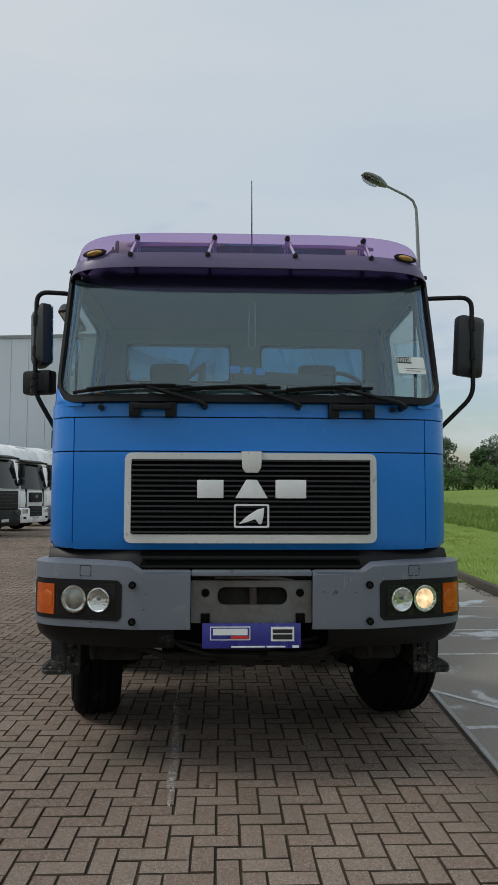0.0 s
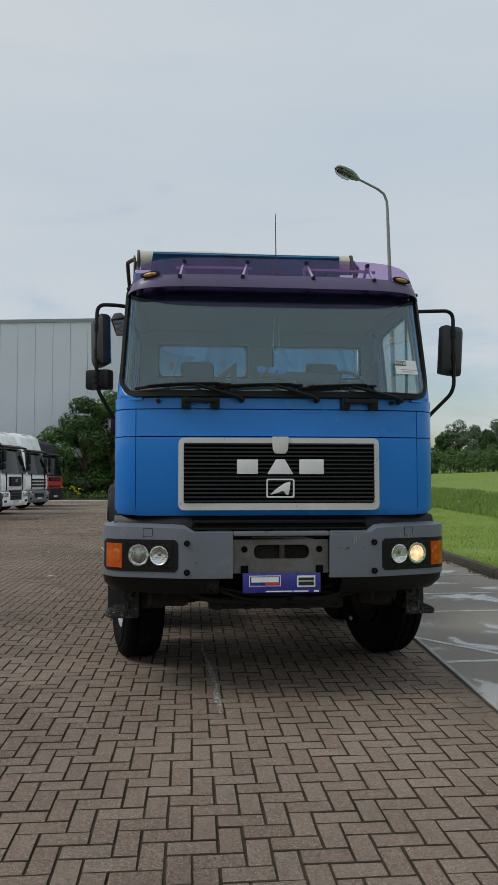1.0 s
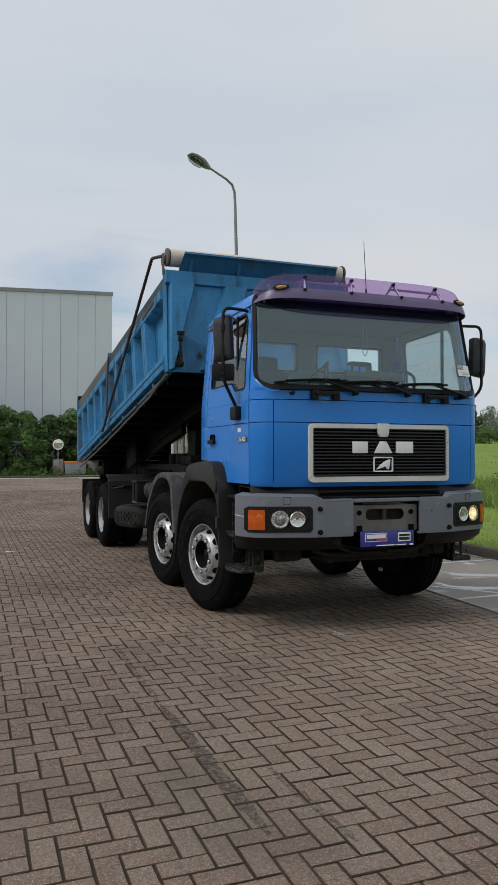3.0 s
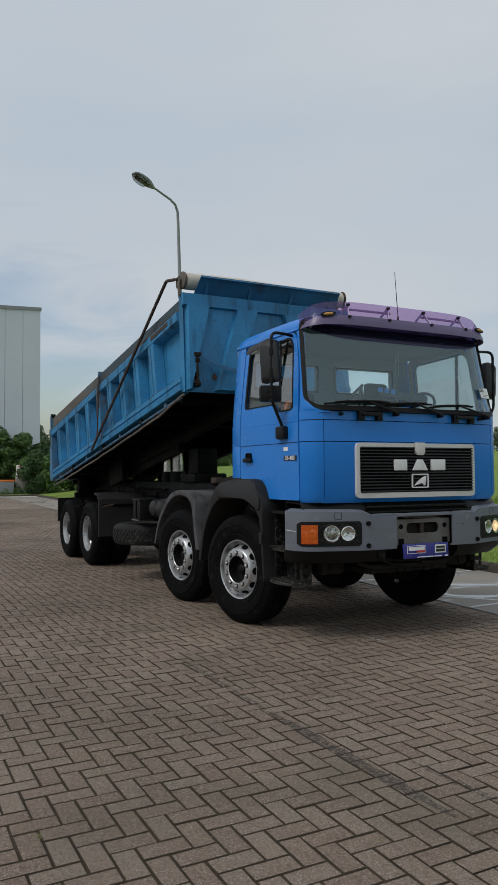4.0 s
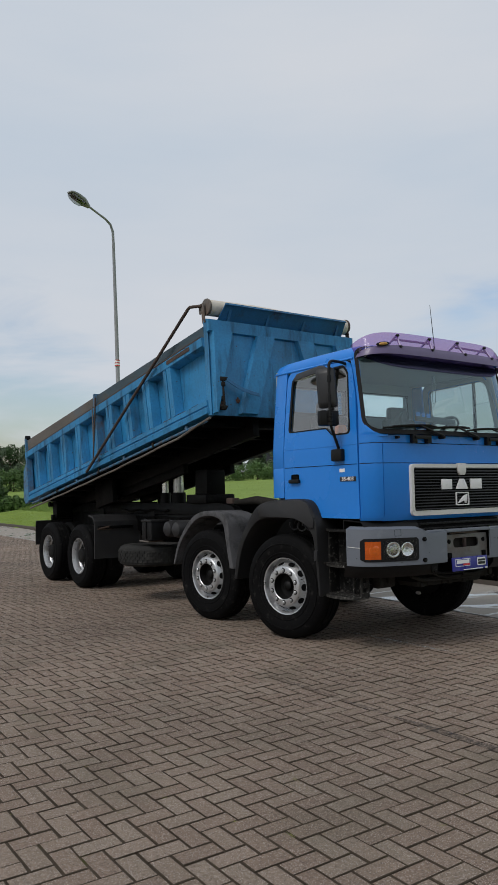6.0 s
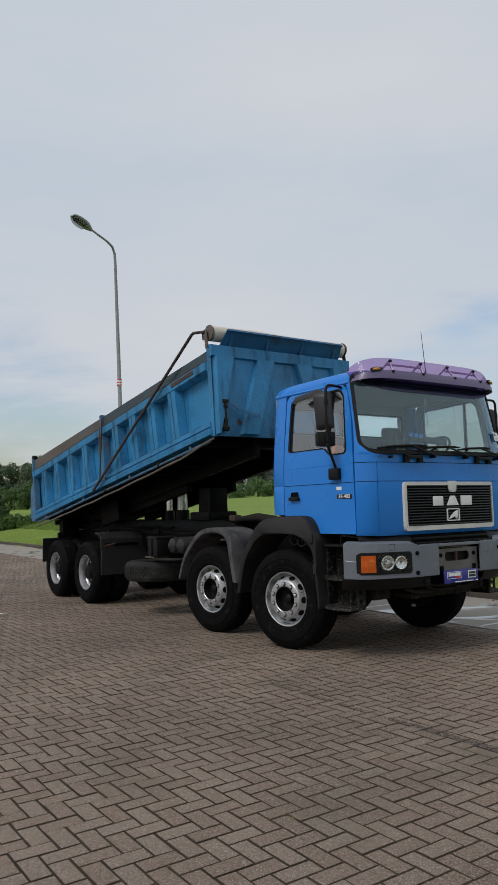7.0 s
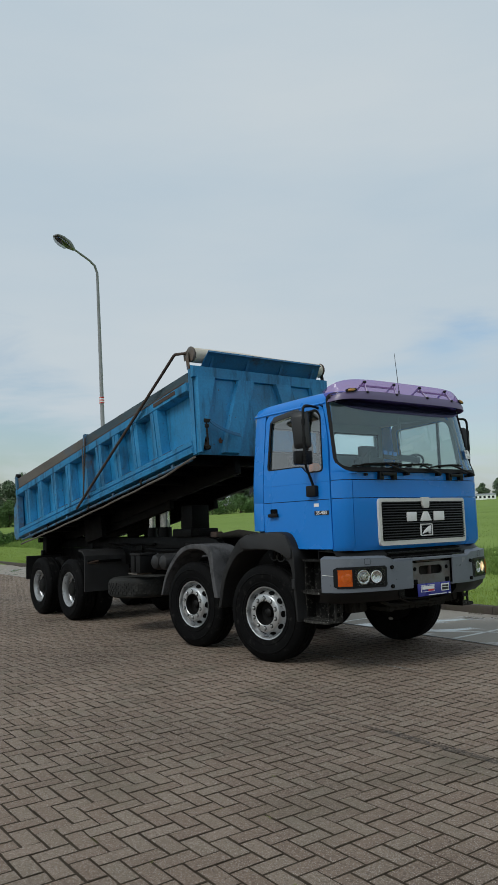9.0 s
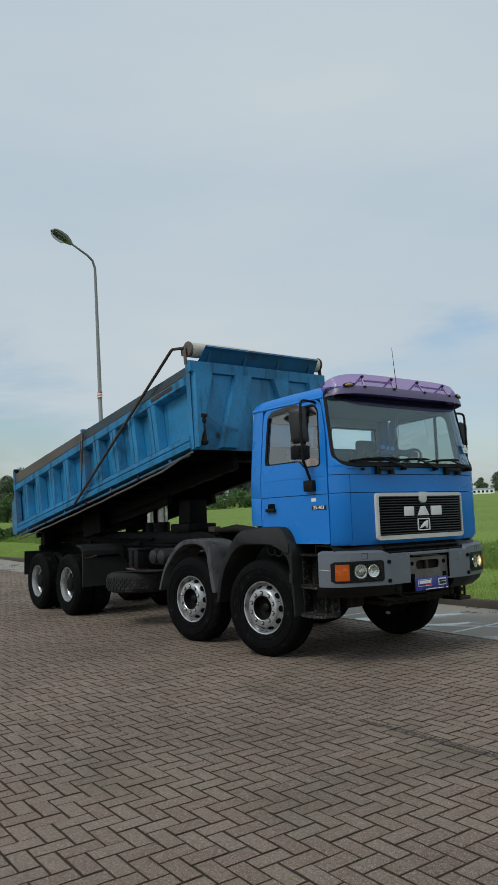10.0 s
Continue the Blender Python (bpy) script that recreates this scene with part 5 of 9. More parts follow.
for sd in (-1, 1):
    bm = NB()
    rows = [[], [], [], [], []]
    for x, y in [(0.33, -0.092), (0.45, -0.09), (0.585, -0.087), (0.60, -0.086), (0.66, -0.078)] + BUMP[2:]:
        tall = min(1.0, max(0.0, (x - 0.585) / 0.08))
        top = 1.142 + 0.045 * tall + 0.018 * max(0.0, x - 0.66)
        n = Vector((0.0, 1.0)) if x < 0.7 else Vector((-0.75 * min(1, (x - 0.7) / 0.5), 1.0 - 0.8 * max(0.0, (x - 1.1) / 0.14))).normalized()
        for k, (z, ins) in enumerate(((0.826, 0.05), (0.83, 0.004), (0.86, 0.0), (top - 0.022, 0.0), (top, 0.03 + 0.05 * tall))):
            rows[k].append((sd * (x + n.x * ins), y + n.y * ins, z))
    grid(bm, rows)
    thick(bm, 0.02)
    bump = part("bumper_end", bm, M_BUMPER, truck, "grey plastic bumper section with scuffs")
    # headlamp bezel, lenses, reflectors and indicator
    def strip(x0, x1, z0, z1, off, d, n=8):
        b = NB()
        g = []
        for i in range(n + 1):
            x = x0 + (x1 - x0) * i / n
            g.append([(sd * (x + off * 0.4 * (x > 1.0)), bump_y(x) - off, z0), (sd * (x + off * 0.4 * (x > 1.0)), bump_y(x) - off, z1)])
        grid(b, g)
        thick(b, d)
        return b
    bm = NB()
    g = []
    for i in range(25):
        x = 0.70 + 0.512 * i / 24
        e = min(x - 0.70, 1.212 - x)
        c = 0.022 - math.sqrt(max(0.0, 0.022 ** 2 - max(0.0, 0.022 - e) ** 2))
        g.append([(sd * (x + 0.0024 * (x > 1.0)), bump_y(x) - 0.006, z) for z in (0.872 + c, 1.088 - c)])
    grid(bm, g)
    thick(bm, 0.02)
    part("lamp_bezel", bm, M_BLACK, bump, "black headlamp housing")
    part("lamp_bowl", strip(0.735, 1.055, 0.893, 1.066, 0.0075, 0.01), M_BOWL, bump)
    part("indicator", strip(1.078, 1.19, 0.895, 1.060, 0.012, 0.012), M_AMBER, bump, "amber indicator lens")
    bm = NB()
    c = Vector((sd * 1.133, bump_y(1.133) - 0.013, 0.975))
    q = Vector((sd * 0.75, -1, 0)).normalized().to_track_quat("Z", "Y").to_matrix().to_4x4()
    lathe(bm, [(0.012, 0.003), (0.030, 0.004), (0.052, 0.001), (0.054, -0.003), (0.010, -0.003)], 24, Matrix.Translation(c) @ q)
    part("lens_ring", bm, M_AMBERPALE, bump)
    for x, r in ((0.965, 0.069), (0.826, 0.062)):
        n = Vector((sd * 0.30, -1, 0)).normalized()
        c = Vector((sd * x, bump_y(x) - 0.012, 0.982))
        q = n.to_track_quat("Z", "Y").to_matrix().to_4x4()
        bm = NB()
        on = sd > 0 and x > 0.9
        lathe(bm, [(0.0, -0.003), (r * 0.4, -0.002), (r * 0.8, 0.002), (r, 0.007), (r + 0.004, 0.006), (r + 0.004, -0.006), (0.0, -0.006)], 28, Matrix.Translation(c) @ q, False)
        part("reflector", bm, M_REFLECT, bump)
        bm = NB()
        if x > 0.9:
            lathe(bm, [(0.0, 0.012), (r * 0.5, 0.009), (r * 0.97, -0.002), (r * 0.97, -0.006), (0.0, -0.006)], 28, Matrix.Translation(c) @ q, False)
            part("lens", bm, M_GLOW if on else M_FLUTED, bump, "glowing warm headlamp lens" if on else "fluted headlamp lens")
        else:
            lathe(bm, [(r * 0.99, 0.009), (r * 0.90, 0.006), (r * 0.90, 0.004), (r * 0.98, 0.004)], 28, Matrix.Translation(c) @ q)
            part("lens_ring", bm, M_CHROME, bump)
            bm = NB()
            lathe(bm, [(0.0, 0.004), (r * 0.1, 0.004), (r * 0.2, 0.001), (r * 0.22, -0.003), (0.0, -0.003)], 20, Matrix.Translation(c) @ q @ Matrix.Translation((0, r * 0.15, 0)), False)
            part("bulb_shield", bm, M_NUT, bump)
        if on:
            bm = NB()
            lathe(bm, [(0.0, 0.018), (0.009, 0.016), (0.011, 0.0), (0.0, 0.0)], 16, Matrix.Translation(c) @ q, False)
            part("bulb", bm, M_LAMPON, bump, "lit warm headlamp bulb")
    ob = part("lamp_glass", strip(0.735, 1.058, 0.893, 1.066, 0.022, 0.002), M_LENS, bump)
    ob.visible_shadow = False
    for z in (1.066, 0.872):
        bm = NB()
        rod(bm, (sd * 0.64, -0.098, z), (sd * 0.64, -0.07, z), 0.02, seg=18)
        part("bumper_bolt", bm, M_DARK, bump)
        bm = NB()
        rod(bm, (sd * 0.64, -0.1, z), (sd * 0.64, -0.09, z), 0.011, seg=6)
        part("bolt_head", bm, M_BLACK, bump)
    bm = NB()
    cap_m = Matrix.Translation((sd * 0.905, bump_y(0.905) - 0.001, 1.135)) @ Matrix.Rotation(radians(sd * 18), 4, "Z")
    frame_between(bm, rounded([(-0.034, -0.03), (0.034, -0.03), (0.034, 0.03), (-0.034, 0.03)], 0.008), rounded([(-0.031, -0.027), (0.031, -0.027), (0.031, 0.027), (-0.031, 0.027)], 0.007), lambda p: cap_m @ Vector((p.x, 0, p.y)), 40)
    thick(bm, 0.002)
    part("washer_cap", bm, M_DARK, bump)
    bm = NB()
    for k in range(19):
        box(bm, (sd * (0.345 + 0.0135 * k), -0.083, 1.146), (0.007, 0.018, 0.006), 0.001)
    part("step_teeth", bm, M_BUMPER, bump, "toothed tread on the bumper's top edge")
    # black valance under the end
    bm = NB()
    rows = [[], [], []]
    for x, y in [(0.42, -0.05), (0.6, -0.05)] + [(a, b + 0.03) for a, b in BUMP[2:]]:
        for k, (z, ins) in enumerate(((0.824, 0.0), (0.775, 0.012), (0.715, 0.07))):
            rows[k].append((sd * (x - ins * 0.7 * (x > 1)), y + ins, z))
    grid(bm, rows)
    thick(bm, 0.02)
    part("valance", bm, M_BLACK, truck, "black plastic valance under the bumper")

# recessed middle of the bumper with the towing slot, number plate carrier
bm = NB()
box(bm, (0, -0.055, 1.128), (0.65, 0.07, 0.03), 0.006)
mid = part("bumper_step", bm, M_BUMPER, truck, "grey step edge of the bumper")
bm = NB()
frame_between(bm, [(-0.328, 0.858), (0.328, 0.858), (0.328, 1.085), (-0.328, 1.085)], rounded([(-0.185, 0.955), (0.195, 0.955), (0.195, 1.05), (-0.185, 1.05)], 0.045), lambda p: Vector((p.x, -0.045, p.y)), 120)
thick(bm, 0.015)
tow = part("tow_plate", bm, M_GREYSTEEL, truck, "bare grey steel plate with a towing slot")
bm = NB()
box(bm, (0, 0.02, 1.0), (0.62, 0.02, 0.26))
part("tow_back", bm, M_CRUST, tow)
bm = NB()
rod(bm, (0.01, -0.02, 0.95), (0.01, -0.02, 1.055), 0.02)
part("tow_pin", bm, M_RUST, tow, "rusty towing pin")
for x in (-0.25, 0.265):
    bm = NB()
    rod(bm, (x, -0.052, 1.02), (x, -0.03, 1.02), 0.022)
    part("hole_rim", bm, M_DARK, tow)
    bm = NB()
    box(bm, (x, -0.05, 0.885), (0.05, 0.02, 0.05), 0.004)
    part("plate_bracket", bm, M_DARK, tow)
bm = NB()
box(bm, (0.0, -0.09, 0.798), (0.53, 0.012, 0.132), 0.005, Matrix.Translation((0, -0.09, 0.798)) @ Matrix.Rotation(radians(-3), 4, "X") @ Matrix.Translation((0, 0.09, -0.798)))
plate = part("dealer_plate", bm, M_PLATE, truck, "dark blue dealer plate with white panels")
for c, s, mt in (((-0.115, 0.812), (0.215, 0.072), M_PAPER), ((-0.115, 0.812), (0.205, 0.062), M_PLATE), ((-0.115, 0.820), (0.185, 0.034), M_PAPER), ((-0.065, 0.792), (0.095, 0.016), M_RED),
                 ((0.165, 0.808), (0.125, 0.076), M_PAPER), ((0.165, 0.823), (0.105, 0.020), M_INK), ((0.165, 0.793), (0.105, 0.026), M_INK), ((-0.02, 0.742), (0.18, 0.008), M_PAPER), ((0.13, 0.742), (0.10, 0.008), M_PAPER), ((0.235, 0.742), (0.035, 0.012), M_PAPER)):
    bm = NB()
    k = 0.001 if mt is M_PAPER and s[1] > 0.05 else (0.002 if mt is M_PLATE else 0.003)
    box(bm, (c[0], -0.0965 - k, c[1]), (s[0], 0.003, s[1]))
    part("printed_bar", bm, mt, plate)

# dark steel between bumper and cab, radiator block, front crossmember; black includes bay shade
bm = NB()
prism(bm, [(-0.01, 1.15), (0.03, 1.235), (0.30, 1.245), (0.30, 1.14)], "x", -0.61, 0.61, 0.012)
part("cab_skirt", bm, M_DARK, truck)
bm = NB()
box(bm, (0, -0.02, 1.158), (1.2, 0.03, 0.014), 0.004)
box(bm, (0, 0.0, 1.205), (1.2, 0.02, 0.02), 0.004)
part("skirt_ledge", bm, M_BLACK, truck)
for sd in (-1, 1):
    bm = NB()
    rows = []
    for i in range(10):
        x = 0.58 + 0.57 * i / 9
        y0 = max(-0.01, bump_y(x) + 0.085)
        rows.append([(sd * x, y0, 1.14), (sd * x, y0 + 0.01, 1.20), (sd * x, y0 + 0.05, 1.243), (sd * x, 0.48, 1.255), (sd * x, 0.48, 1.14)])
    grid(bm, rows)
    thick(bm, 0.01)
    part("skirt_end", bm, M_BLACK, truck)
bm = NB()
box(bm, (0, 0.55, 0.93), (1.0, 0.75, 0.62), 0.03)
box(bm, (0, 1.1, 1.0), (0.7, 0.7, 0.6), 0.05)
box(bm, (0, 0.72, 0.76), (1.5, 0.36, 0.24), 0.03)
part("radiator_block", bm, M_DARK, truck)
bm = NB()
box(bm, (0, 0.30, 0.615), (0.96, 0.26, 0.07), 0.02)
box(bm, (0, 0.14, 0.655), (0.90, 0.05, 0.03), 0.01)
box(bm, (0.05, 0.20, 0.69), (0.70, 0.06, 0.025), 0.008)
for k in range(9):
    box(bm, (-0.42 + 0.105 * k, 0.20 + 0.01 * (k % 3), 0.60 + 0.012 * (k % 2)), (0.06, 0.10, 0.05), 0.015)
part("front_crossmember", bm, M_CRUST, truck, "mud-caked front crossmember")
for sd in (-1, 1):
    bm = NB()
    box(bm, (sd * 0.55, 0.5, 0.80), (0.5, 0.5, 0.18), 0.05)
    box(bm, (sd * 0.75, 0.36, 0.68), (0.26, 0.10, 0.20), 0.04)
    rod(bm, (sd * 0.62, 0.42, 0.6), (sd * 0.62, 0.42, 0.9), 0.05)
    part("front_bracket", bm, M_CRUST, truck)
bm = NB()
tube(bm, [(-0.42, 0.1, 0.74), (-0.2, 0.08, 0.70), (0.1, 0.1, 0.69), (0.38, 0.12, 0.75)], 0.012, 8)
part("hose", bm, M_BLACK, truck)

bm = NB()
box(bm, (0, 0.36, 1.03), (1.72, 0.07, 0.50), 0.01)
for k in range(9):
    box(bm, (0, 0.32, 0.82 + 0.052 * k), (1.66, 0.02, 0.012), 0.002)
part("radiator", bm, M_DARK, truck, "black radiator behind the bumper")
for x, w, z0, z1 in ((-0.90, 0.05, 0.60, 0.78), (-0.80, 0.075, 0.63, 0.80), (0.86, 0.06, 0.62, 0.78), (0.70, 0.05, 0.60, 0.76)):
    bm = NB()
    prism(bm, [(x - w / 2, z1), (x + w / 2, z1), (x + w * 0.35, z0 + 0.03), (x + w * 0.1, z0), (x - w * 0.25, z0 + 0.02)], "y", 0.22, 0.25, 0.008)
    part("hanging_lug", bm, M_CRUST, truck, "mud-caked bracket under the bumper")
bm = NB()
prism(bm, [(-0.52, 0.83), (-0.43, 0.83), (-0.42, 0.76), (-0.455, 0.72), (-0.475, 0.765), (-0.50, 0.735)], "y", -0.05, -0.03, 0.004)
part("torn_flap", bm, M_GRIME, truck, "torn end of the plastic valance")
for pts, r in ((((-0.47, 0.02, 0.80), (-0.40, 0.06, 0.72), (-0.22, 0.08, 0.66), (0.05, 0.09, 0.655)), 0.011), (((0.50, 0.04, 0.79), (0.42, 0.06, 0.69), (0.25, 0.08, 0.66), (0.10, 0.09, 0.67)), 0.014), (((-0.62, 0.12, 0.70), (-0.45, 0.12, 0.645), (0.30, 0.12, 0.64), (0.62, 0.14, 0.72)), 0.018)):
    bm = NB()
    tube(bm, pts, r, 8, 4)
    part("hose", bm, M_CRUST, truck, "grimy hose behind the bumper")
bm = NB()
tube(bm, [(-0.20, -0.02, 1.098), (0.0, -0.03, 1.10), (0.16, -0.025, 1.094), (0.23, -0.03, 1.082)], [0.006, 0.008, 0.011, 0.009], 7)
part("loose_cable", bm, M_TUBE, truck, "pale loose cable in the bumper step")
# boarding steps under the doors: D-shaped toothed treads on an inboard back plate, with an open front post
def tread_plan(sd, out, y0, y1):
    pts = [(0.985, y1), (0.985, y0)]
    for k in range(9):
        a = math.pi * (k / 8 - 0.5)
        pts.append((1.06 + (out - 1.06) * (0.62 + 0.38 * math.cos(a)), (y0 + y1) / 2 + (y1 - y0) / 2 * math.sin(a)))
    return [(sd * x, y) for x, y in pts]


for sd in (-1, 1):
    bm = NB()
    prism(bm, tread_plan(sd, 1.19, 0.31, 0.75), "z", 1.140, 1.158, 0.004)
    for k in range(15):
        box(bm, (sd * 1.15, 0.335 + 0.028 * k, 1.160), (0.05, 0.010, 0.010), 0.002)
    st = part("boarding_steps", bm, M_GRIME, truck, "grimy steel boarding steps")
    for z, out, y0, y1, n in ((0.81, 1.20, 0.33, 0.74, 12), (0.515, 1.235, 0.32, 0.72, 12)):
        bm = NB()
        prism(bm, tread_plan(sd, out, y0, y1), "z", z - 0.012, z + 0.012, 0.004)
        tr = part("tread", bm, M_TREAD, st, "serrated steel tread with dried mud")
        bm = NB()
        for k in range(n):
            y = y0 + 0.03 + (y1 - y0 - 0.06) * k / (n - 1)
            box(bm, (sd * 1.11, y, z + 0.018), (0.18, 0.009, 0.016), 0.002)
        for x in (1.04, 1.09, 1.14):
            box(bm, (sd * x, (y0 + y1) / 2, z + 0.016), (0.008, y1 - y0 - 0.05, 0.012), 0.002)
        part("grating", bm, M_TREAD, tr)
    bm = NB()
    prism(bm, [(0.34, 0.50), (0.72, 0.50), (0.75, 1.14), (0.62, 1.14), (0.60, 0.90), (0.52, 0.86), (0.44, 0.90), (0.42, 1.12), (0.35, 1.12)], "x", sd * 0.985, sd * 1.0, 0.004)
    part("cheek_plate", bm, M_GRIME, st, "mud-caked back plate of the steps")
    for x, y, z, w, h in ((1.05, 0.735, 0.83, 0.14, 0.64), (1.03, 0.33, 0.98, 0.08, 0.32)):
        bm = NB()
        box(bm, (sd * x, y, z), (w, 0.02, h), 0.004)
        part("step_plate", bm, M_GRIME, st)
    # front post: two uprights with an open square between
    bm = NB()
    for x in (0.99, 1.075):
        box(bm, (sd * x, 0.328, 0.66), (0.022, 0.024, 0.29), 0.005)
    for z in (0.545, 0.63, 0.755):
        box(bm, (sd * 1.033, 0.33, z), (0.085, 0.016, 0.045 if z < 0.7 else 0.06), 0.005)
    box(bm, (sd * 1.055, 0.45, 0.66), (0.03, 0.014, 0.26), 0.004)
    part("front_post", bm, M_TREAD, st, "muddy post of the lower step")
    bm = NB()
    rr = random.Random(7)
    for k in range(44):
        y = rr.uniform(0.36, 0.70)
        z = rr.choice((0.53, 0.53, 0.825, 0.825, 0.6, 0.95, 1.05))
        on_plate = z in (0.6, 0.95, 1.05)
        c = Vector((sd * (1.0 if on_plate else rr.uniform(1.0, 1.17)), y, z + (rr.uniform(-0.06, 0.06) if on_plate else 0.0)))
        bmesh.ops.create_icosphere(bm, subdivisions=1, radius=rr.uniform(0.008, 0.026), matrix=Matrix.Translation(c) @ Matrix.Diagonal((0.8, rr.uniform(0.8, 1.6), 0.55, 1)))
    part("mud_clods", bm, M_TREAD, st, "clods of dried mud")


# mudguards
def arch(name, outer, inner, x0, x1, material, label="", depth_in=0.02):
    def soften(pts):
        out = [pts[0]]
        for p, q in zip(pts, pts[1:]):
            out += [(p[0] * 0.75 + q[0] * 0.25, p[1] * 0.75 + q[1] * 0.25), (p[0] * 0.25 + q[0] * 0.75, p[1] * 0.25 + q[1] * 0.75)]
        return out + [pts[-1]]
    outer, inner = soften(soften(outer)), soften(soften(inner))
    bm = NB()
    for (a, b), (c, d) in zip(zip(outer, inner), zip(outer[1:], inner[1:])):
        v = [bm.verts.new((x, p[0], p[1])) for x in (x0, x1) for p in (a, c, d, b)]
        for f in ((0, 1, 2, 3), (7, 6, 5, 4), (0, 4, 5, 1), (2, 6, 7, 3)):
            bm.faces.new([v[i] for i in f])
    bmesh.ops.remove_doubles(bm, verts=bm.verts, dist=1e-4)
    loose = [e for e in bm.edges if e.is_boundary]
    bmesh.ops.holes_fill(bm, edges=loose, sides=4)
    rim = [e for e in bm.edges if len(e.link_faces) == 2 and e.calc_face_angle(0) > 1.0]
    bmesh.ops.bevel(bm, geom=rim, offset=0.012, segments=2, profile=0.6, affect="EDGES")
    return part(name, bm, material, truck, label)


for sd in (-1, 1):
    arch("front_mudguard", [(2.27, 0.55), (2.20, 0.85), (2.11, 1.04), (1.95, 1.24), (1.78, 1.40), (1.55, 1.448), (1.0, 1.468), (0.87, 1.42), (0.775, 1.25), (0.765, 1.03), (0.735, 0.50)],
         [(2.21, 0.55), (2.13, 0.85), (2.03, 1.02), (1.87, 1.18), (1.71, 1.25), (1.5, 1.262), (1.12, 1.262), (0.98, 1.22), (0.85, 1.12), (0.815, 1.03), (0.76, 0.50)], sd * 0.82, sd * 1.245, M_FENDER, "dark plastic front mudguard")
    bm = NB()
    prism(bm, [(1.76, 1.375), (1.66, 1.418), (1.54, 1.436), (1.0, 1.455), (0.885, 1.412), (0.80, 1.255), (0.805, 1.175), (0.86, 1.165), (0.99, 1.238), (1.12, 1.275), (1.5, 1.275), (1.72, 1.262)], "x", sd * 1.238, sd * 1.262, 0.009)
    part("guard_cover", bm, M_FENDERPALE, truck, "paler black cover over the front mudguard")
    bm = NB()
    box(bm, (sd * 1.255, 0.775, 0.90), (0.02, 0.05, 0.10), 0.006)
    part("guard_clip", bm, M_FENDERPALE, truck)
    arch("second_mudguard", [(3.72, 0.62), (3.62, 0.87), (3.46, 1.06), (3.22, 1.25), (2.97, 1.325), (2.62, 1.325), (2.39, 1.262), (2.375, 1.0), (2.29, 0.66)],
         [(3.68, 0.62), (3.575, 0.845), (3.41, 1.02), (3.18, 1.195), (2.95, 1.262), (2.68, 1.262), (2.49, 1.19), (2.45, 0.98), (2.37, 0.66)], sd * 0.84, sd * 1.24, M_FENDERGREY, "dusty grey plastic mudguard")
    bm = NB()
    grid(bm, [[(sd * x, y, z) for x in (0.40, 0.80, 1.215)] for y, z in ((6.36, 0.52), (6.35, 0.9), (6.37, 1.12), (6.45, 1.20), (6.62, 1.225))])
    thick(bm, 0.03)
    part("mudflap", bm, M_FENDERPALE, truck, "dark front mudflap of the rear wheels")
    bm = NB()
    box(bm, (sd * 0.86, 6.335, 1.02), (0.62, 0.02, 0.05), 0.008)
    part("flap_bar", bm, M_CHASSIS, truck)
    bm = NB()
    grid(bm, [[(sd * x, y, z) for x in (0.5, 0.86, 1.215)] for y, z in ((9.22, 0.62), (9.22, 0.9), (9.20, 1.08))])
    thick(bm, 0.025)
    part("mudflap", bm, M_FENDER, truck)


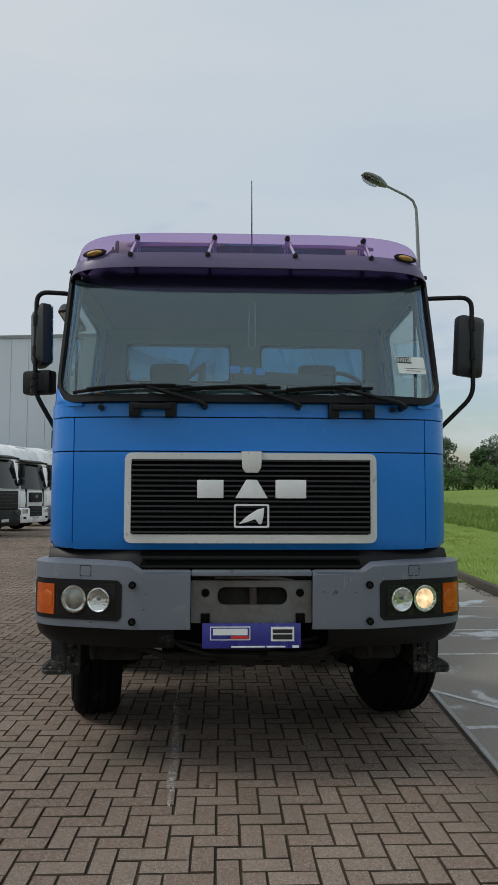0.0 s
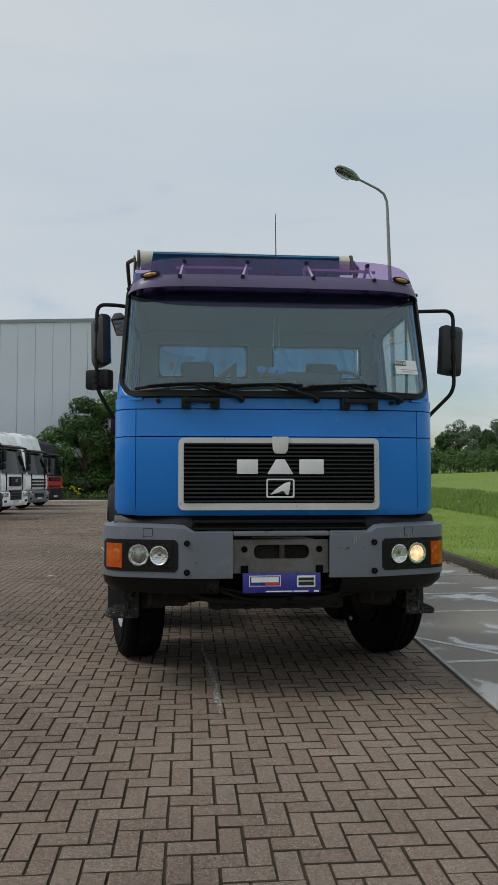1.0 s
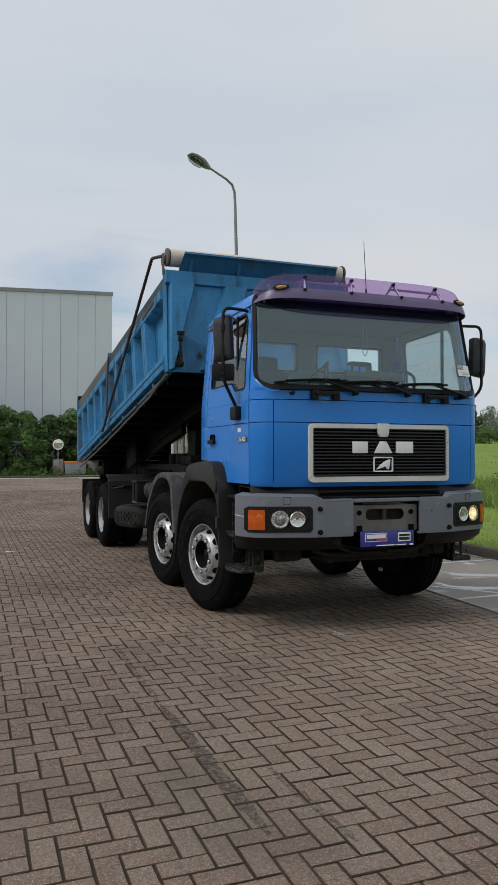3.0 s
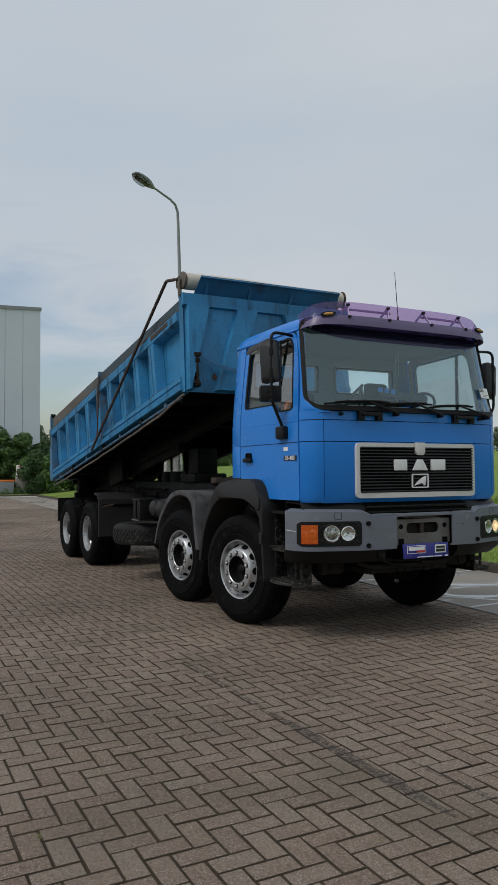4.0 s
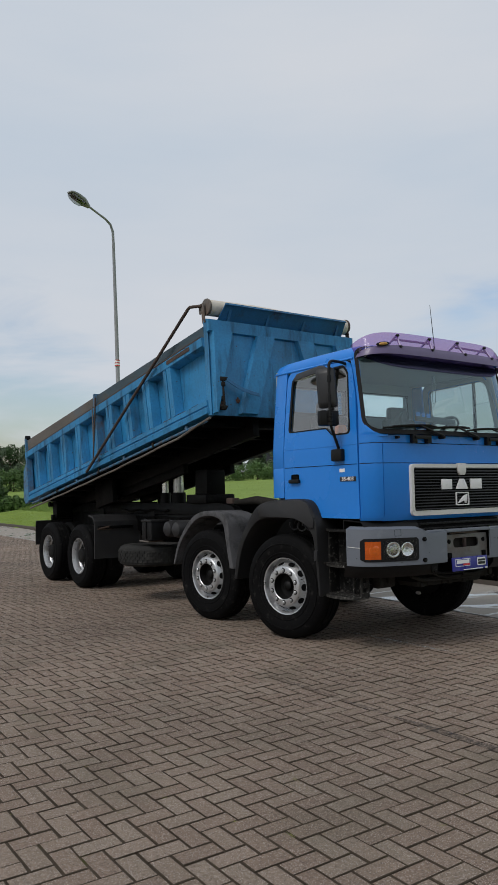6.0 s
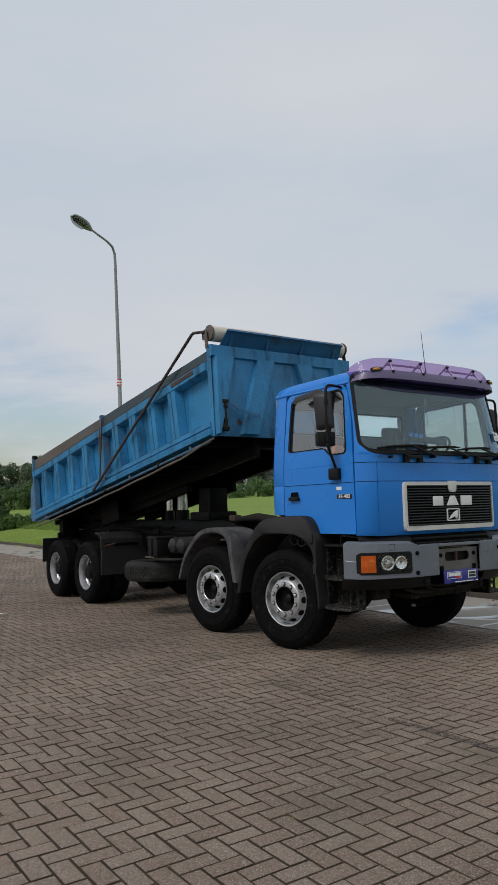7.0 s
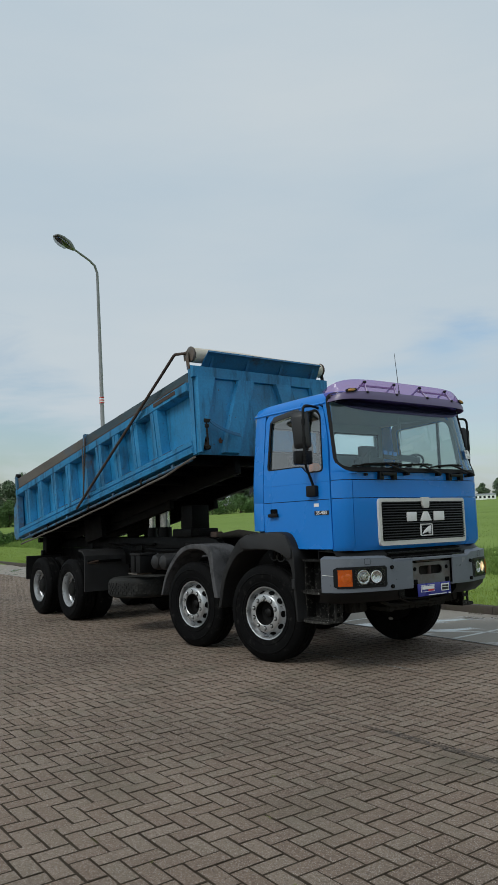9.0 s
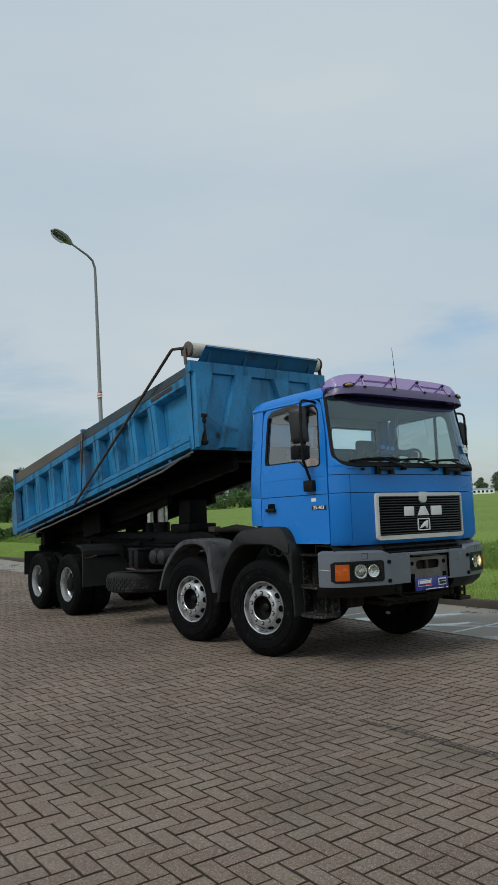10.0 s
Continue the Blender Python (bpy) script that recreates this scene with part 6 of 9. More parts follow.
# wheels
def make_wheel(c, sd, steer, rear, name="wheel"):
    m = Matrix.Translation(c) @ Matrix.Rotation(radians(steer), 4, "Z") @ Matrix.Rotation(radians(90 * sd), 4, "Y")
    R, W = 0.528 if rear else 0.546, 0.155 if rear else 0.16
    bm = NB()
    lathe(bm, [(0.045, 0.03), (0.085, 0.035), (0.10, 0.0), (0.105, -0.06), (0.20, -0.08), (0.20, -0.14), (0.04, -0.14)] if not rear else [(0.03, 0.03), (0.085, 0.03), (0.10, -0.03), (0.115, -0.07), (0.2, -0.08), (0.2, -0.14), (0.03, -0.14)], 28, m)
    lathe(bm, [(0.0, 0.055), (0.045, 0.05), (0.05, 0.02), (0.0, 0.02)], 18, m, False)
    if not rear:
        lathe(bm, [(0.1335, 0.157), (0.126, 0.12), (0.118, 0.07), (0.06, 0.06), (0.0, 0.06), (0.0, 0.05), (0.12, 0.05)], 28, m, False)
        lathe(bm, [(0.0, 0.115), (0.035, 0.112), (0.05, 0.10), (0.055, 0.055), (0.0, 0.055)], 18, m, False)
    # Dark discs put the shade of each nut's recess into colour.
    for k in range(10):
        a = 2 * math.pi * k / 10
        h = 0.1605 if not rear else 0.0165
        lathe(bm, [(0.0, h + 0.002), (0.0245, h + 0.002), (0.0255, h - 0.001), (0.0, h - 0.001)], 14, m @ Matrix.Translation((0.1675 * math.cos(a), 0.1675 * math.sin(a), 0)), False)
    lathe(bm, [(0.285, -0.09), (0.285, -0.15), (0.10, -0.16), (0.0, -0.16), (0.0, -0.09)], 30, m, False)
    wheel = part(name, bm, M_HUB, truck, "steered truck wheel" if steer else "truck wheel")
    bm = NB()
    lathe(bm, [(0.292, 0.128), (0.315, 0.150), (0.340, 0.153), (0.344, 0.159), (0.353, 0.159), (0.358, 0.155), (0.40, W + 0.006), (0.438, W + 0.004), (0.441, W + 0.009), (0.449, W + 0.009), (0.455, W + 0.001), (R - 0.033, W - 0.012), (R - 0.011, W - 0.035), (R, W - 0.055), (R, 0.075), (R - 0.011, 0.07), (R - 0.011, 0.058), (R, 0.053), (R, 0.006), (R - 0.011, 0.004),
               (R - 0.011, -0.006), (R, -0.008), (R, -0.053), (R - 0.011, -0.058), (R - 0.011, -0.07), (R, -0.075), (R, -W + 0.055), (R - 0.011, -W + 0.035), (R - 0.033, -W + 0.012), (0.40, -W), (0.315, -0.145), (0.292, -0.128)], 56, m)
    part("tyre", bm, M_TYRE, wheel, "worn black tyre")
    bm = NB()
    if rear:
        prof = [(0.300, 0.134), (0.296, 0.142), (0.286, 0.138), (0.278, 0.10), (0.262, 0.05), (0.264, 0.035), (0.252, 0.018), (0.236, 0.012), (0.232, 0.0), (0.245, -0.006), (0.285, -0.03), (0.292, 0.10)]
    else:
        prof = [(0.300, 0.134), (0.297, 0.143), (0.286, 0.138), (0.276, 0.112), (0.271, 0.075), (0.265, 0.062), (0.256, 0.066), (0.214, 0.148), (0.207, 0.157), (0.198, 0.161), (0.143, 0.161), (0.136, 0.155), (0.134, 0.04), (0.20, 0.04), (0.27, 0.04), (0.292, 0.10)]
    lathe(bm, prof, 48, m)
    part("rim", bm, M_RIM, wheel, "silver steel rim")
    if rear:
        bm = NB()
        lathe(bm, [(0.238, 0.011), (0.20, 0.016), (0.14, 0.016), (0.128, 0.07), (0.118, 0.10), (0.10, 0.108), (0.05, 0.11), (0.0, 0.11), (0.0, -0.01), (0.238, -0.005)], 36, m, False)
        part("hub_disc", bm, M_HUB, wheel, "dark hub disc")
    if not rear:
        # Dark oval caps on the rim paint the shade of open hand holes.
        for k in range(10):
            bm = NB()
            a = 2 * math.pi * (k + 0.5) / 10
            n = Vector((math.cos(a) * 0.89, math.sin(a) * 0.89, 0.455)).normalized()
            p = Vector((0.235 * math.cos(a), 0.235 * math.sin(a), 0.107))
            t = Vector((-math.sin(a), math.cos(a), 0))
            s = n.cross(t)
            ring = [bm.verts.new(m @ (p + n * 0.004 + t * (0.038 * math.cos(q)) + s * (0.034 * math.sin(q)))) for q in (2 * math.pi * j / 14 for j in range(14))]
            ring2 = [bm.verts.new(m @ (p - n * 0.02 + t * (0.029 * math.cos(q)) + s * (0.018 * math.sin(q)))) for q in (2 * math.pi * j / 14 for j in range(14))]
            bm.faces.new(ring)
            for j in range(14):
                bm.faces.new((ring[j], ring[(j + 1) % 14], ring2[(j + 1) % 14], ring2[j]))
            part("hand_hole_shade", bm, M_DARK, wheel)
    for k in range(10):
        a = 2 * math.pi * k / 10
        r, h = 0.1675, 0.160 if not rear else 0.016
        bm = NB()
        lathe(bm, [(0.0, h + 0.020), (0.011, h + 0.020), (0.016, h + 0.015), (0.0168, h + 0.001), (0.0, h)], 8, m @ Matrix.Translation((r * math.cos(a), r * math.sin(a), 0)), False)
        part("wheel_nut", bm, M_RIM if not rear else M_HUB, wheel)
    return wheel


AX = (1.40, 2.95, 7.06, 8.50)
for sd in (-1, 1):
    make_wheel((sd * 1.06, AX[0], 0.543), sd, 12, False)
    make_wheel((sd * 1.06, AX[1], 0.543), sd, 8, False)
    for y in AX[2:]:
        make_wheel((sd * 1.07, y, 0.53), sd, 0, True)
        bm = NB()
        lathe(bm, [(0.29, 0.12), (0.32, 0.15), (0.48, 0.15), (0.526, 0.10), (0.526, -0.10), (0.48, -0.15), (0.32, -0.15), (0.29, -0.12)], 40, Matrix.Translation((sd * 0.735, y, 0.53)) @ Matrix.Rotation(radians(90), 4, "Y"))
        part("inner_tyre", bm, M_TYRE, truck)
# Added white blob paints the bright spot low by the right front wheel.
bm = NB()
bmesh.ops.create_uvsphere(bm, u_segments=12, v_segments=8, radius=1.0, matrix=Matrix.Translation((0.79, 1.335, 0.292)) @ Matrix.Diagonal((0.012, 0.045, 0.02, 1)))
part("white_blob", bm, M_WHITE, truck, "added white blob for a bright spot by the right front wheel")
for y in AX:
    bm = NB()
    rod(bm, (-0.95, y, 0.53), (0.95, y, 0.53), 0.085)
    if y > 5:
        lathe(bm, [(0.01, 0.2), (0.16, 0.15), (0.2, 0.0), (0.16, -0.15), (0.01, -0.2)], 20, Matrix.Translation((0, y, 0.55)))
    part("axle", bm, M_CHASSIS, truck)

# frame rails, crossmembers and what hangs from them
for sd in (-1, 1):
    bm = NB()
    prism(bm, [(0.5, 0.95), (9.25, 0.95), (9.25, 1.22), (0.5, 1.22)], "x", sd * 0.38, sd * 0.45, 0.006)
    fr = part("frame_rail", bm, M_CHASSIS, truck, "greasy black frame rail, underbody shade in its colour")
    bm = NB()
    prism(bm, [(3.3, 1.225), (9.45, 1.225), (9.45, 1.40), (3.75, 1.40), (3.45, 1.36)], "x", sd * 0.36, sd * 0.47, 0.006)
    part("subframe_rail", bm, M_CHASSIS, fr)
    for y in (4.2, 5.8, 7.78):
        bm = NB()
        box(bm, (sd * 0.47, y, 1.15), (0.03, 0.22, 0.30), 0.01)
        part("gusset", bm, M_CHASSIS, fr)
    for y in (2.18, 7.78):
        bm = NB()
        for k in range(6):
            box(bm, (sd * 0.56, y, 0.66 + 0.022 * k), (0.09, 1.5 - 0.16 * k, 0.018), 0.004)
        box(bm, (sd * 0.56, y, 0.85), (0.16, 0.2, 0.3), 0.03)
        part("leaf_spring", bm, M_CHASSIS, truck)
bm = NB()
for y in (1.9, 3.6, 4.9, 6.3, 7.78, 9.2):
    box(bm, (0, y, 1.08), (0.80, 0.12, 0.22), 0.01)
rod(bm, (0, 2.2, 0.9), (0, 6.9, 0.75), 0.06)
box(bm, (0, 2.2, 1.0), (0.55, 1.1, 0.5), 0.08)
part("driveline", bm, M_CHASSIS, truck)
bm = NB()
box(bm, (0, 9.35, 1.1), (1.7, 0.1, 0.16), 0.02)
for sd in (-1, 1):
    box(bm, (sd * 0.62, 9.33, 1.28), (0.35, 0.22, 0.34), 0.03)
rod(bm, (-0.85, 9.5, 1.38), (0.85, 9.5, 1.38), 0.05)
part("rear_crossmember", bm, M_CHASSIS, truck)

# spare wheel lying under the frame, battery box, air tanks
m = Matrix.Translation((-0.84, 5.03, 0.655))
bm = NB()
lathe(bm, [(0.29, 0.125), (0.33, 0.148), (0.45, 0.146), (0.50, 0.118), (0.515, 0.075), (0.515, -0.075), (0.50, -0.118), (0.45, -0.146), (0.33, -0.148), (0.29, -0.125)], 48, m)
sp = part("spare_wheel", bm, M_DUSTTYRE, truck, "spare tyre slung under the frame")
bm = NB()
for k in range(44):
    a = 2 * math.pi * k / 44
    for h in (-0.066, -0.022, 0.022, 0.066):
        b = a + (0.07 if h in (-0.022, 0.066) else 0)
        mm = m @ Matrix.Rotation(b, 4, "Z")
        box(bm, (0.517, 0, h), (0.014, 0.048, 0.034), 0, mm)
part("tread", bm, M_DUSTTYRE, sp)
bm = NB()
lathe(bm, [(0.298, 0.10), (0.28, 0.12), (0.26, 0.02), (0.1, 0.0), (0.1, -0.02), (0.28, -0.05)], 36, m)
part("rim", bm, M_CHASSIS, sp)
bm = NB()
box(bm, (-1.04, 4.60, 1.02), (0.28, 0.30, 0.26), 0.02)
bb = part("battery_box", bm, M_BLACK, truck, "black battery box")
bm = NB()
box(bm, (-1.04, 4.60, 1.165), (0.30, 0.32, 0.03), 0.01)
part("lid", bm, M_FENDER, bb)
bm = NB()
box(bm, (-1.185, 4.60, 1.03), (0.012, 0.03, 0.24), 0.003)
part("strap", bm, M_CHASSIS, bb)
bm = NB()
box(bm, (-1.04, 4.72, 0.872), (0.24, 0.3, 0.02), 0.004)
part("base_plate", bm, M_TUBE, bb)
for y in (3.86, 4.10):
    bm = NB()
    mm = Matrix.Translation((-0.85, y, 1.06)) @ Matrix.Rotation(radians(-90), 4, "Y")
    lathe(bm, [(0.001, 0.31), (0.06, 0.30), (0.10, 0.27), (0.115, 0.22), (0.115, -0.25), (0.06, -0.3), (0.001, -0.31)], 28, mm, False)
    part("air_tank", bm, M_FENDERPALE, truck, "black compressed-air tank")
bm = NB()
box(bm, (0.85, 4.6, 0.93), (0.5, 1.1, 0.5), 0.06)
part("fuel_tank", bm, M_CHASSIS, truck)

# cab interior
for x in (-0.55, 0.55):
    bm = NB()
    box(bm, (x, 1.02, 1.78), (0.50, 0.50, 0.16), 0.06)
    seat = part("seat", bm, M_SEAT, truck, "dark cloth driver seat")
    bm = NB()
    box(bm, (x, 1.30, 2.08), (0.48, 0.14, 0.60), 0.06, Matrix.Translation((x, 1.30, 2.12)) @ Matrix.Rotation(radians(-10), 4, "X") @ Matrix.Translation((-x, -1.30, -2.12)))
    part("backrest", bm, M_SEAT, seat)
    bm = NB()
    box(bm, (x, 1.36, 2.43), (0.29, 0.10, 0.19), 0.05)
    part("headrest", bm, M_SEAT, seat)
bm = NB()
prism(bm, [(0.16, 1.75), (0.20, 2.075), (0.40, 2.105), (0.56, 2.06), (0.60, 1.75)], "x", -1.04, 1.04, 0.03)
box(bm, (0.55, 0.46, 2.10), (0.55, 0.16, 0.10), 0.04)
part("dashboard", bm, M_DASH, truck)
bm = NB()
mm = Matrix.Translation((0.55, 0.70, 2.17)) @ Matrix.Rotation(radians(-42), 4, "X")
lathe(bm, [(0.235 + 0.015 * math.cos(a), 0.015 * math.sin(a)) for a in (2 * math.pi * k / 8 for k in range(8))], 36, mm)
for a in (0.3, 2.84, 4.71):
    rod(bm, mm @ Vector((0, 0, -0.02)), mm @ Vector((0.23 * math.cos(a), 0.23 * math.sin(a), 0)), 0.014)
lathe(bm, [(0.0, 0.0), (0.07, -0.005), (0.07, -0.04), (0.0, -0.04)], 20, mm, False)
part("steering_wheel", bm, M_DASH, truck)
bm = NB()
box(bm, (0.05, 0.46, 2.285), (0.62, 0.03, 0.075), 0.012, Matrix.Translation((0, 0, 0.0)) @ Matrix.Rotation(radians(4), 4, "Y"))
sg = part("dash_sign", bm, M_DASH, truck)
for x, w in ((-0.085, 0.062), (-0.005, 0.055), (0.072, 0.058)):
    bm = NB()
    box(bm, (x, 0.440, 2.322 - 0.07 * x), (w, 0.006, 0.045), 0.003)
    part("sign_bar", bm, M_SIGNBLUE, sg, "plain blue sign bar")
bm = NB()
tube(bm, [(-0.52, 0.44, 2.12), (-0.42, 0.48, 2.24), (-0.27, 0.48, 2.37), (-0.29, 0.48, 2.30), (-0.31, 0.46, 2.10)], [0.014, 0.016, 0.016, 0.024, 0.026], 8)
part("dash_arm", bm, M_DASH, truck)
bm = NB()
tube(bm, [(0.0, 0.30, 2.72), (-0.01, 0.30, 2.45), (0.01, 0.30, 2.42), (0.035, 0.30, 2.45), (0.03, 0.30, 2.72)], 0.004, 6, 3)
part("hanging_cord", bm, M_TRIMGREY, truck)

# Added orange blob stands in for an orange reflection in the side window.
bm = NB()
lathe(bm, [(0.0, 0.10), (0.05, 0.09), (0.07, 0.05), (0.07, 0.0), (0.0, 0.0)], 18, Matrix.Translation((-0.95, 0.70, 2.11)), False)
part("orange_blob", bm, M_ORANGE, truck, "added orange blob for the orange reflection in the side window")

# ---- tipping body, half raised about its rear hinge ----
TIP = radians(8.9)
HINGE = Vector((0, 9.56, 1.44))


def bp(x, a, h):
    """x across, a metres forward from the hinge, h up from the body's bottom edge."""
    return HINGE + Vector((x, -a * math.cos(TIP) + h * math.sin(TIP), a * math.sin(TIP) + h * math.cos(TIP)))


TB = Matrix.Translation(HINGE) @ Matrix.Rotation(-TIP, 4, "X") @ Matrix.Diagonal((1, -1, 1, 1))
L = 6.84


def body_box(bm, x, a, h, sx, sa, sh, bevel=0.0):
    box(bm, (x, a, h), (sx, sa, sh), bevel, TB)


# Floor, beams and bearers get their deep shade from the chassis colour.
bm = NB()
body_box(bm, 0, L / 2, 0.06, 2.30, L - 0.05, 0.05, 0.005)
body = part("tipper_body", bm, M_CHASSIS, truck, "tipping body underside with shade in its dark colour")
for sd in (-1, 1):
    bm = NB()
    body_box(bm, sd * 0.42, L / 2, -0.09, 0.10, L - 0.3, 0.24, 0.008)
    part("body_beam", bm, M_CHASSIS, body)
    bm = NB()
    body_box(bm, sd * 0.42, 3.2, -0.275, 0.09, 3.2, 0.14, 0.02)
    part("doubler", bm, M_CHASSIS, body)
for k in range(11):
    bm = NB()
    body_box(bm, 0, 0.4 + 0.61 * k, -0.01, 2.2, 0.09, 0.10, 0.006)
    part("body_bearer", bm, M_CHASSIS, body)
for sd in (-1, 1):
    # inner skin, rails, hat-section ribs
    bm = NB()
    rows = [[TB @ Vector((sd * (1.092 + 0.025 * h), a, h)) for a in (-0.02, 2, 4, L)] for h in (0.10, 0.5, 1.0)]
    grid(bm, rows)
    thick(bm, 0.02)
    wall = part("side_wall", bm, M_BOX, body, "faded blue steel side wall")
    bm = NB()
    prof = [(1.09, 0.02), (1.245, 0.02), (1.252, 0.085), (1.225, 0.10), (1.225, 0.115), (1.24, 0.125), (1.24, 0.185), (1.09, 0.222)]
    rows = [[TB @ Vector((sd * x, a, h)) for x, h in prof] for a in (-0.02, 1.7, 3.4, 5.1, L + 0.01)]
    grid(bm, rows, closed=True)
    bm.faces.new([v for v in bm.verts][:8])
    bm.faces.new([v for v in bm.verts][-8:])
    part("lower_rail", bm, M_BOX, wall)
    bm = NB()
    prof = [(1.10, 0.845), (1.225, 0.86), (1.25, 0.88), (1.255, 0.985), (1.10, 0.995)]
    rows = [[TB @ Vector((sd * x, a, h)) for x, h in prof] for a in (-0.02, 1.7, 3.4, 5.1, L + 0.06)]
    grid(bm, rows, closed=True)
    bm.faces.new([v for v in bm.verts][:5])
    bm.faces.new([v for v in bm.verts][-5:])
    part("top_rail", bm, M_BOX, wall)
    for a0, a1 in ((0.05, 3.47), (3.53, L + 0.05)):
        bm = NB()
        rows = [[TB @ Vector((sd * x, a, h)) for x, h in ((1.16, 0.99), (1.205, 0.99), (1.215, 1.225 - 0.014 * a), (1.18, 1.235 - 0.014 * a))] for a in (a0, (a0 + a1) / 2, a1)]
        grid(bm, rows, closed=True)
        bm.faces.new([v for v in bm.verts][-4:])
        part("top_board", bm, M_BOARD if a0 < 1 else M_BOARDBLUE, wall, "weathered brown top board" if a0 < 1 else "grey-blue worn top board")
    bm = NB()
    body_box(bm, sd * 1.235, L / 2, 1.0, 0.03, L, 0.02, 0.004)
    part("rust_edge", bm, M_RUST, wall, "rusty edge above the top rail")
    rr = random.Random(17)
    a = 0.05
    while a < L - 0.2:
        w = rr.uniform(0.08, 0.45)
        bm = NB()
        body_box(bm, sd * 1.238, a + w / 2, 0.187 + rr.uniform(-0.003, 0.003), 0.006, w, rr.uniform(0.004, 0.009), 0.001)
        part("rust_edge", bm, M_RUST, wall, "chipped rusty edge of the lower rail")
        a += w + rr.uniform(0.03, 0.35)
    ribs = [0.62, 1.32, 2.02, 2.72, 4.02, 4.66, 5.30, 5.94]
    for a in ribs:
        bm = NB()
        rows = []
        for h in (0.195, 0.87):
            w0 = 1.098 + 0.025 * h
            rows.append([TB @ Vector((sd * x, q, h)) for q, x in ((a - 0.15, w0), (a - 0.125, w0 + 0.122), (a - 0.035, w0 + 0.127), (a - 0.03, w0 + 0.10), (a - 0.015, w0 + 0.10), (a - 0.01, w0 + 0.127), (a + 0.095, w0 + 0.127), (a + 0.12, w0))])
        grid(bm, rows)
        thick(bm, 0.008)
        part("rib", bm, M_BOX, wall)
    # mid post, end posts
    for a, w in ((3.50, 0.06), (0.02, 0.07)):
        bm = NB()
        rows = [[TB @ Vector((sd * x, a + d, h)) for x, d in ((1.14, -w / 2), (1.25, -w / 2), (1.25, w / 2), (1.14, w / 2))] for h in (0.03, 1.21 if a > 1 else 1.26)]
        vs = grid(bm, rows, closed=True)
        bm.faces.new(vs[0])
        bm.faces.new(vs[1])
        part("post", bm, M_BOXDARK, wall)
    bm = NB()
    tube(bm, [TB @ Vector((sd * 1.262, 3.58, 1.12)), TB @ Vector((sd * 1.275, 3.36, 0.12))], 0.012, 6)
    part("tie_rod", bm, M_RUST, wall)
    bm = NB()
    tube(bm, [TB @ Vector((sd * 1.262, 3.44, 1.02)), TB @ Vector((sd * 1.27, 3.40, 0.30))], 0.009, 6)
    part("tie_rod", bm, M_TUBE, wall)
    bm = NB()
    rows = [[TB @ Vector((sd * x, a + 0.09 * h, h)) for x, a in ((1.12, L - 0.02), (1.20, L - 0.055), (1.222, L - 0.015), (1.19, L + 0.03))] for h in (0.0, 1.21)]
    vs = grid(bm, rows, closed=True)
    bm.faces.new(vs[0])
    bm.faces.new(vs[1])
    part("corner_post", bm, M_BOX, wall)
    # drop-side rod with catches, and the hose line under the edge
    if sd < 0:
        bm = NB()
        rod(bm, TB @ Vector((sd * 1.19, 0.1, -0.045)), TB @ Vector((sd * 1.19, L - 0.1, -0.045)), 0.02)
        part("lock_rod", bm, M_BOXDARK, wall)
        for k in range(7):
            bm = NB()
            body_box(bm, sd * 1.20, 0.55 + 0.95 * k, -0.028, 0.04, 0.06, 0.075, 0.015)
            part("catch", bm, M_CRUST if k % 2 else M_BOXDARK, wall)
        bm = NB()
        pts = []
        for k in range(25):
            a = 0.0 + L * k / 24
            pts.append(TB @ Vector((sd * 1.20, a, -0.125 + 0.04 * (k / 24) - 0.03 * math.sin(k / 24 * math.pi) + 0.004 * math.sin(k * 1.7) + 0.055 * max(0, k - 21) / 3)))
        tube(bm, pts, 0.016, 7)
        part("edge_line", bm, M_TUBE, wall, "grimy tube along the lower edge")
    # tarpaulin arm
    bm = NB()
    tube(bm, [TB @ Vector((sd * 1.30, 3.12, 0.0)), TB @ Vector((sd * 1.30, 6.73, 1.42)), TB @ Vector((sd * 1.295, 6.77, 1.43)), TB @ Vector((sd * 1.21, 6.93, 1.40))], 0.021, 8)
    part("tarp_arm", bm, M_RUST, wall, "rusty tarpaulin arm")
    bm = NB()
    lathe(bm, [(0.0, 0.045), (0.035, 0.045), (0.04, 0.018), (0.105, 0.014), (0.11, 0.0), (0.105, -0.012), (0.0, -0.012)], 22, Matrix.Translation(TB @ Vector((sd * 1.165, 6.95, 1.38))) @ Matrix.Rotation(radians(90), 4, "Y"), False)
    body_box(bm, sd * 1.21, 6.93, 1.30, 0.018, 0.06, 0.26, 0.004)
    body_box(bm, sd * 1.20, 6.86, 1.36, 0.02, 0.05, 0.09, 0.006)
    part("roller_plate", bm, M_RUST if sd > 0 else M_TUBE, wall)
# the maker's strip on the board becomes a plain bar
bm = NB()
body_box(bm, -1.255, 6.28, 0.945, 0.006, 0.62, 0.055, 0.002)
part("name_strip", bm, M_RUST, body, "worn brown name strip")

# front wall with slanted ribs and a forward lip
bm = NB()
rows = [[TB @ Vector((x, L + 0.01 + 0.09 * h, h)) for x in (-1.17, -0.4, 0.4, 1.17)] for h in (0.0, 0.6, 1.2)]
grid(bm, rows)
thick(bm, 0.02)
fw = part("front_wall", bm, M_BOX, body, "faded blue front wall of the body")
bm = NB()
rows = [[TB @ Vector((x, L + 0.09 * h + d, h)) for h, d in ((1.04, 0.02), (1.05, 0.075), (1.19, 0.085), (1.215, 0.02))] for x in (-1.205, -0.6, 0.0, 0.6, 1.205)]
vs = grid(bm, rows, closed=True)
bm.faces.new(vs[0])
bm.faces.new(vs[-1])
part("front_rail", bm, M_BOX, fw)


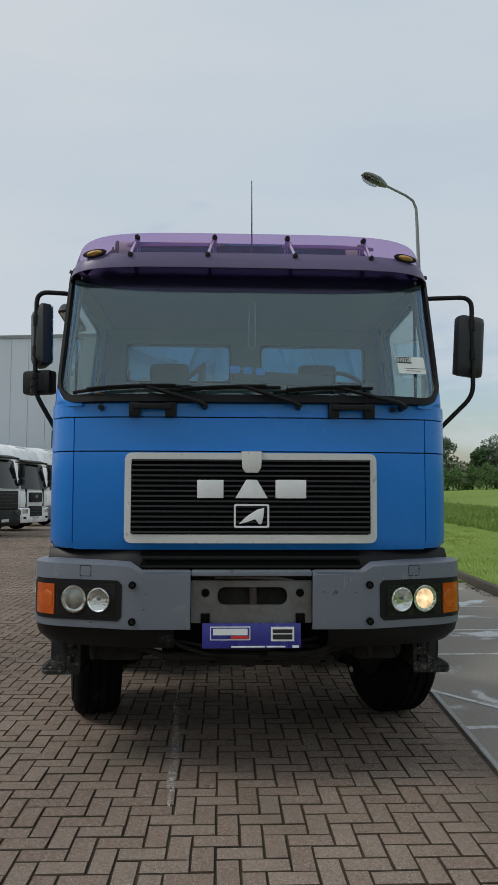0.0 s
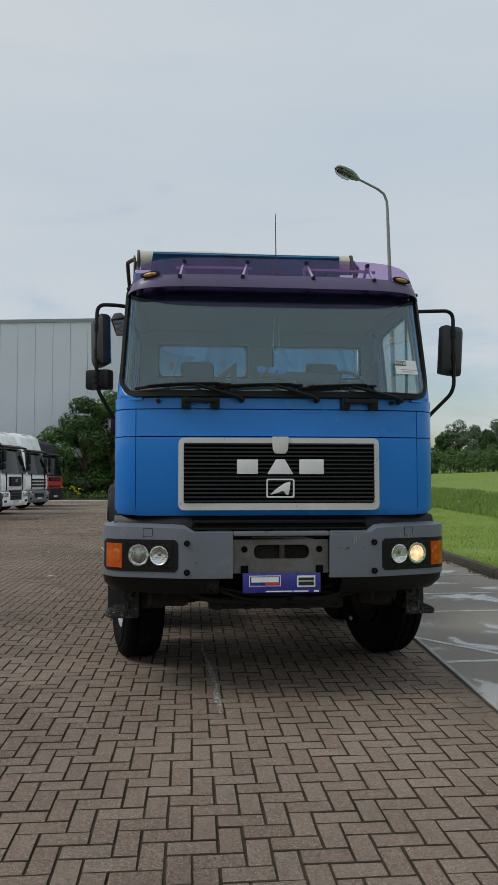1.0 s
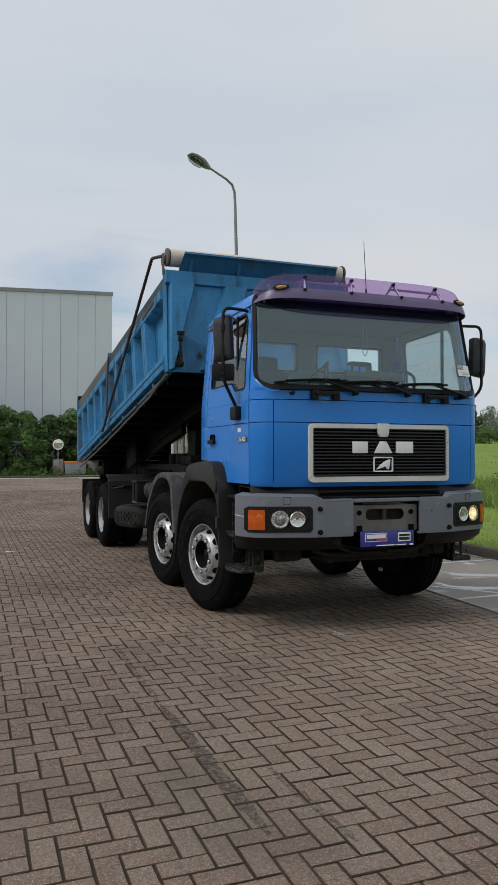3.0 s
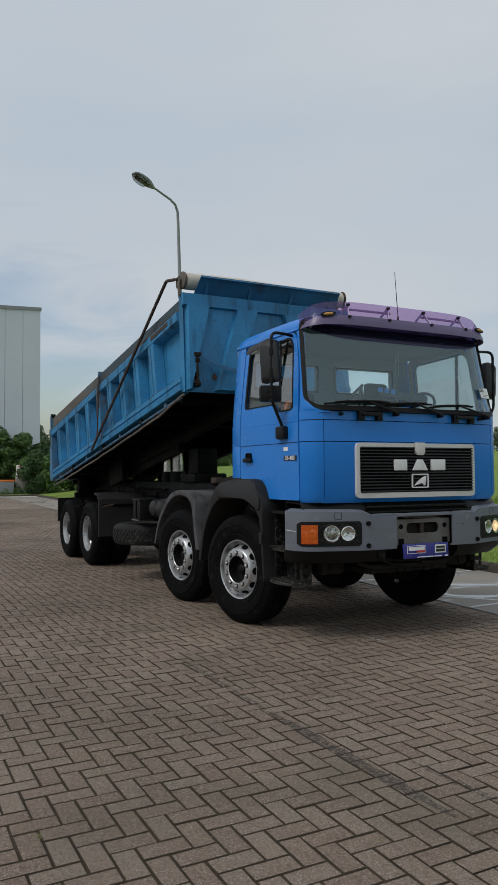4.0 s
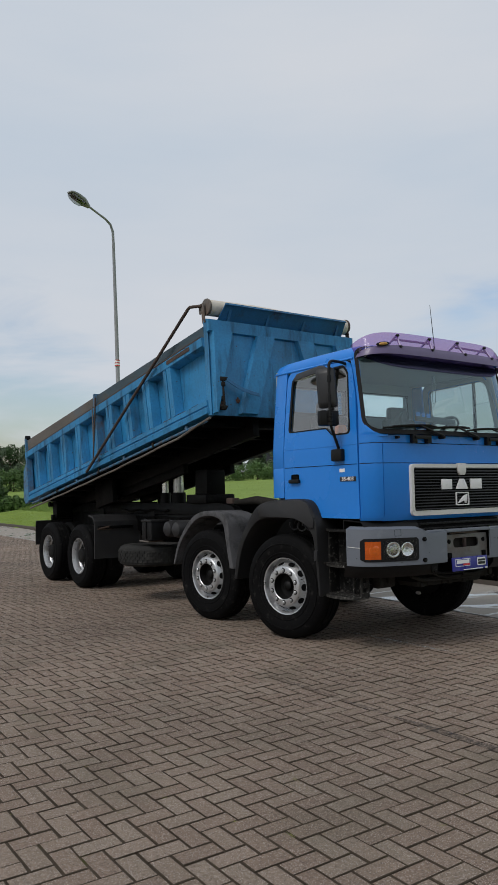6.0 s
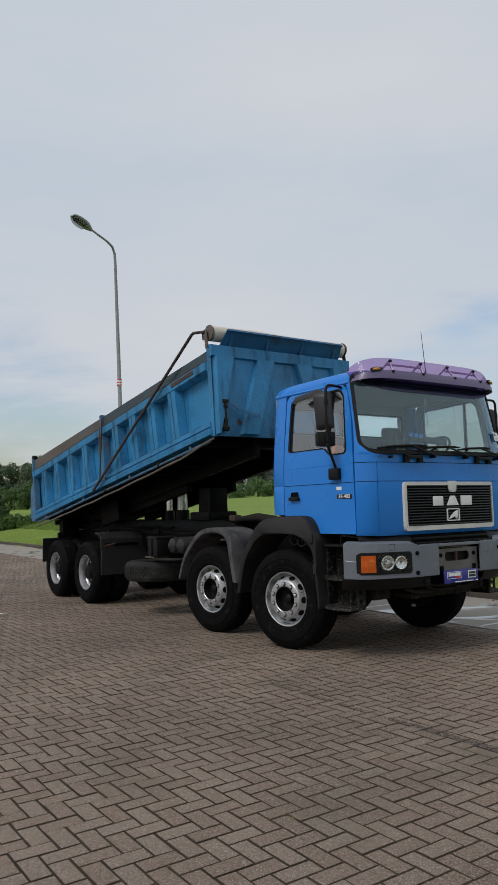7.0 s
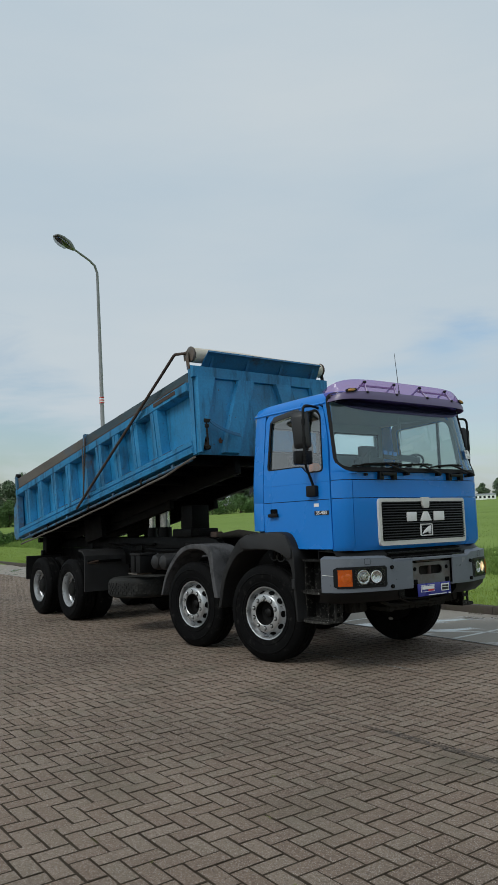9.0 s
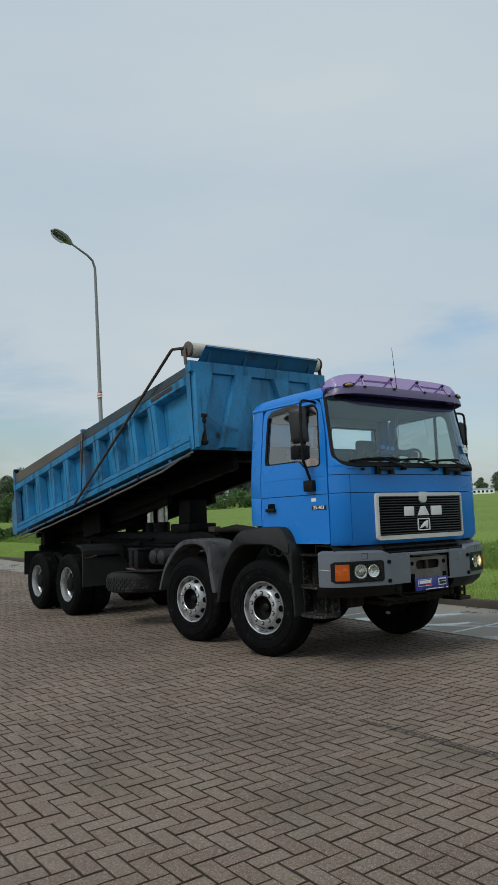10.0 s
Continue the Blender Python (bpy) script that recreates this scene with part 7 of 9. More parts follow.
def front_rib(x_top, x_bot, w_top, w_bot):
    bm = NB()
    rows = []
    for h, x, w in ((1.05, x_top, w_top), (0.02, x_bot, w_bot)):
        rows.append([TB @ Vector((x + q, L + 0.012 + 0.09 * h + d, h)) for q, d in ((-w / 2 - 0.03, 0), (-w / 2, 0.085), (w / 2, 0.085), (w / 2 + 0.03, 0))])
    grid(bm, rows)
    thick(bm, 0.008)
    part("front_rib", bm, M_BOX, fw)


front_rib(-1.0, -1.14, 0.28, 0.02)
front_rib(-0.33, -0.66, 0.27, 0.25)
front_rib(0.33, 0.66, 0.27, 0.25)
front_rib(1.0, 1.14, 0.28, 0.02)
bm = NB()
rows = [[TB @ Vector((x * k, a, h)) for x in (-1, -0.5, 0, 0.5, 1)] for k, a, h in ((1.04, L + 0.12, 1.205), (1.0, L + 0.31, 1.385))]
grid(bm, rows)
rows = [[TB @ Vector((x, a, h)) for x in (-1, -0.5, 0, 0.5, 1)] for a, h in ((L + 0.31, 1.385), (L + 0.33, 1.355))]
grid(bm, rows)
thick(bm, 0.012)
for x in (-0.9, -0.3, 0.3, 0.9):
    vs = [bm.verts.new(TB @ Vector((x + d, a, h))) for d in (-0.02, 0.02) for a, h in ((L + 0.14, 1.22), (L + 0.27, 1.335), (L + 0.15, 1.16))]
    for f in ((0, 1, 2), (5, 4, 3), (0, 3, 4, 1), (1, 4, 5, 2), (2, 5, 3, 0)):
        bm.faces.new([vs[i] for i in f])
part("front_lip", bm, M_LIPBLUE, fw, "blue forward lip above the front wall")
bm = NB()
pa, pb = TB @ Vector((-1.14, 6.95, 1.375)), TB @ Vector((1.14, 6.95, 1.375))
tube(bm, [pa, pa.lerp(pb, 0.3) + Vector((0, 0, 0.01)), pa.lerp(pb, 0.6), pb], [0.102, 0.106, 0.10, 0.104], 18)
part("tarpaulin_roll", bm, M_TARP, body, "rolled off-white tarpaulin")
bm = NB()
rod(bm, TB @ Vector((-1.05, L + 0.13, 0.46)), TB @ Vector((-1.05, L + 0.12, 0.06)), 0.014)
for h, w in ((0.44, 0.08), (0.37, 0.055), (0.20, 0.05), (0.08, 0.075)):
    body_box(bm, -1.05, L + 0.09 + 0.03 * (h > 0.3), h, w, 0.06, 0.055, 0.012)
rod(bm, TB @ Vector((-1.10, L + 0.10, 0.44)), TB @ Vector((-0.98, L + 0.14, 0.45)), 0.018)
rod(bm, TB @ Vector((-1.11, L + 0.10, 0.10)), TB @ Vector((-1.02, L + 0.13, 0.08)), 0.016)
catch = part("lever_catch", bm, M_CRUST, fw, "blackened rusty catch of the drop side")
bm = NB()
pts = [(-1.0, 0.15, 0.43), (-0.90, 0.165, 0.36), (-0.78, 0.175, 0.30), (-0.64, 0.185, 0.26), (-0.56, 0.19, 0.245)]
rows = [[TB @ Vector((x, L + d + e, h + k)) for e, k in ((0.0, -0.022), (0.010, -0.022), (0.010, 0.022), (0.0, 0.022))] for x, d, h in pts]
vs = grid(bm, rows, closed=True)
bm.faces.new(vs[0])
bm.faces.new(vs[-1])
part("lever", bm, M_LIPBLUE, catch, "blue flat lever with a dark tip")
rnd = random.Random(31)
for cx, ch, r in ((-1.07, 0.50, 0.075), (-1.04, 0.15, 0.05), (-0.80, 0.19, 0.035), (-1.10, 0.33, 0.035), (-1.0, 0.62, 0.03)):
    bm = NB()
    ring = [bm.verts.new(TB @ Vector((cx + r * k * math.cos(a), L + 0.036 + 0.09 * (ch + r * 1.4 * k * math.sin(a)), ch + r * 1.4 * k * math.sin(a)))) for a, k in ((2 * math.pi * q / 16, rnd.uniform(0.55, 1.1)) for q in range(16))]
    bm.faces.new(ring)
    thick(bm, 0.003)
    part("rust_patch", bm, M_PATINA, fw, "rust-stained paint")

# tailgate
bm = NB()
rows = [[TB @ Vector((x, -0.05, h)) for x in (-1.19, 0, 1.19)] for h in (0.0, 0.6, 1.2)]
grid(bm, rows)
thick(bm, 0.04)
tg = part("tailgate", bm, M_BOX, body)
for sd in (-1, 1):
    bm = NB()
    vs = []
    for d in (0.0, 0.06):
        vs += [TB @ Vector((sd * (1.16 + d), a, h)) for a, h in ((-0.06, 0.0), (-0.06, 0.82), (-0.26, 0.66), (-0.33, 0.12), (-0.24, 0.0))]
    put(bm, vs, [(0, 1, 2, 3, 4), (9, 8, 7, 6, 5), (0, 5, 6, 1), (1, 6, 7, 2), (2, 7, 8, 3), (3, 8, 9, 4), (4, 9, 5, 0)])
    part("tailgate_arm", bm, M_BOXDARK, tg, "worn tailgate hinge plate")
    bm = NB()
    lathe(bm, [(0.0, 0.04), (0.065, 0.04), (0.065, -0.04), (0.0, -0.04)], 14, Matrix.Translation(TB @ Vector((sd * 1.19, 0.0, 1.27))) @ Matrix.Rotation(radians(90), 4, "Y"), False)
    rod(bm, TB @ Vector((sd * 1.19, 0.02, 1.0)), TB @ Vector((sd * 1.19, 0.02, 1.28)), 0.035)
    part("tailgate_hook", bm, M_CHASSIS, tg, "black tailgate hook")

# hoist under the body
for (x, y), r, top, lab in (((-0.30, 5.22), 0.085, 2.0, "chrome hoist cylinder"), ((-0.34, 5.58), 0.055, 1.78, "chrome inner cylinder")):
    bm = NB()
    rod(bm, (x, y, 1.40), (x, y, 1.56), r + 0.03, r + 0.025, 20)
    cy = part("hoist_base", bm, M_CHASSIS, truck)
    bm = NB()
    rod(bm, (x, y, 1.55), (x, y, top), r, r, 24)
    part("hoist_cylinder", bm, M_CYL, cy, lab)
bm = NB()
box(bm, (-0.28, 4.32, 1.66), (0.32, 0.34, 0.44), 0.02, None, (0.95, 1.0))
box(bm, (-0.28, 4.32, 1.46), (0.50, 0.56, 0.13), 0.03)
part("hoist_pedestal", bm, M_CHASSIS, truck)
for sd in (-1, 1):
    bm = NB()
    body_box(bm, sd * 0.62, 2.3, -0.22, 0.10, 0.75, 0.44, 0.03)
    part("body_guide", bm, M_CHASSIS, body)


# scrapes on the bumper's top edge
for x, h, w in ((0.84, 0.045, 0.004), (0.86, 0.03, 0.003), (0.905, 0.05, 0.005), (0.93, 0.03, 0.004), (0.50, 0.06, 0.003), (0.515, 0.045, 0.004), (0.535, 0.03, 0.003), (0.72, 0.025, 0.003)):
    bm = NB()
    box(bm, (x, bump_y(x) - 0.0015, 1.105 - 0.3 * h), (w, 0.002, h), 0)
    part("scrape", bm, M_GALV, truck)

# front mudguard mouldings, hoses in the wheel arch, clutter on the frame, marker wire on the bumper
for sd in (-1, 1):
    bm = NB()
    prev = None
    pts = [(0.80, 1.27), (0.885, 1.40), (1.01, 1.440), (1.55, 1.420), (1.74, 1.375)]
    tube(bm, [(sd * 1.247, a, b) for a, b in pts], 0.008, 6, 3)
    part("mudguard_bead", bm, M_FENDER, truck)
    bm = NB()
    box(bm, (sd * 0.80, 1.30, 1.20), (0.02, 0.80, 0.24), 0.005)
    part("arch_liner", bm, M_CHASSIS, truck)
    for k in range(4):
        bm = NB()
        c = Vector((sd * 0.90, 1.10 + 0.13 * k, 1.165 + 0.012 * (k % 2)))
        ring = []
        for j in range(15):
            a = j * 0.48
            ring.append(c + Vector((sd * 0.012 * j / 5, 0.055 * math.cos(a) + 0.004 * j, 0.055 * math.sin(a))))
        tube(bm, ring, 0.008, 6)
        part("hose", bm, M_FENDERGREY if k % 2 else M_GREYSTEEL, truck, "coiled hose in the wheel arch")
    bm = NB()
    tube(bm, [(sd * 0.62, 1.95, 1.30), (sd * 0.60, 2.30, 1.40), (sd * 0.56, 2.75, 1.44), (sd * 0.55, 3.25, 1.41)], [0.03, 0.055, 0.055, 0.03], 12)
    part("exhaust_pipe", bm, M_CRUST, truck, "grimy dark pipe on the frame")
    bm = NB()
    box(bm, (sd * 0.46, 3.45, 1.43), (0.12, 0.16, 0.08), 0.02)
    part("frame_bracket", bm, M_RUST, truck)
    for k, (y0, y1, z) in enumerate(((3.2, 6.2, 1.18), (3.4, 6.0, 1.12), (5.2, 6.9, 1.28))):
        bm = NB()
        tube(bm, [(sd * 0.50, y0 + (y1 - y0) * j / 10, z + 0.018 * math.sin(j * 1.9 + k)) for j in range(11)], 0.010 + 0.003 * k, 6)
        part("air_line", bm, M_FENDERGREY if k == 1 else M_CHASSIS, truck)
    bm = NB()
    box(bm, (sd * 1.05, 6.342, 1.00), (0.24, 0.02, 0.035), 0.006)
    rod(bm, (sd * 1.16, 6.33, 1.0), (sd * 0.98, 6.33, 1.03), 0.016)
    part("flap_bracket", bm, M_RUST, truck)
bm = NB()
rod(bm, (-1.246, 0.32, 1.008), (-1.215, 0.185, 1.0), 0.0035, 0.003, 6)
part("marker_wire", bm, M_LINE, truck, "thin pale wire at the indicator")
# ---- surroundings ----
# street lamp behind the kerb
lamp = thing("street_lamp", (8.34, 25.8, land(8.34, 25.8)), "tall galvanised street lamp leaning slightly, on the verge", "street lamp")
bm = NB()
base_z = land(8.34, 25.8)
tube(bm, [(8.34, 25.8, base_z - 0.2), (8.26, 25.8, 4.0), (8.26, 25.8, 4.05), (8.14, 25.8, 9.0), (8.03, 25.8, 13.0), (8.00, 25.79, 13.55), (7.86, 25.74, 13.86), (7.55, 25.62, 14.02), (6.55, 25.24, 14.30)],
     [0.13, 0.125, 0.10, 0.085, 0.065, 0.06, 0.055, 0.05, 0.045], 14)
part("pole", bm, M_GALV, lamp)
bm = NB()
hm = Matrix.Translation((6.12, 25.08, 14.40)) @ Matrix.Rotation(radians(20.5), 4, "Z") @ Matrix.Rotation(radians(15), 4, "Y")
def lamp_shell(bm, rows, n=20):
    """Rounded shell along the head: (position, half-width, top, bottom)."""
    g = []
    for u, w, top, low in rows:
        mid, half = (top + low) / 2, (top - low) / 2
        g.append([hm @ Vector((u, math.copysign(abs(math.cos(a)) ** 0.6, math.cos(a)) * w, mid + math.copysign(abs(math.sin(a)) ** 0.6, math.sin(a)) * half)) for a in (2 * math.pi * k / n for k in range(n))])
    vs = grid(bm, g, closed=True)
    bm.faces.new(vs[0])
    bm.faces.new(vs[-1])


lamp_shell(bm, [(0.58, 0.07, 0.07, -0.05), (0.46, 0.12, 0.11, -0.07), (0.30, 0.19, 0.15, -0.09), (0.10, 0.24, 0.17, -0.03), (-0.25, 0.25, 0.15, -0.01), (-0.50, 0.21, 0.11, 0.0), (-0.60, 0.14, 0.07, 0.01)])
part("lamp_housing", bm, M_GALV, lamp, "grey rounded lamp housing")
bm = NB()
lamp_shell(bm, [(0.24, 0.16, -0.02, -0.10), (0.16, 0.21, 0.0, -0.18), (-0.10, 0.235, 0.01, -0.21), (-0.38, 0.22, 0.01, -0.17), (-0.54, 0.16, 0.01, -0.09)])
ob = part("lamp_bowl", bm, M_LAMPCLEAR, lamp, "clear smoky lamp bowl")
ob.visible_shadow = False
bm = NB()
lamp_shell(bm, [(0.20, 0.12, 0.0, -0.05), (0.0, 0.18, 0.0, -0.075), (-0.36, 0.17, 0.0, -0.06), (-0.46, 0.12, 0.0, -0.03)])
part("reflector", bm, M_LAMPGLASS, lamp, "dark gear tray")
bm = NB()
rod(bm, hm @ Vector((0.05, 0, -0.10)), hm @ Vector((-0.22, 0, -0.10)), 0.045, 0.04)
part("bulb", bm, M_GALV, lamp)
bm = NB()
rod(bm, (8.17, 25.8, 7.35), (8.163, 25.8, 7.62), 0.112, 0.112, 16)
part("reflective_band", bm, M_PAPER, lamp)
for z in (7.36, 7.48, 7.60):
    bm = NB()
    rod(bm, (8.17, 25.8, z), (8.168, 25.8, z + 0.045), 0.116, 0.116, 16)
    part("red_band", bm, M_RED, lamp)

# long grey industrial hall
hall = thing("industrial_hall", (-20, 57, 0), "long grey metal-clad industrial hall behind the shrubs", "building")


def hall_top(x):
    return 15.05 + 0.034 * x


bm = NB()
prism(bm, [(-62.0, 0.0), (8.2, 0.0), (8.2, hall_top(8.2) - 0.1), (-62.0, hall_top(-62) - 0.1)], "y", 57.1, 110)
part("hall_body", bm, M_SEAM, hall)
PITCH = 1.42
for i in range(49):
    x1 = 8.3 - i * PITCH
    x0 = x1 - PITCH
    bm = NB()
    prism(bm, [(x0 + 0.012, 0.02), (x1 - 0.012, 0.02), (x1 - 0.012, hall_top(x1) - 0.05), (x0 + 0.012, hall_top(x0) - 0.05)], "y", 57.0, 57.09)
    part("cladding_panel", bm, M_CLADDING, hall, smooth=0)
for i in range(10):
    bm = NB()
    prism(bm, [(57.1 + i * 1.42, 0.02), (58.5 + i * 1.42, 0.02), (58.5 + i * 1.42, hall_top(8.3) - 0.05), (57.1 + i * 1.42, hall_top(8.3) - 0.05)], "x", 8.2, 8.29)
    part("cladding_panel", bm, M_CLADDING, hall, smooth=0)
bm = NB()
vs = [(x, y, z) for y in (56.93, 57.3) for x, z in ((8.36, hall_top(8.36) - 0.06), (8.36, hall_top(8.36) + 0.22), (-62, hall_top(-62) + 0.22), (-62, hall_top(-62) - 0.06))]
put(bm, vs, [(0, 1, 2, 3), (7, 6, 5, 4), (0, 4, 5, 1), (1, 5, 6, 2), (2, 6, 7, 3), (3, 7, 4, 0)])
part("roof_edge", bm, M_GALV, hall)


# leaves and shrubs
def leaf_cloud(name, blobs, n, size, material, parent, label="", seed=1, kind=""):
    """Many small bent leaf sprays over and inside a set of blobs (x, y, z, rx, ry, rz)."""
    r = np.random.default_rng(seed)
    w = np.array([b[3] * b[5] + b[4] * b[5] + b[3] * b[4] for b in blobs])
    idx = r.choice(len(blobs), n, p=w / w.sum())
    b = np.array(blobs)[idx]
    d = r.normal(size=(n, 3))
    d /= np.linalg.norm(d, axis=1)[:, None]
    rad = r.uniform(0.62, 1.06, n) ** 0.6
    c = b[:, :3] + d * b[:, 3:6] * rad[:, None]
    nrm = d + r.normal(size=(n, 3)) * 0.55 + (0, 0, 0.35)
    nrm /= np.linalg.norm(nrm, axis=1)[:, None]
    ref = r.normal(size=(n, 3))
    u = np.cross(nrm, ref)
    u /= np.linalg.norm(u, axis=1)[:, None]
    v = np.cross(nrm, u)
    s = r.uniform(0.5, 1.3, n)[:, None] * size
    k = c.copy()
    verts = np.stack([k - u * s, k - v * s * 0.42 + nrm * s * 0.14, k + u * s * 1.1, k + v * s * 0.42 + nrm * s * 0.14], 1).reshape(-1, 3)
    o = np.array(root_of(parent).matrix_basis.translation)
    me = bpy.data.meshes.new(name)
    nv = len(verts)
    me.vertices.add(nv)
    me.vertices.foreach_set("co", (verts - o).astype(np.float32).ravel())
    me.loops.add(nv)
    me.loops.foreach_set("vertex_index", np.arange(nv, dtype=np.int32))
    me.polygons.add(n)
    me.polygons.foreach_set("loop_start", np.arange(0, nv, 4, dtype=np.int32))
    me.update(calc_edges=True)
    me.materials.append(material)
    ob = new(name, me)
    ob.parent = parent
    return tagged(ob, label, kind=kind)


def crown_blobs(rnd, c, r, h, n):
    """Sub-crowns scattered in an egg of radius r and height h standing on c."""
    out = []
    for i in range(n):
        a, t = rnd.uniform(0, 2 * math.pi), rnd.uniform(0.08, 0.97)
        k = math.sin(math.pi * min(1, 0.12 + 0.9 * t)) ** 0.7
        q = r * k * rnd.uniform(0.35, 0.9)
        s = r * rnd.uniform(0.24, 0.42)
        out.append((c[0] + q * math.cos(a), c[1] + q * math.sin(a), c[2] + h * t * 0.95, s, s, s * rnd.uniform(0.7, 1.0)))
    return out


def make_tree(at, r, h, trunk, n, size, material, label, category, seed, group="", name="tree"):
    rnd = random.Random(seed)
    z = land(at[0], at[1])
    t = thing(name, (at[0], at[1], z), label, category, group)
    bm = NB()
    hh = trunk + (h - trunk) * 0.55
    tube(bm, [(at[0], at[1], z - 0.3), (at[0] + 0.05 * r, at[1], z + hh * 0.5), (at[0] - 0.04 * r, at[1], z + hh)], [0.035 * h, 0.026 * h, 0.01 * h], 8)
    for k in range(5):
        a = rnd.uniform(0, 6.28)
        s = z + trunk * 0.7 + (hh - trunk * 0.7) * k / 5
        tube(bm, [(at[0], at[1], s), (at[0] + 0.35 * r * math.cos(a), at[1] + 0.35 * r * math.sin(a), s + 0.12 * h), (at[0] + 0.7 * r * math.cos(a), at[1] + 0.7 * r * math.sin(a), s + 0.2 * h)], [0.013 * h, 0.009 * h, 0.004 * h], 6)
    part("trunk", bm, M_BARK, t)
    leaf_cloud("crown", crown_blobs(rnd, (at[0], at[1], z + trunk), r, h - trunk, 34), n, size, material, t, seed=seed)
    return t


# shrubs in front of the hall
shrubs = [(-16.5, 4.0, 2.2), (-13.6, 4.6, 2.1), (-11.0, 5.6, 2.0), (-8.6, 8.3, 2.5), (-6.4, 9.0, 2.4), (-4.3, 8.2, 2.2), (-2.4, 6.4, 1.9), (-0.6, 5.3, 1.7), (1.2, 4.8, 1.7), (3.0, 4.6, 1.7), (4.9, 4.9, 1.6), (6.6, 4.5, 1.5), (8.1, 3.7, 1.3), (-19.5, 5.0, 2.6)]
corner_hedge = [(7.3, 52.6, 3.3, 1.4), (8.5, 51.6, 3.0, 1.35), (9.5, 51.3, 2.8, 1.25), (10.2, 51.8, 2.2, 1.1)]
for i, (x, h, r) in enumerate(shrubs):
    make_tree((x, (54.6 if x < 2.5 else 55.7) + 0.4 * math.sin(i * 2.1), 0), r, h, 0.15, 6500 if h < 7 else 14000, 0.13, M_LEAF if i % 3 else M_LEAFDARK, "dense green leafy shrub in front of the hall" if h < 7 else "tall green leafy shrub in front of the hall", "shrub", 100 + i, "shrubs along the hall", "shrub")
for i, (x, y, h, r) in enumerate(corner_hedge):
    make_tree((x, y), r, h, 0.1, 5200, 0.11, M_LEAF if i % 2 else M_LEAFDARK, "bushy green shrub at the corner of the yard", "shrub", 160 + i, "shrubs along the hall", "shrub")
reeds = thing("reed_clump", (11.2, 50.2, land(11.2, 50.2)), "tall leafy reeds at the edge of the field", "weeds", kind="stuff")
rnd = random.Random(19)
tufts = []
for _ in range(46):
    x, y = rnd.uniform(9.6, 12.6), rnd.uniform(49.4, 51.2)
    h = rnd.uniform(0.35, 0.62) * (1.0 - 0.12 * max(0.0, x - 10.6))
    tufts.append((x, y, land(x, y) + h * 0.9, 0.24, 0.24, h))
leaf_cloud("reed_leaves", tufts, 8000, 0.11, M_LEAF, reeds, seed=90, kind="stuff")
bed = thing("undergrowth", (-6, 52.6, 0.1), "weeds and grasses along the back kerb", "weeds", kind="stuff")
rnd = random.Random(5)
leaf_cloud("weeds", [(rnd.uniform(-20, 7), 52.75 + rnd.uniform(0, 0.6), 0.25, 0.5, 0.4, rnd.uniform(0.25, 0.6)) for _ in range(80)], 9000, 0.12, M_LEAF, bed, seed=77, kind="stuff")
leaf_cloud("blossoms", [(x, 52.6, rnd.uniform(0.5, 1.1), 0.28, 0.2, 0.25) for x in (-10.4, -10.1, -9.2, -8.7, -3.9, -3.6, -1.5, -1.2, -4.6)], 160, 0.10, M_YELLOW, bed, "yellow blossoms", seed=78, kind="stuff")

# bank of trees and hedges round the far field
def far_at(az, dist):
    a = radians(az)
    return (-3 + dist * math.sin(a), -5 + dist * math.cos(a))


rnd = random.Random(11)
k = 0
for az in (11.0, 12.3, 13.5, 14.6, 15.9, 17.0, 18.2, 20.4, 21.5, 22.6, 23.6, 34.6, 36.2, 37.6):
    x, y = far_at(az, 158 + rnd.uniform(-6, 10))
    h = rnd.uniform(8.2, 11.2) if az < 30 else rnd.uniform(7, 9)
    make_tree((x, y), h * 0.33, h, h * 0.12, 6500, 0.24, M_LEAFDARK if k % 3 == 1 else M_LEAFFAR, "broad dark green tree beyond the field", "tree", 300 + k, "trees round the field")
    k += 1
for az, h in ((24.4, 10.4), (25.3, 11.0), (26.2, 10.8), (27.0, 10.0), (28.7, 6.6), (29.5, 6.2)):
    x, y = far_at(az, 160 + rnd.uniform(-4, 4))
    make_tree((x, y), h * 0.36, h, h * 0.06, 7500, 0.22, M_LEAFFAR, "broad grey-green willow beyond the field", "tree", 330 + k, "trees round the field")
    k += 1
for az0, az1, step, dist, hh in ((10, 24.5, 1.0, 146, 4.6), (24.5, 42, 1.1, 150, 3.3)):
    az = az0
    while az < az1:
        x, y = far_at(az, dist + rnd.uniform(-2, 2))
        make_tree((x, y), 2.6, hh * rnd.uniform(0.8, 1.15), 0.2, 1900, 0.20, M_HEDGE, "low green hedge bush along the field", "hedge", 400 + k, "hedge round the field", "hedge_bush")
        k += 1
        az += step
for az in (27, 29.5, 31, 32.6, 39, 41, 43.5, 46, 48.5, 50.6, 52, 53.2, 54.6, 56, 58, 61):
    x, y = far_at(az, 310 + rnd.uniform(-15, 15))
    h = rnd.uniform(10, 14) * (0.62 if az > 46 else 1.0)
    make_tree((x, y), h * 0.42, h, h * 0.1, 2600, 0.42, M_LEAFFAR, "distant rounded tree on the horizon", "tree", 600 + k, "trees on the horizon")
    k += 1
fx, fy = far_at(53.3, 285)
fz = land(fx, fy)
farm = thing("farm_building", (fx, fy, fz), "low white building far across the field", "building")
fm = Matrix.Translation((fx, fy, fz)) @ Matrix.Rotation(radians(-53), 4, "Z")
bm = NB()
box(bm, (0, 0, 0.9), (8, 5, 2.0), 0.05, fm)
part("wall", bm, M_TWHITE, farm)
bm = NB()
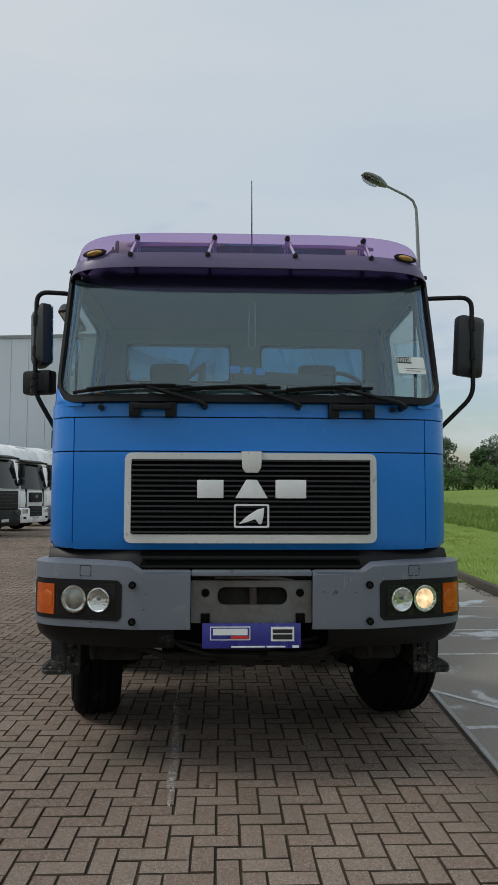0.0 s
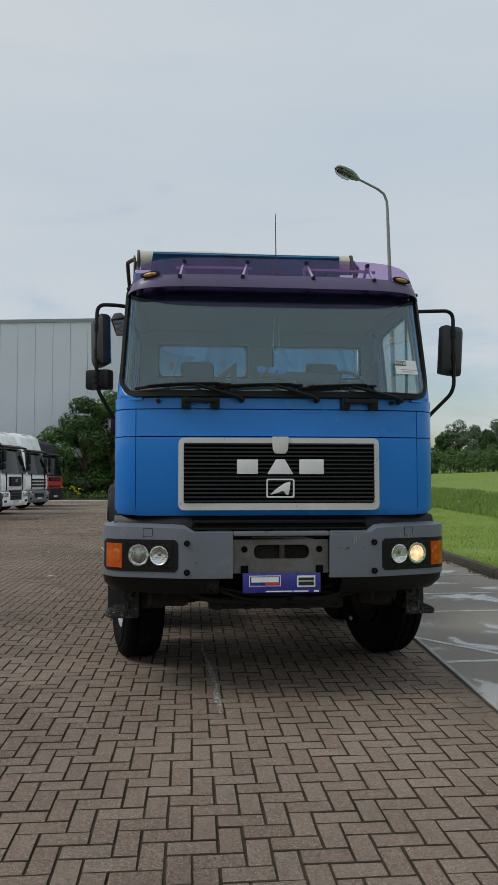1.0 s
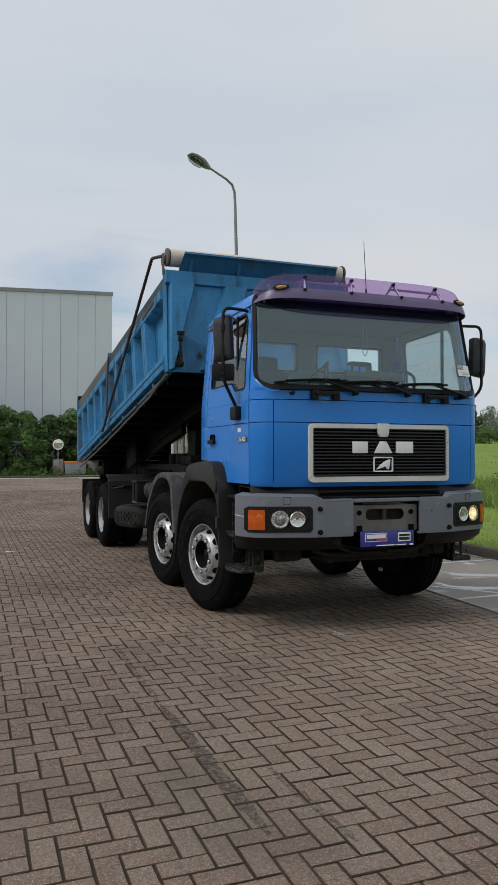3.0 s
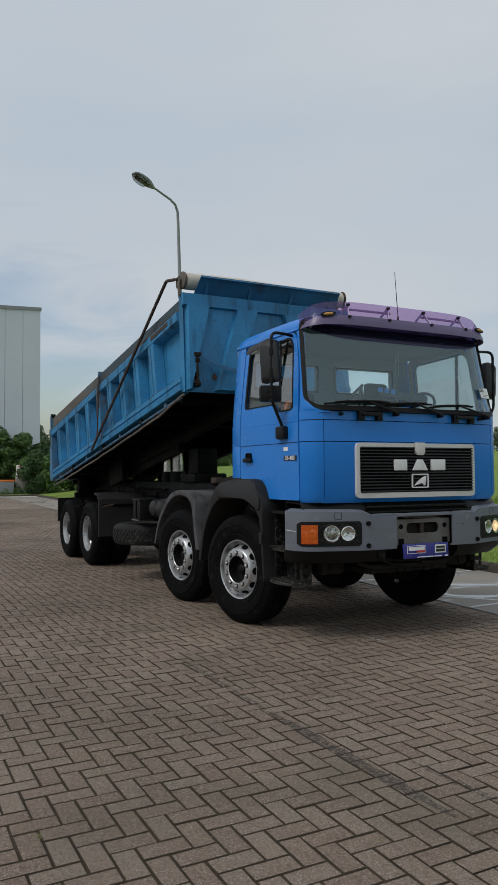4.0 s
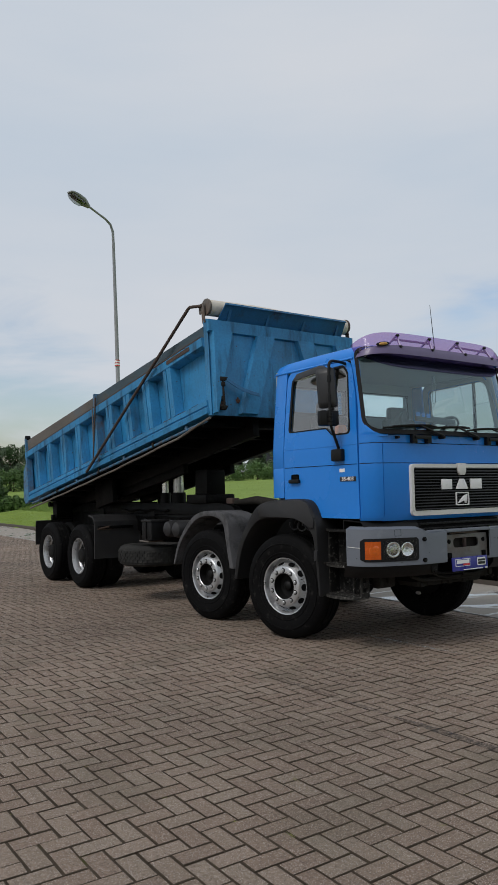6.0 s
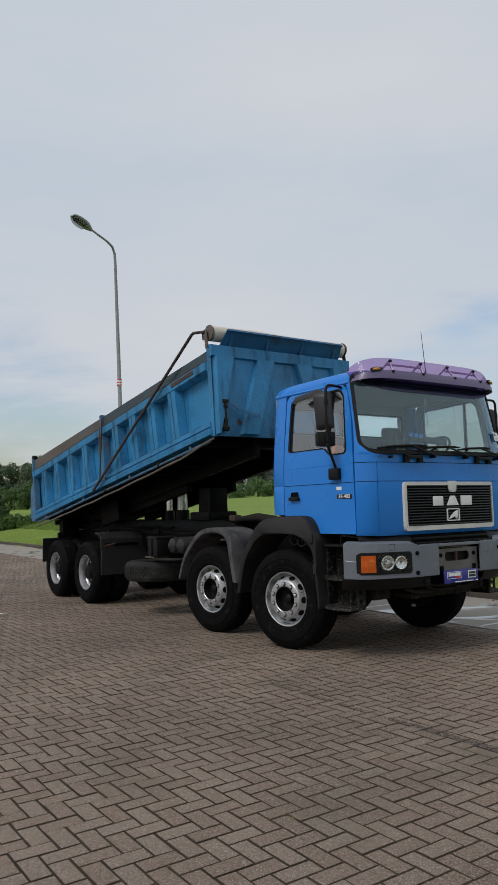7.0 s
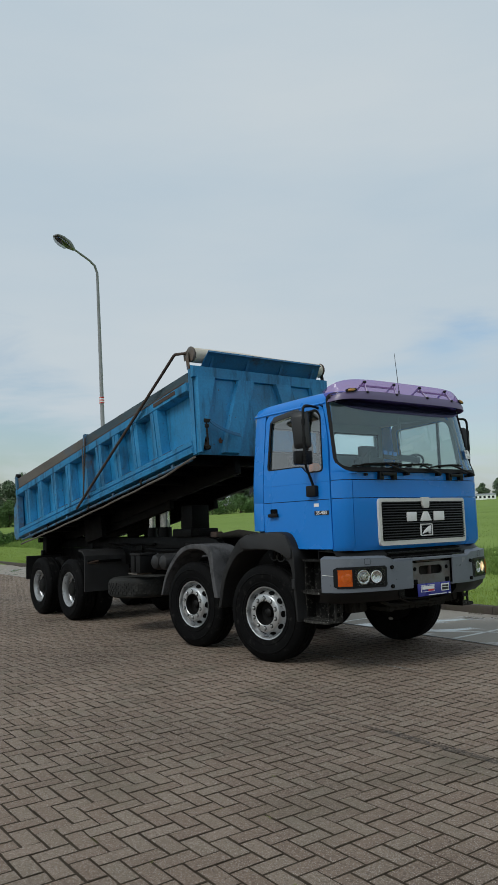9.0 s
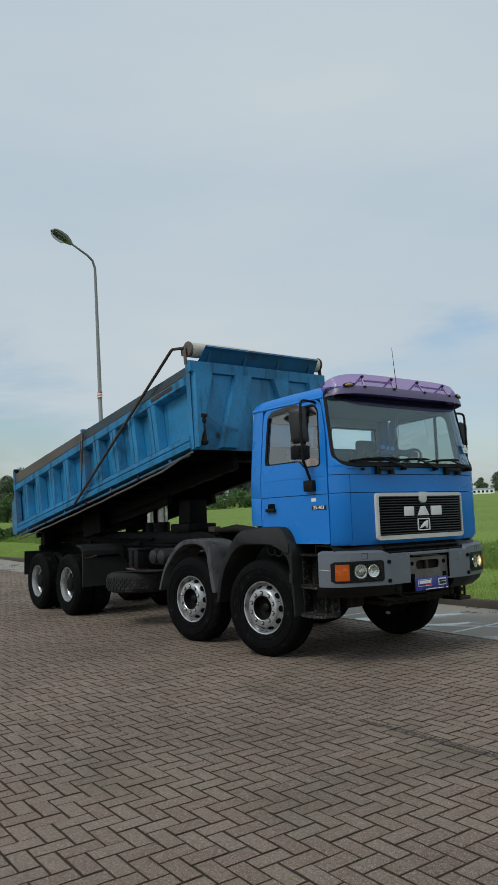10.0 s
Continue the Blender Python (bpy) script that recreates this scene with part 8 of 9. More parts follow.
box(bm, (0, 0, 2.15), (8.5, 5.5, 0.5), 0.05, fm, (0.9, 0.3))
part("roof", bm, M_GALV, farm)
for i in range(5):
    bm = NB()
    box(bm, (-3 + 1.5 * i, -2.5, 1.1), (0.8, 0.1, 0.8), 0.02, fm)
    part("window", bm, M_TGLASS, farm)
hx, hy = far_at(35.6, 330)
hz = land(hx, hy)
house = thing("farmhouse", (hx, hy, hz), "distant farmhouse with a dark pitched roof", "house")
hmx = Matrix.Translation((hx, hy, hz)) @ Matrix.Rotation(radians(-36), 4, "Z")
bm = NB()
box(bm, (0, 0, 2.5), (16, 9, 5), 0.05, hmx)
part("wall", bm, M_KERB, house)
bm = NB()
put(bm, [(-8.4, -5, 5), (8.4, -5, 5), (8.4, 5, 5), (-8.4, 5, 5), (-5, 0, 10), (5, 0, 10)], [(0, 1, 5, 4), (2, 3, 4, 5), (1, 2, 5), (3, 0, 4), (3, 2, 1, 0)], hmx)
part("roof", bm, M_TDARK, house)
bm = NB()
box(bm, (2, 0, 10.4), (1, 1, 1.8), 0.05, hmx)
part("chimney", bm, M_KERB, house)
for az in (33.4, 35.0):
    x, y = far_at(az, 240)
    z = land(x, y)
    pl = thing("street_lamp", (x, y, z), "distant grey lamp post by the field road", "street lamp", "distant lamp posts")
    bm = NB()
    tube(bm, [(x, y, z), (x, y, z + 9.2), (x + 1.2, y - 0.5, z + 9.5)], [0.12, 0.08, 0.06], 8)
    part("pole", bm, M_GALV, pl)


# parked trucks with their noses to the yard
def parked_truck(y, paint, roof_h, label, nose="dark", box_h=0.0, black_top=False):
    x = -8.25
    t = thing("parked_truck", (x - 1.2, y, 0), label, "truck", "trucks parked in a row")
    W = 1.23
    top_paint = M_TDARK if black_top else paint
    belt = 1.76

    def tier(name, prof, w0, w1, mat, bevel=0.05, lab=""):
        """A body tier: profile in x and z, half-width w0 at its foot and w1 at its head."""
        zs = [p[1] for p in prof]
        z0, z1 = min(zs), max(zs)
        b = NB()
        rows = []
        for s in (-1, 1):
            rows.append([b.verts.new((p[0], y + s * (w0 + (w1 - w0) * (p[1] - z0) / (z1 - z0)), p[1])) for p in prof])
        n = len(prof)
        b.faces.new(rows[0][::-1])
        b.faces.new(rows[1])
        for i in range(n):
            b.faces.new((rows[0][i], rows[0][(i + 1) % n], rows[1][(i + 1) % n], rows[1][i]))
        bmesh.ops.recalc_face_normals(b, faces=b.faces)
        bmesh.ops.bevel(b, geom=list(b.edges), offset=bevel, segments=2, profile=0.6, affect="EDGES")
        return part(name, b, mat, t, lab)

    tier("cab_lower", [(x - 0.03, 1.02), (x, 1.25), (x - 0.03, belt), (x - 2.25, belt), (x - 2.25, 1.02)], W, W, paint, 0.07)
    tier("cab_upper", [(x - 0.03, belt - 0.02), (x - 0.28, 2.95), (x - 2.25, 2.95), (x - 2.25, belt - 0.02)], W, W - 0.07, top_paint, 0.06)
    tier("roof", [(x - 0.28, 2.93), (x - 0.55, roof_h - 0.22), (x - 0.9, roof_h - 0.02), (x - 1.3, roof_h), (x - 2.28, roof_h), (x - 2.28, 2.93)], W - 0.07, W - 0.16, top_paint, 0.09)
    # windscreen wraps round both corners, dark pillars beside it
    bm = NB()
    rows = []
    for z, xc, wd in ((belt + 0.05, x - 0.028, W), (2.90, x - 0.252, W - 0.068)):
        rows.append([(xc + 0.0, y - wd + 0.05, z), (xc + 0.02, y - wd + 0.14, z), (xc + 0.025, y, z), (xc + 0.02, y + wd - 0.14, z), (xc + 0.0, y + wd - 0.05, z)])
    grid(bm, rows)
    thick(bm, 0.012)
    part("windscreen", bm, M_TGLASS, t, "dark windscreen")
    bm = NB()
    prism(bm, [(x - 0.20, 2.97), (x + 0.02, 2.93), (x + 0.04, 3.0), (x - 0.32, 3.10)], "y", y - W + 0.12, y + W - 0.12, 0.02)
    part("sun_visor", bm, M_TDARK, t)
    if not black_top:
        bm = NB()
        prism(bm, [(x - 0.60, roof_h - 0.34), (x - 0.56, roof_h - 0.36), (x - 0.74, roof_h - 0.10), (x - 0.78, roof_h - 0.08)], "y", y - 0.45, y + 0.45, 0.0)
        part("roof_badge", bm, M_GALV, t)
    for sd in (-1, 1):
        bm = NB()
        o = sd * (W + 0.006)
        put(bm, [(x - 0.40, y + o, 1.86), (x - 1.30, y + o, 1.86), (x - 1.30, y + o - sd * 0.058, 2.74), (x - 0.58, y + o - sd * 0.058, 2.74)], [(0, 1, 2, 3)])
        thick(bm, 0.012)
        part("door_window", bm, M_TGLASS, t)
        bm = NB()
        for xx in (x - 0.36, x - 1.42):
            box(bm, (xx, y + sd * W, 1.5), (0.02, 0.012, 0.85))
        box(bm, (x - 0.9, y + sd * W, 1.70), (1.05, 0.012, 0.018))
        part("door_seam", bm, M_TDARK, t)
        bm = NB()
        box(bm, (x - 0.75, y + sd * (W - 0.06), 0.74), (1.1, 0.12, 0.56), 0.03)
        part("step_panel", bm, M_TDARK, t, "dark boarding step panel")
        bm = NB()
        box(bm, (x + 0.02, y + sd * (W + 0.17), 2.50), (0.13, 0.22, 0.50), 0.045)
        box(bm, (x + 0.02, y + sd * (W + 0.16), 2.08), (0.13, 0.20, 0.24), 0.04)
        tube(bm, [(x - 0.2, y + sd * (W - 0.05), 2.85), (x - 0.02, y + sd * (W + 0.15), 2.82), (x - 0.02, y + sd * (W + 0.15), 1.95), (x - 0.2, y + sd * W, 1.93)], 0.025, 6)
        part("mirror", bm, M_TDARK, t)
        wm = Matrix.Translation((x - 1.40, y + sd * 1.05, 0.52)) @ Matrix.Rotation(radians(90), 4, "X")
        bm = NB()
        lathe(bm, [(0.28, 0.16), (0.5, 0.16), (0.52, 0.1), (0.52, -0.1), (0.5, -0.16), (0.28, -0.16)], 28, wm)
        wh = part("wheel", bm, M_TYRE, t)
        bm = NB()
        lathe(bm, [(0.0, 0.12), (0.2, 0.12), (0.28, 0.15), (0.28, -0.15), (0.0, -0.12)], 20, wm, False)
        part("rim", bm, M_RIM, wh)
        bm = NB()
        box(bm, (x + 0.035, y + sd * 0.98, 0.86), (0.12, 0.46, 0.20), 0.03)
        part("headlamp", bm, M_LAMPGLASS if nose == "dark" else M_FLUTED, t)
        bm = NB()
        box(bm, (x + 0.04, y + sd * 1.02, 0.58), (0.10, 0.26, 0.10), 0.02)
        part("fog_lamp", bm, M_TGLASS, t)
        if nose != "dark":
            bm = NB()
            box(bm, (x - 0.01, y + sd * 0.80, 1.45), (0.07, 0.05, 0.80), 0.015)
            part("panel_gap", bm, M_TDARK, t)
    if nose == "dark":
        tiers = [(1.36, 2.0, 0.72)] if not black_top else [(1.58, 1.6, 0.22), (1.16, 1.5, 0.10)]
    elif nose == "split":
        tiers = [(1.46, 1.1, 0.42), (0.84, 1.15, 0.46)]
    else:
        tiers = [(1.55, 1.7, 0.09), (1.38, 1.7, 0.09), (1.21, 1.7, 0.09), (0.72, 1.2, 0.26)]
    for z, w, h in tiers:
        bm = NB()
        box(bm, (x + 0.035, y, z), (0.09, w, h), 0.03)
        g = part("grille", bm, M_TDARK, t)
        for k in range(int(h / 0.13)):
            bm = NB()
            box(bm, (x + 0.083, y, z - h / 2 + 0.09 + 0.13 * k), (0.016, w * 0.92, 0.022), 0.003)
            part("grille_bar", bm, M_FENDERGREY, g)
    if nose == "split":
        bm = NB()
        box(bm, (x + 0.088, y, 1.50), (0.012, 0.22, 0.14), 0.01)
        part("badge_block", bm, M_GALV, t)
    bm = NB()
    prism(bm, [(x - 0.30, 0.36), (x + 0.03, 0.36), (x + 0.08, 0.50), (x + 0.06, 1.0), (x - 0.30, 1.02)], "y", y - W, y + W, 0.05)
    part("bumper", bm, {"split": paint, "bars": M_BUMPER}.get(nose, M_TDARK), t)
    bm = NB()
    box(bm, (x + 0.09, y, 0.58), (0.015, 0.52, 0.11), 0.003)
    part("number_plate", bm, M_LINE, t)
    bm = NB()
    box(bm, (x - 4.2, y, 0.9), (5.5, 1.0, 0.3), 0.03)
    box(bm, (x - 1.3, y, 0.95), (2.0, 1.6, 0.6), 0.05)
    part("frame", bm, M_TDARK, t)
    for sd in (-1, 1):
        bm = NB()
        lathe(bm, [(0.0, 0.3), (0.5, 0.3), (0.52, 0.2), (0.52, -0.2), (0.0, -0.3)], 24, Matrix.Translation((x - 5.2, y + sd * 0.9, 0.52)) @ Matrix.Rotation(radians(90), 4, "X"), False)
        part("rear_wheel", bm, M_TYRE, t)
    if box_h:
        bm = NB()
        box(bm, (x - 8.2, y, (box_h + 1.15) / 2), (10.5, 2.5, box_h - 1.15), 0.03)
        part("cargo_body", bm, M_TWHITE, t)
        bm = NB()
        box(bm, (x - 2.72, y, box_h + 0.02), (0.5, 2.0, 0.85), 0.08)
        part("cooling_unit", bm, M_TDARK, t)
        bm = NB()
        box(bm, (x - 2.70, y - 0.2, box_h + 0.06), (0.56, 1.5, 0.55), 0.08)
        part("cooling_cover", bm, M_TWHITE, t)
    t.rotation_euler = (0, 0, radians(-13))
    return t


parked_truck(24.6, M_TWHITE, 3.5, "white tractor truck with a black grille, parked", "dark", 4.0)
parked_truck(29.4, M_TWHITE, 3.75, "white high-roof truck with split dark grille, parked", "split")
parked_truck(34.8, M_TWHITE, 3.95, "white high-roof truck with a dark bumper, parked", "bars")
parked_truck(39.6, M_TRED, 3.85, "red truck with a black cab top parked beside the shrubs", "dark", black_top=True)

# clutter by the back corner: container between two concrete blocks, traffic mirror, board
def concrete_block(x, w, label):
    bm = NB()
    z = land(x, 53.2)
    box(bm, (x, 53.2, z + 0.58), (w, 0.8, 1.22), 0.04, None, (0.92, 0.92))
    bmesh.ops.subdivide_edges(bm, edges=bm.edges, cuts=1)
    for v in bm.verts:
        v.co += Vector((noise.noise(v.co * 1.7), noise.noise(v.co * 1.9 + Vector((5, 0, 0))), 0)) * 0.02
    solid("concrete_block", bm, M_BLOCK, label, "block", group="concrete blocks", at=(x, 53.2, z))


concrete_block(3.43, 0.80, "stained concrete block that carries a traffic mirror")
concrete_block(6.12, 0.86, "stained concrete block beside the container, with a board on it")
cz = land(4.7, 53.2)
cont = thing("waste_container", (4.7, 53.2, cz), "grey ribbed container with an orange cover by the shrubs", "container")
bm = NB()
box(bm, (4.7, 53.2, cz + 0.46), (1.56, 1.0, 0.90), 0.03, None, (1.04, 1.06))
part("container_body", bm, M_GALV, cont)
for k in range(6):
    bm = NB()
    box(bm, (4.08 + 0.25 * k, 52.68, cz + 0.46), (0.05, 0.05, 0.84), 0.01)
    part("rib", bm, M_GALV, cont)
bm = NB()
box(bm, (4.7, 53.2, cz + 0.97), (1.70, 1.14, 0.13), 0.05)
part("cover", bm, M_ORANGE, cont, "orange cover")
tm = thing("traffic_mirror", (3.43, 53.1, cz + 1.15), "round convex traffic mirror on a post, on a concrete block", "mirror")
bm = NB()
rod(bm, (3.43, 53.1, cz + 1.1), (3.43, 53.1, 2.5), 0.04)
part("post", bm, M_GALV, tm)
bm = NB()
mm = Matrix.Translation((3.43, 53.02, 2.53)) @ Matrix.Rotation(radians(98), 4, "X")
lathe(bm, [(0.33, 0.03), (0.35, 0.05), (0.40, 0.045), (0.415, 0.0), (0.40, -0.04), (0.33, -0.04)], 32, mm)
part("rim", bm, M_TWHITE, tm, "white rim")
bm = NB()
lathe(bm, [(0.0, 0.075), (0.12, 0.068), (0.23, 0.05), (0.335, 0.02), (0.335, -0.02), (0.0, -0.02)], 32, mm, False)
part("mirror_face", bm, M_MIRRORFACE, tm)
board = thing("warning_board", (5.92, 53.1, cz + 1.18), "small white board with red marks, leaning on a concrete block", "sign")
bt = Matrix.Translation((5.92, 53.0, cz + 1.66)) @ Matrix.Rotation(radians(4), 4, "Y") @ Matrix.Rotation(radians(-4), 4, "X")
bm = NB()
box(bm, (0, 0, 0), (0.44, 0.09, 0.98), 0.02, bt)
part("panel", bm, M_PAPER, board)
for dz, w, h in ((-0.05, 0.26, 0.52), (0.38, 0.30, 0.06)):
    bm = NB()
    box(bm, (0.02, -0.05, dz), (w, 0.012, h), 0.004, bt)
    part("red_mark", bm, M_RED, board)


# grass: mown verge, rough strip beyond
def blades(name, n, region, h0, h1, w, material, label, seed):
    r = np.random.default_rng(seed)
    x0, x1, y0, y1 = region
    y = y0 + (y1 - y0) * r.random(n) ** 1.5
    d = x0 + (x1 - x0) * r.random(n) ** 1.2
    x = 3.70 + 0.062 * y + d
    # clumps
    keep = np.array([noise.noise((a * 0.9, b * 0.9, 3.0)) > -0.35 + 0.5 * (r.random() - 0.5) for a, b in zip(x, y)])
    x, y = x[keep], y[keep]
    n = len(x)
    z = np.array([land(a, b) for a, b in zip(x, y)])
    hgt = r.uniform(h0, h1, n) * (0.7 + 0.5 * np.array([noise.noise((a * 0.5, b * 0.5, 8.0)) for a, b in zip(x, y)]) + 0.3)
    az = r.uniform(0, 6.28, n)
    lean = r.uniform(0.1, 0.6, n) * hgt
    la = r.uniform(0, 6.28, n)
    ux, uy = np.cos(az) * w, np.sin(az) * w
    mx, my = np.cos(la) * lean, np.sin(la) * lean
    v = np.stack([np.stack([x - ux, y - uy, z - 0.02], 1), np.stack([x + ux, y + uy, z - 0.02], 1),
                  np.stack([x + ux * 0.7 + mx * 0.4, y + uy * 0.7 + my * 0.4, z + hgt * 0.6], 1), np.stack([x + mx, y + my, z + hgt], 1)], 1).reshape(-1, 3)
    me = bpy.data.meshes.new(name)
    nv = len(v)
    me.vertices.add(nv)
    me.vertices.foreach_set("co", v.astype(np.float32).ravel())
    me.loops.add(nv)
    me.loops.foreach_set("vertex_index", np.arange(nv, dtype=np.int32))
    me.polygons.add(n)
    me.polygons.foreach_set("loop_start", np.arange(0, nv, 4, dtype=np.int32))
    me.update(calc_edges=True)
    me.materials.append(material)
    return tagged(new(name, me), label, "grass", kind="stuff")


blades("mown_grass", 90000, (0.12, 4.6, -4, 48), 0.015, 0.05, 0.005, M_GRASS, "short mown grass on the verge", 21)
blades("rough_grass", 70000, (4.2, 9.5, -4, 60), 0.08, 0.30, 0.007, M_ROUGH, "tall rough grass at the field edge", 22)
blades("field_grass", 40000, (9, 60, -5, 110), 0.04, 0.09, 0.012, M_CROP, "low green crop on the field", 23)


# tall weeds in the rough strip, clover tufts on the verge
wd = thing("field_weeds", (9, 10, 0.3), "tall leafy weeds at the field edge", "weeds", kind="stuff")
rnd = random.Random(8)
pts = []
for _ in range(60):
    y = rnd.uniform(-2, 40)
    x = 3.7 + 0.062 * y + rnd.uniform(4.2, 8.0)
    pts.append((x, y, land(x, y) + 0.2, 0.22, 0.22, rnd.uniform(0.15, 0.4)))
leaf_cloud("weed_leaves", pts, 7000, 0.045, M_ROUGH, wd, seed=81, kind="stuff")
vd = thing("verge_clover", (6, 10, 0.1), "low clover and plantain tufts in the mown verge", "weeds", kind="stuff")
pts = []
for _ in range(110):
    y = rnd.uniform(-2, 40)
    x = 3.7 + 0.062 * y + rnd.uniform(0.2, 3.8)
    pts.append((x, y, land(x, y) + 0.03, rnd.uniform(0.1, 0.3), rnd.uniform(0.1, 0.3), 0.05))
leaf_cloud("clover_leaves", pts, 9000, 0.018, M_GRASS, vd, seed=82, kind="stuff")
# leaf litter and soil gathered at the kerb's foot
lt = thing("leaf_litter", (4.4, 8, 0.0), "dark soil and leaf litter at the foot of the kerb", "litter", kind="stuff")
pts = []
for _ in range(140):
    y = rnd.uniform(-4, 30)
    x = 3.70 + 0.062 * y - rnd.uniform(0.01, 0.14)
    pts.append((x, y, 0.002, rnd.uniform(0.03, 0.12), rnd.uniform(0.08, 0.3), 0.012))
leaf_cloud("dead_leaves", pts, 6000, 0.016, M_BARK, lt, seed=83, kind="stuff")
# ---- herringbone pavers, about 210 x 105 mm, nearest as pieces of their own ----
PW, PH, GAP = 0.1062, 0.1112, 0.008
BOND_AT, BOND_LEAN = (-2.695, -2.7145), 0.4


def paver_mesh(sx, sy):
    bm = NB()
    x, y, c, h = (sx - GAP) / 2, (sy - GAP) / 2, 0.0028, 0.0
    lo = [(-x, -y, -0.02), (x, -y, -0.02), (x, y, -0.02), (-x, y, -0.02)]
    mid = [(a, b, h - 0.004) for a, b, _ in lo]
    top = [(-x + c, -y + c, h), (x - c, -y + c, h), (x - c, y - c, h), (-x + c, y - c, h)]
    f = [(0, 1, 5, 4), (1, 2, 6, 5), (2, 3, 7, 6), (3, 0, 4, 7), (4, 5, 9, 8), (5, 6, 10, 9), (6, 7, 11, 10), (7, 4, 8, 11), (8, 9, 10, 11)]
    put(bm, lo + mid + top, f)
    return bm, np.array(lo + mid + top), f


def herringbone(x0, x1, y0, y1):
    """Centres and directions of the pavers of a 90-degree herringbone over a rectangle, its steps falling to the right."""
    out = []
    ca, sa = math.cos(radians(BOND_LEAN)), math.sin(radians(BOND_LEAN))
    reach = int(40 / PW)
    for j in range(-reach, reach):
        for i in range(-reach, reach):
            k = (i - j) % 4
            if k == 0:
                u, v, turned = -(i + 0.5) * PW, (j - 0.5) * PH, 0
            elif k == 3:
                u, v, turned = -i * PW, j * PH, 1
            else:
                continue
            v += 3 * PH
            x, y = BOND_AT[0] + u * ca + v * sa, BOND_AT[1] - u * sa + v * ca
            if x0 <= x < min(x1, (1.375 - (0.108 if not turned else 0.054) + 0.062 * y)) and y0 <= y < y1:
                out.append((x, y, turned))
    return out


pv_me = []
for turned in (0, 1):
    bm, tpl, faces = paver_mesh(*((2 * PW, PH) if not turned else (PW, 2 * PH)))
    pme = link_mesh("paver", bm, M_PAVER, 0)
    # Chamfers and sides take the joint colour: dirt plus painted joint shade.
    pme.materials.append(M_JOINT)
    for fc in pme.polygons:
        fc.material_index = 0 if fc.normal.z > 0.99 else 1
    pv_me.append((pme, tpl, faces))

NEAR = (-3.9, -2.55, -3.6, -0.9)
rng = np.random.default_rng(4)
far_v, far_f, base = [], [], 0
count = 0
for cx, cy, turned in herringbone(-15.0, 3.6, -8.0, 30.0):
    dz = rng.uniform(-0.0022, 0.0018)
    if NEAR[0] < cx < NEAR[1] and NEAR[2] < cy < NEAR[3] and count < 300:
        ob = new("paver", pv_me[turned][0])
        ob.parent = yard
        ob.location = (cx + rng.uniform(-0.0012, 0.0012), cy + rng.uniform(-0.0012, 0.0012), dz)
        ob.rotation_euler = (rng.uniform(-0.006, 0.006), rng.uniform(-0.006, 0.006), rng.uniform(-0.014, 0.014) - radians(BOND_LEAN))
        count += 1
        continue
    tpl, faces = pv_me[turned][1], pv_me[turned][2]
    if cy > 9 or cx < -8.5:
        tpl, fs = tpl[4:], [tuple(k - 4 for k in f) for f in faces[4:]]
    else:
        fs = faces
    tilt = rng.uniform(-0.006, 0.006, 2)
    th = rng.uniform(-0.014, 0.014) - radians(BOND_LEAN)
    v = tpl + np.stack([-th * tpl[:, 1], th * tpl[:, 0], 0 * tpl[:, 0]], 1) + (cx + rng.uniform(-0.0012, 0.0012), cy + rng.uniform(-0.0012, 0.0012), dz)
    v[:, 2] += tpl[:, 0] * tilt[0] + tpl[:, 1] * tilt[1]
    v[-4:, :2] += rng.uniform(-0.0018, 0.0018, (4, 2))
    far_v.append(v)
    far_f.extend(tuple(k + base for k in f) for f in fs)
    base += len(v)
me = bpy.data.meshes.new("pavers")
me.from_pydata(np.concatenate(far_v).tolist(), [], far_f)
me.materials.append(M_PAVER)
me.materials.append(M_JOINT)
nz = np.zeros(len(me.polygons) * 3)
me.polygons.foreach_get("normal", nz)
me.polygons.foreach_set("material_index", (nz[2::3] < 0.97).astype(np.int32))
ob = new("pavers", me)
ob.parent = yard
tagged(ob, "brown-grey clinker pavers with grit and moss", kind="stuff")

# beyond these the paving runs on as one worn sheet
bm = NB()
grid(bm, [[(x, y, -0.001) for x in (-60, -40, -25, -15.1)] for y in (-16, 0, 20, 30.1, 51.84)])
grid(bm, [[(x, y, -0.001) for x in (-15.1, -8, 0, 1.365 + 0.062 * y)] for y in (30.1, 36, 42, 47, 51.84)])
grid(bm, [[(x, y, -0.001) for x in (-15.1, -8, -3, 1.365 + 0.062 * y)] for y in (-16, -12, -8.05)])
ob = solid("pavement", bm, M_PAVER, "far stretch of brown-grey paved yard", kind="structure")

# chalky drip line in front of the truck, and dark rubber scuffs of turning wheels
def ground_mark(pts, w, mt, lab, z=0.003):
    bm = NB()
    fine = []
    for a, b in zip(pts, pts[1:]):
        for k in range(12):
            fine.append(Vector((*a, z)).lerp(Vector((*b, z)), k / 12))
    n = len(fine)
    rows = []
    for i, p in enumerate(fine):
        ww = w * random.uniform(0.7, 1.1) * min(1.0, 4.0 * min(i + 1, n - i) / n + 0.15)
        rows.append([p + Vector((u * ww, 0, 0)) for u in (-0.5, -0.2, 0.2, 0.5)])
    grid(bm, rows)
    thick(bm, 0.0006)
    solid("trim", bm, mt, lab, kind="structure")


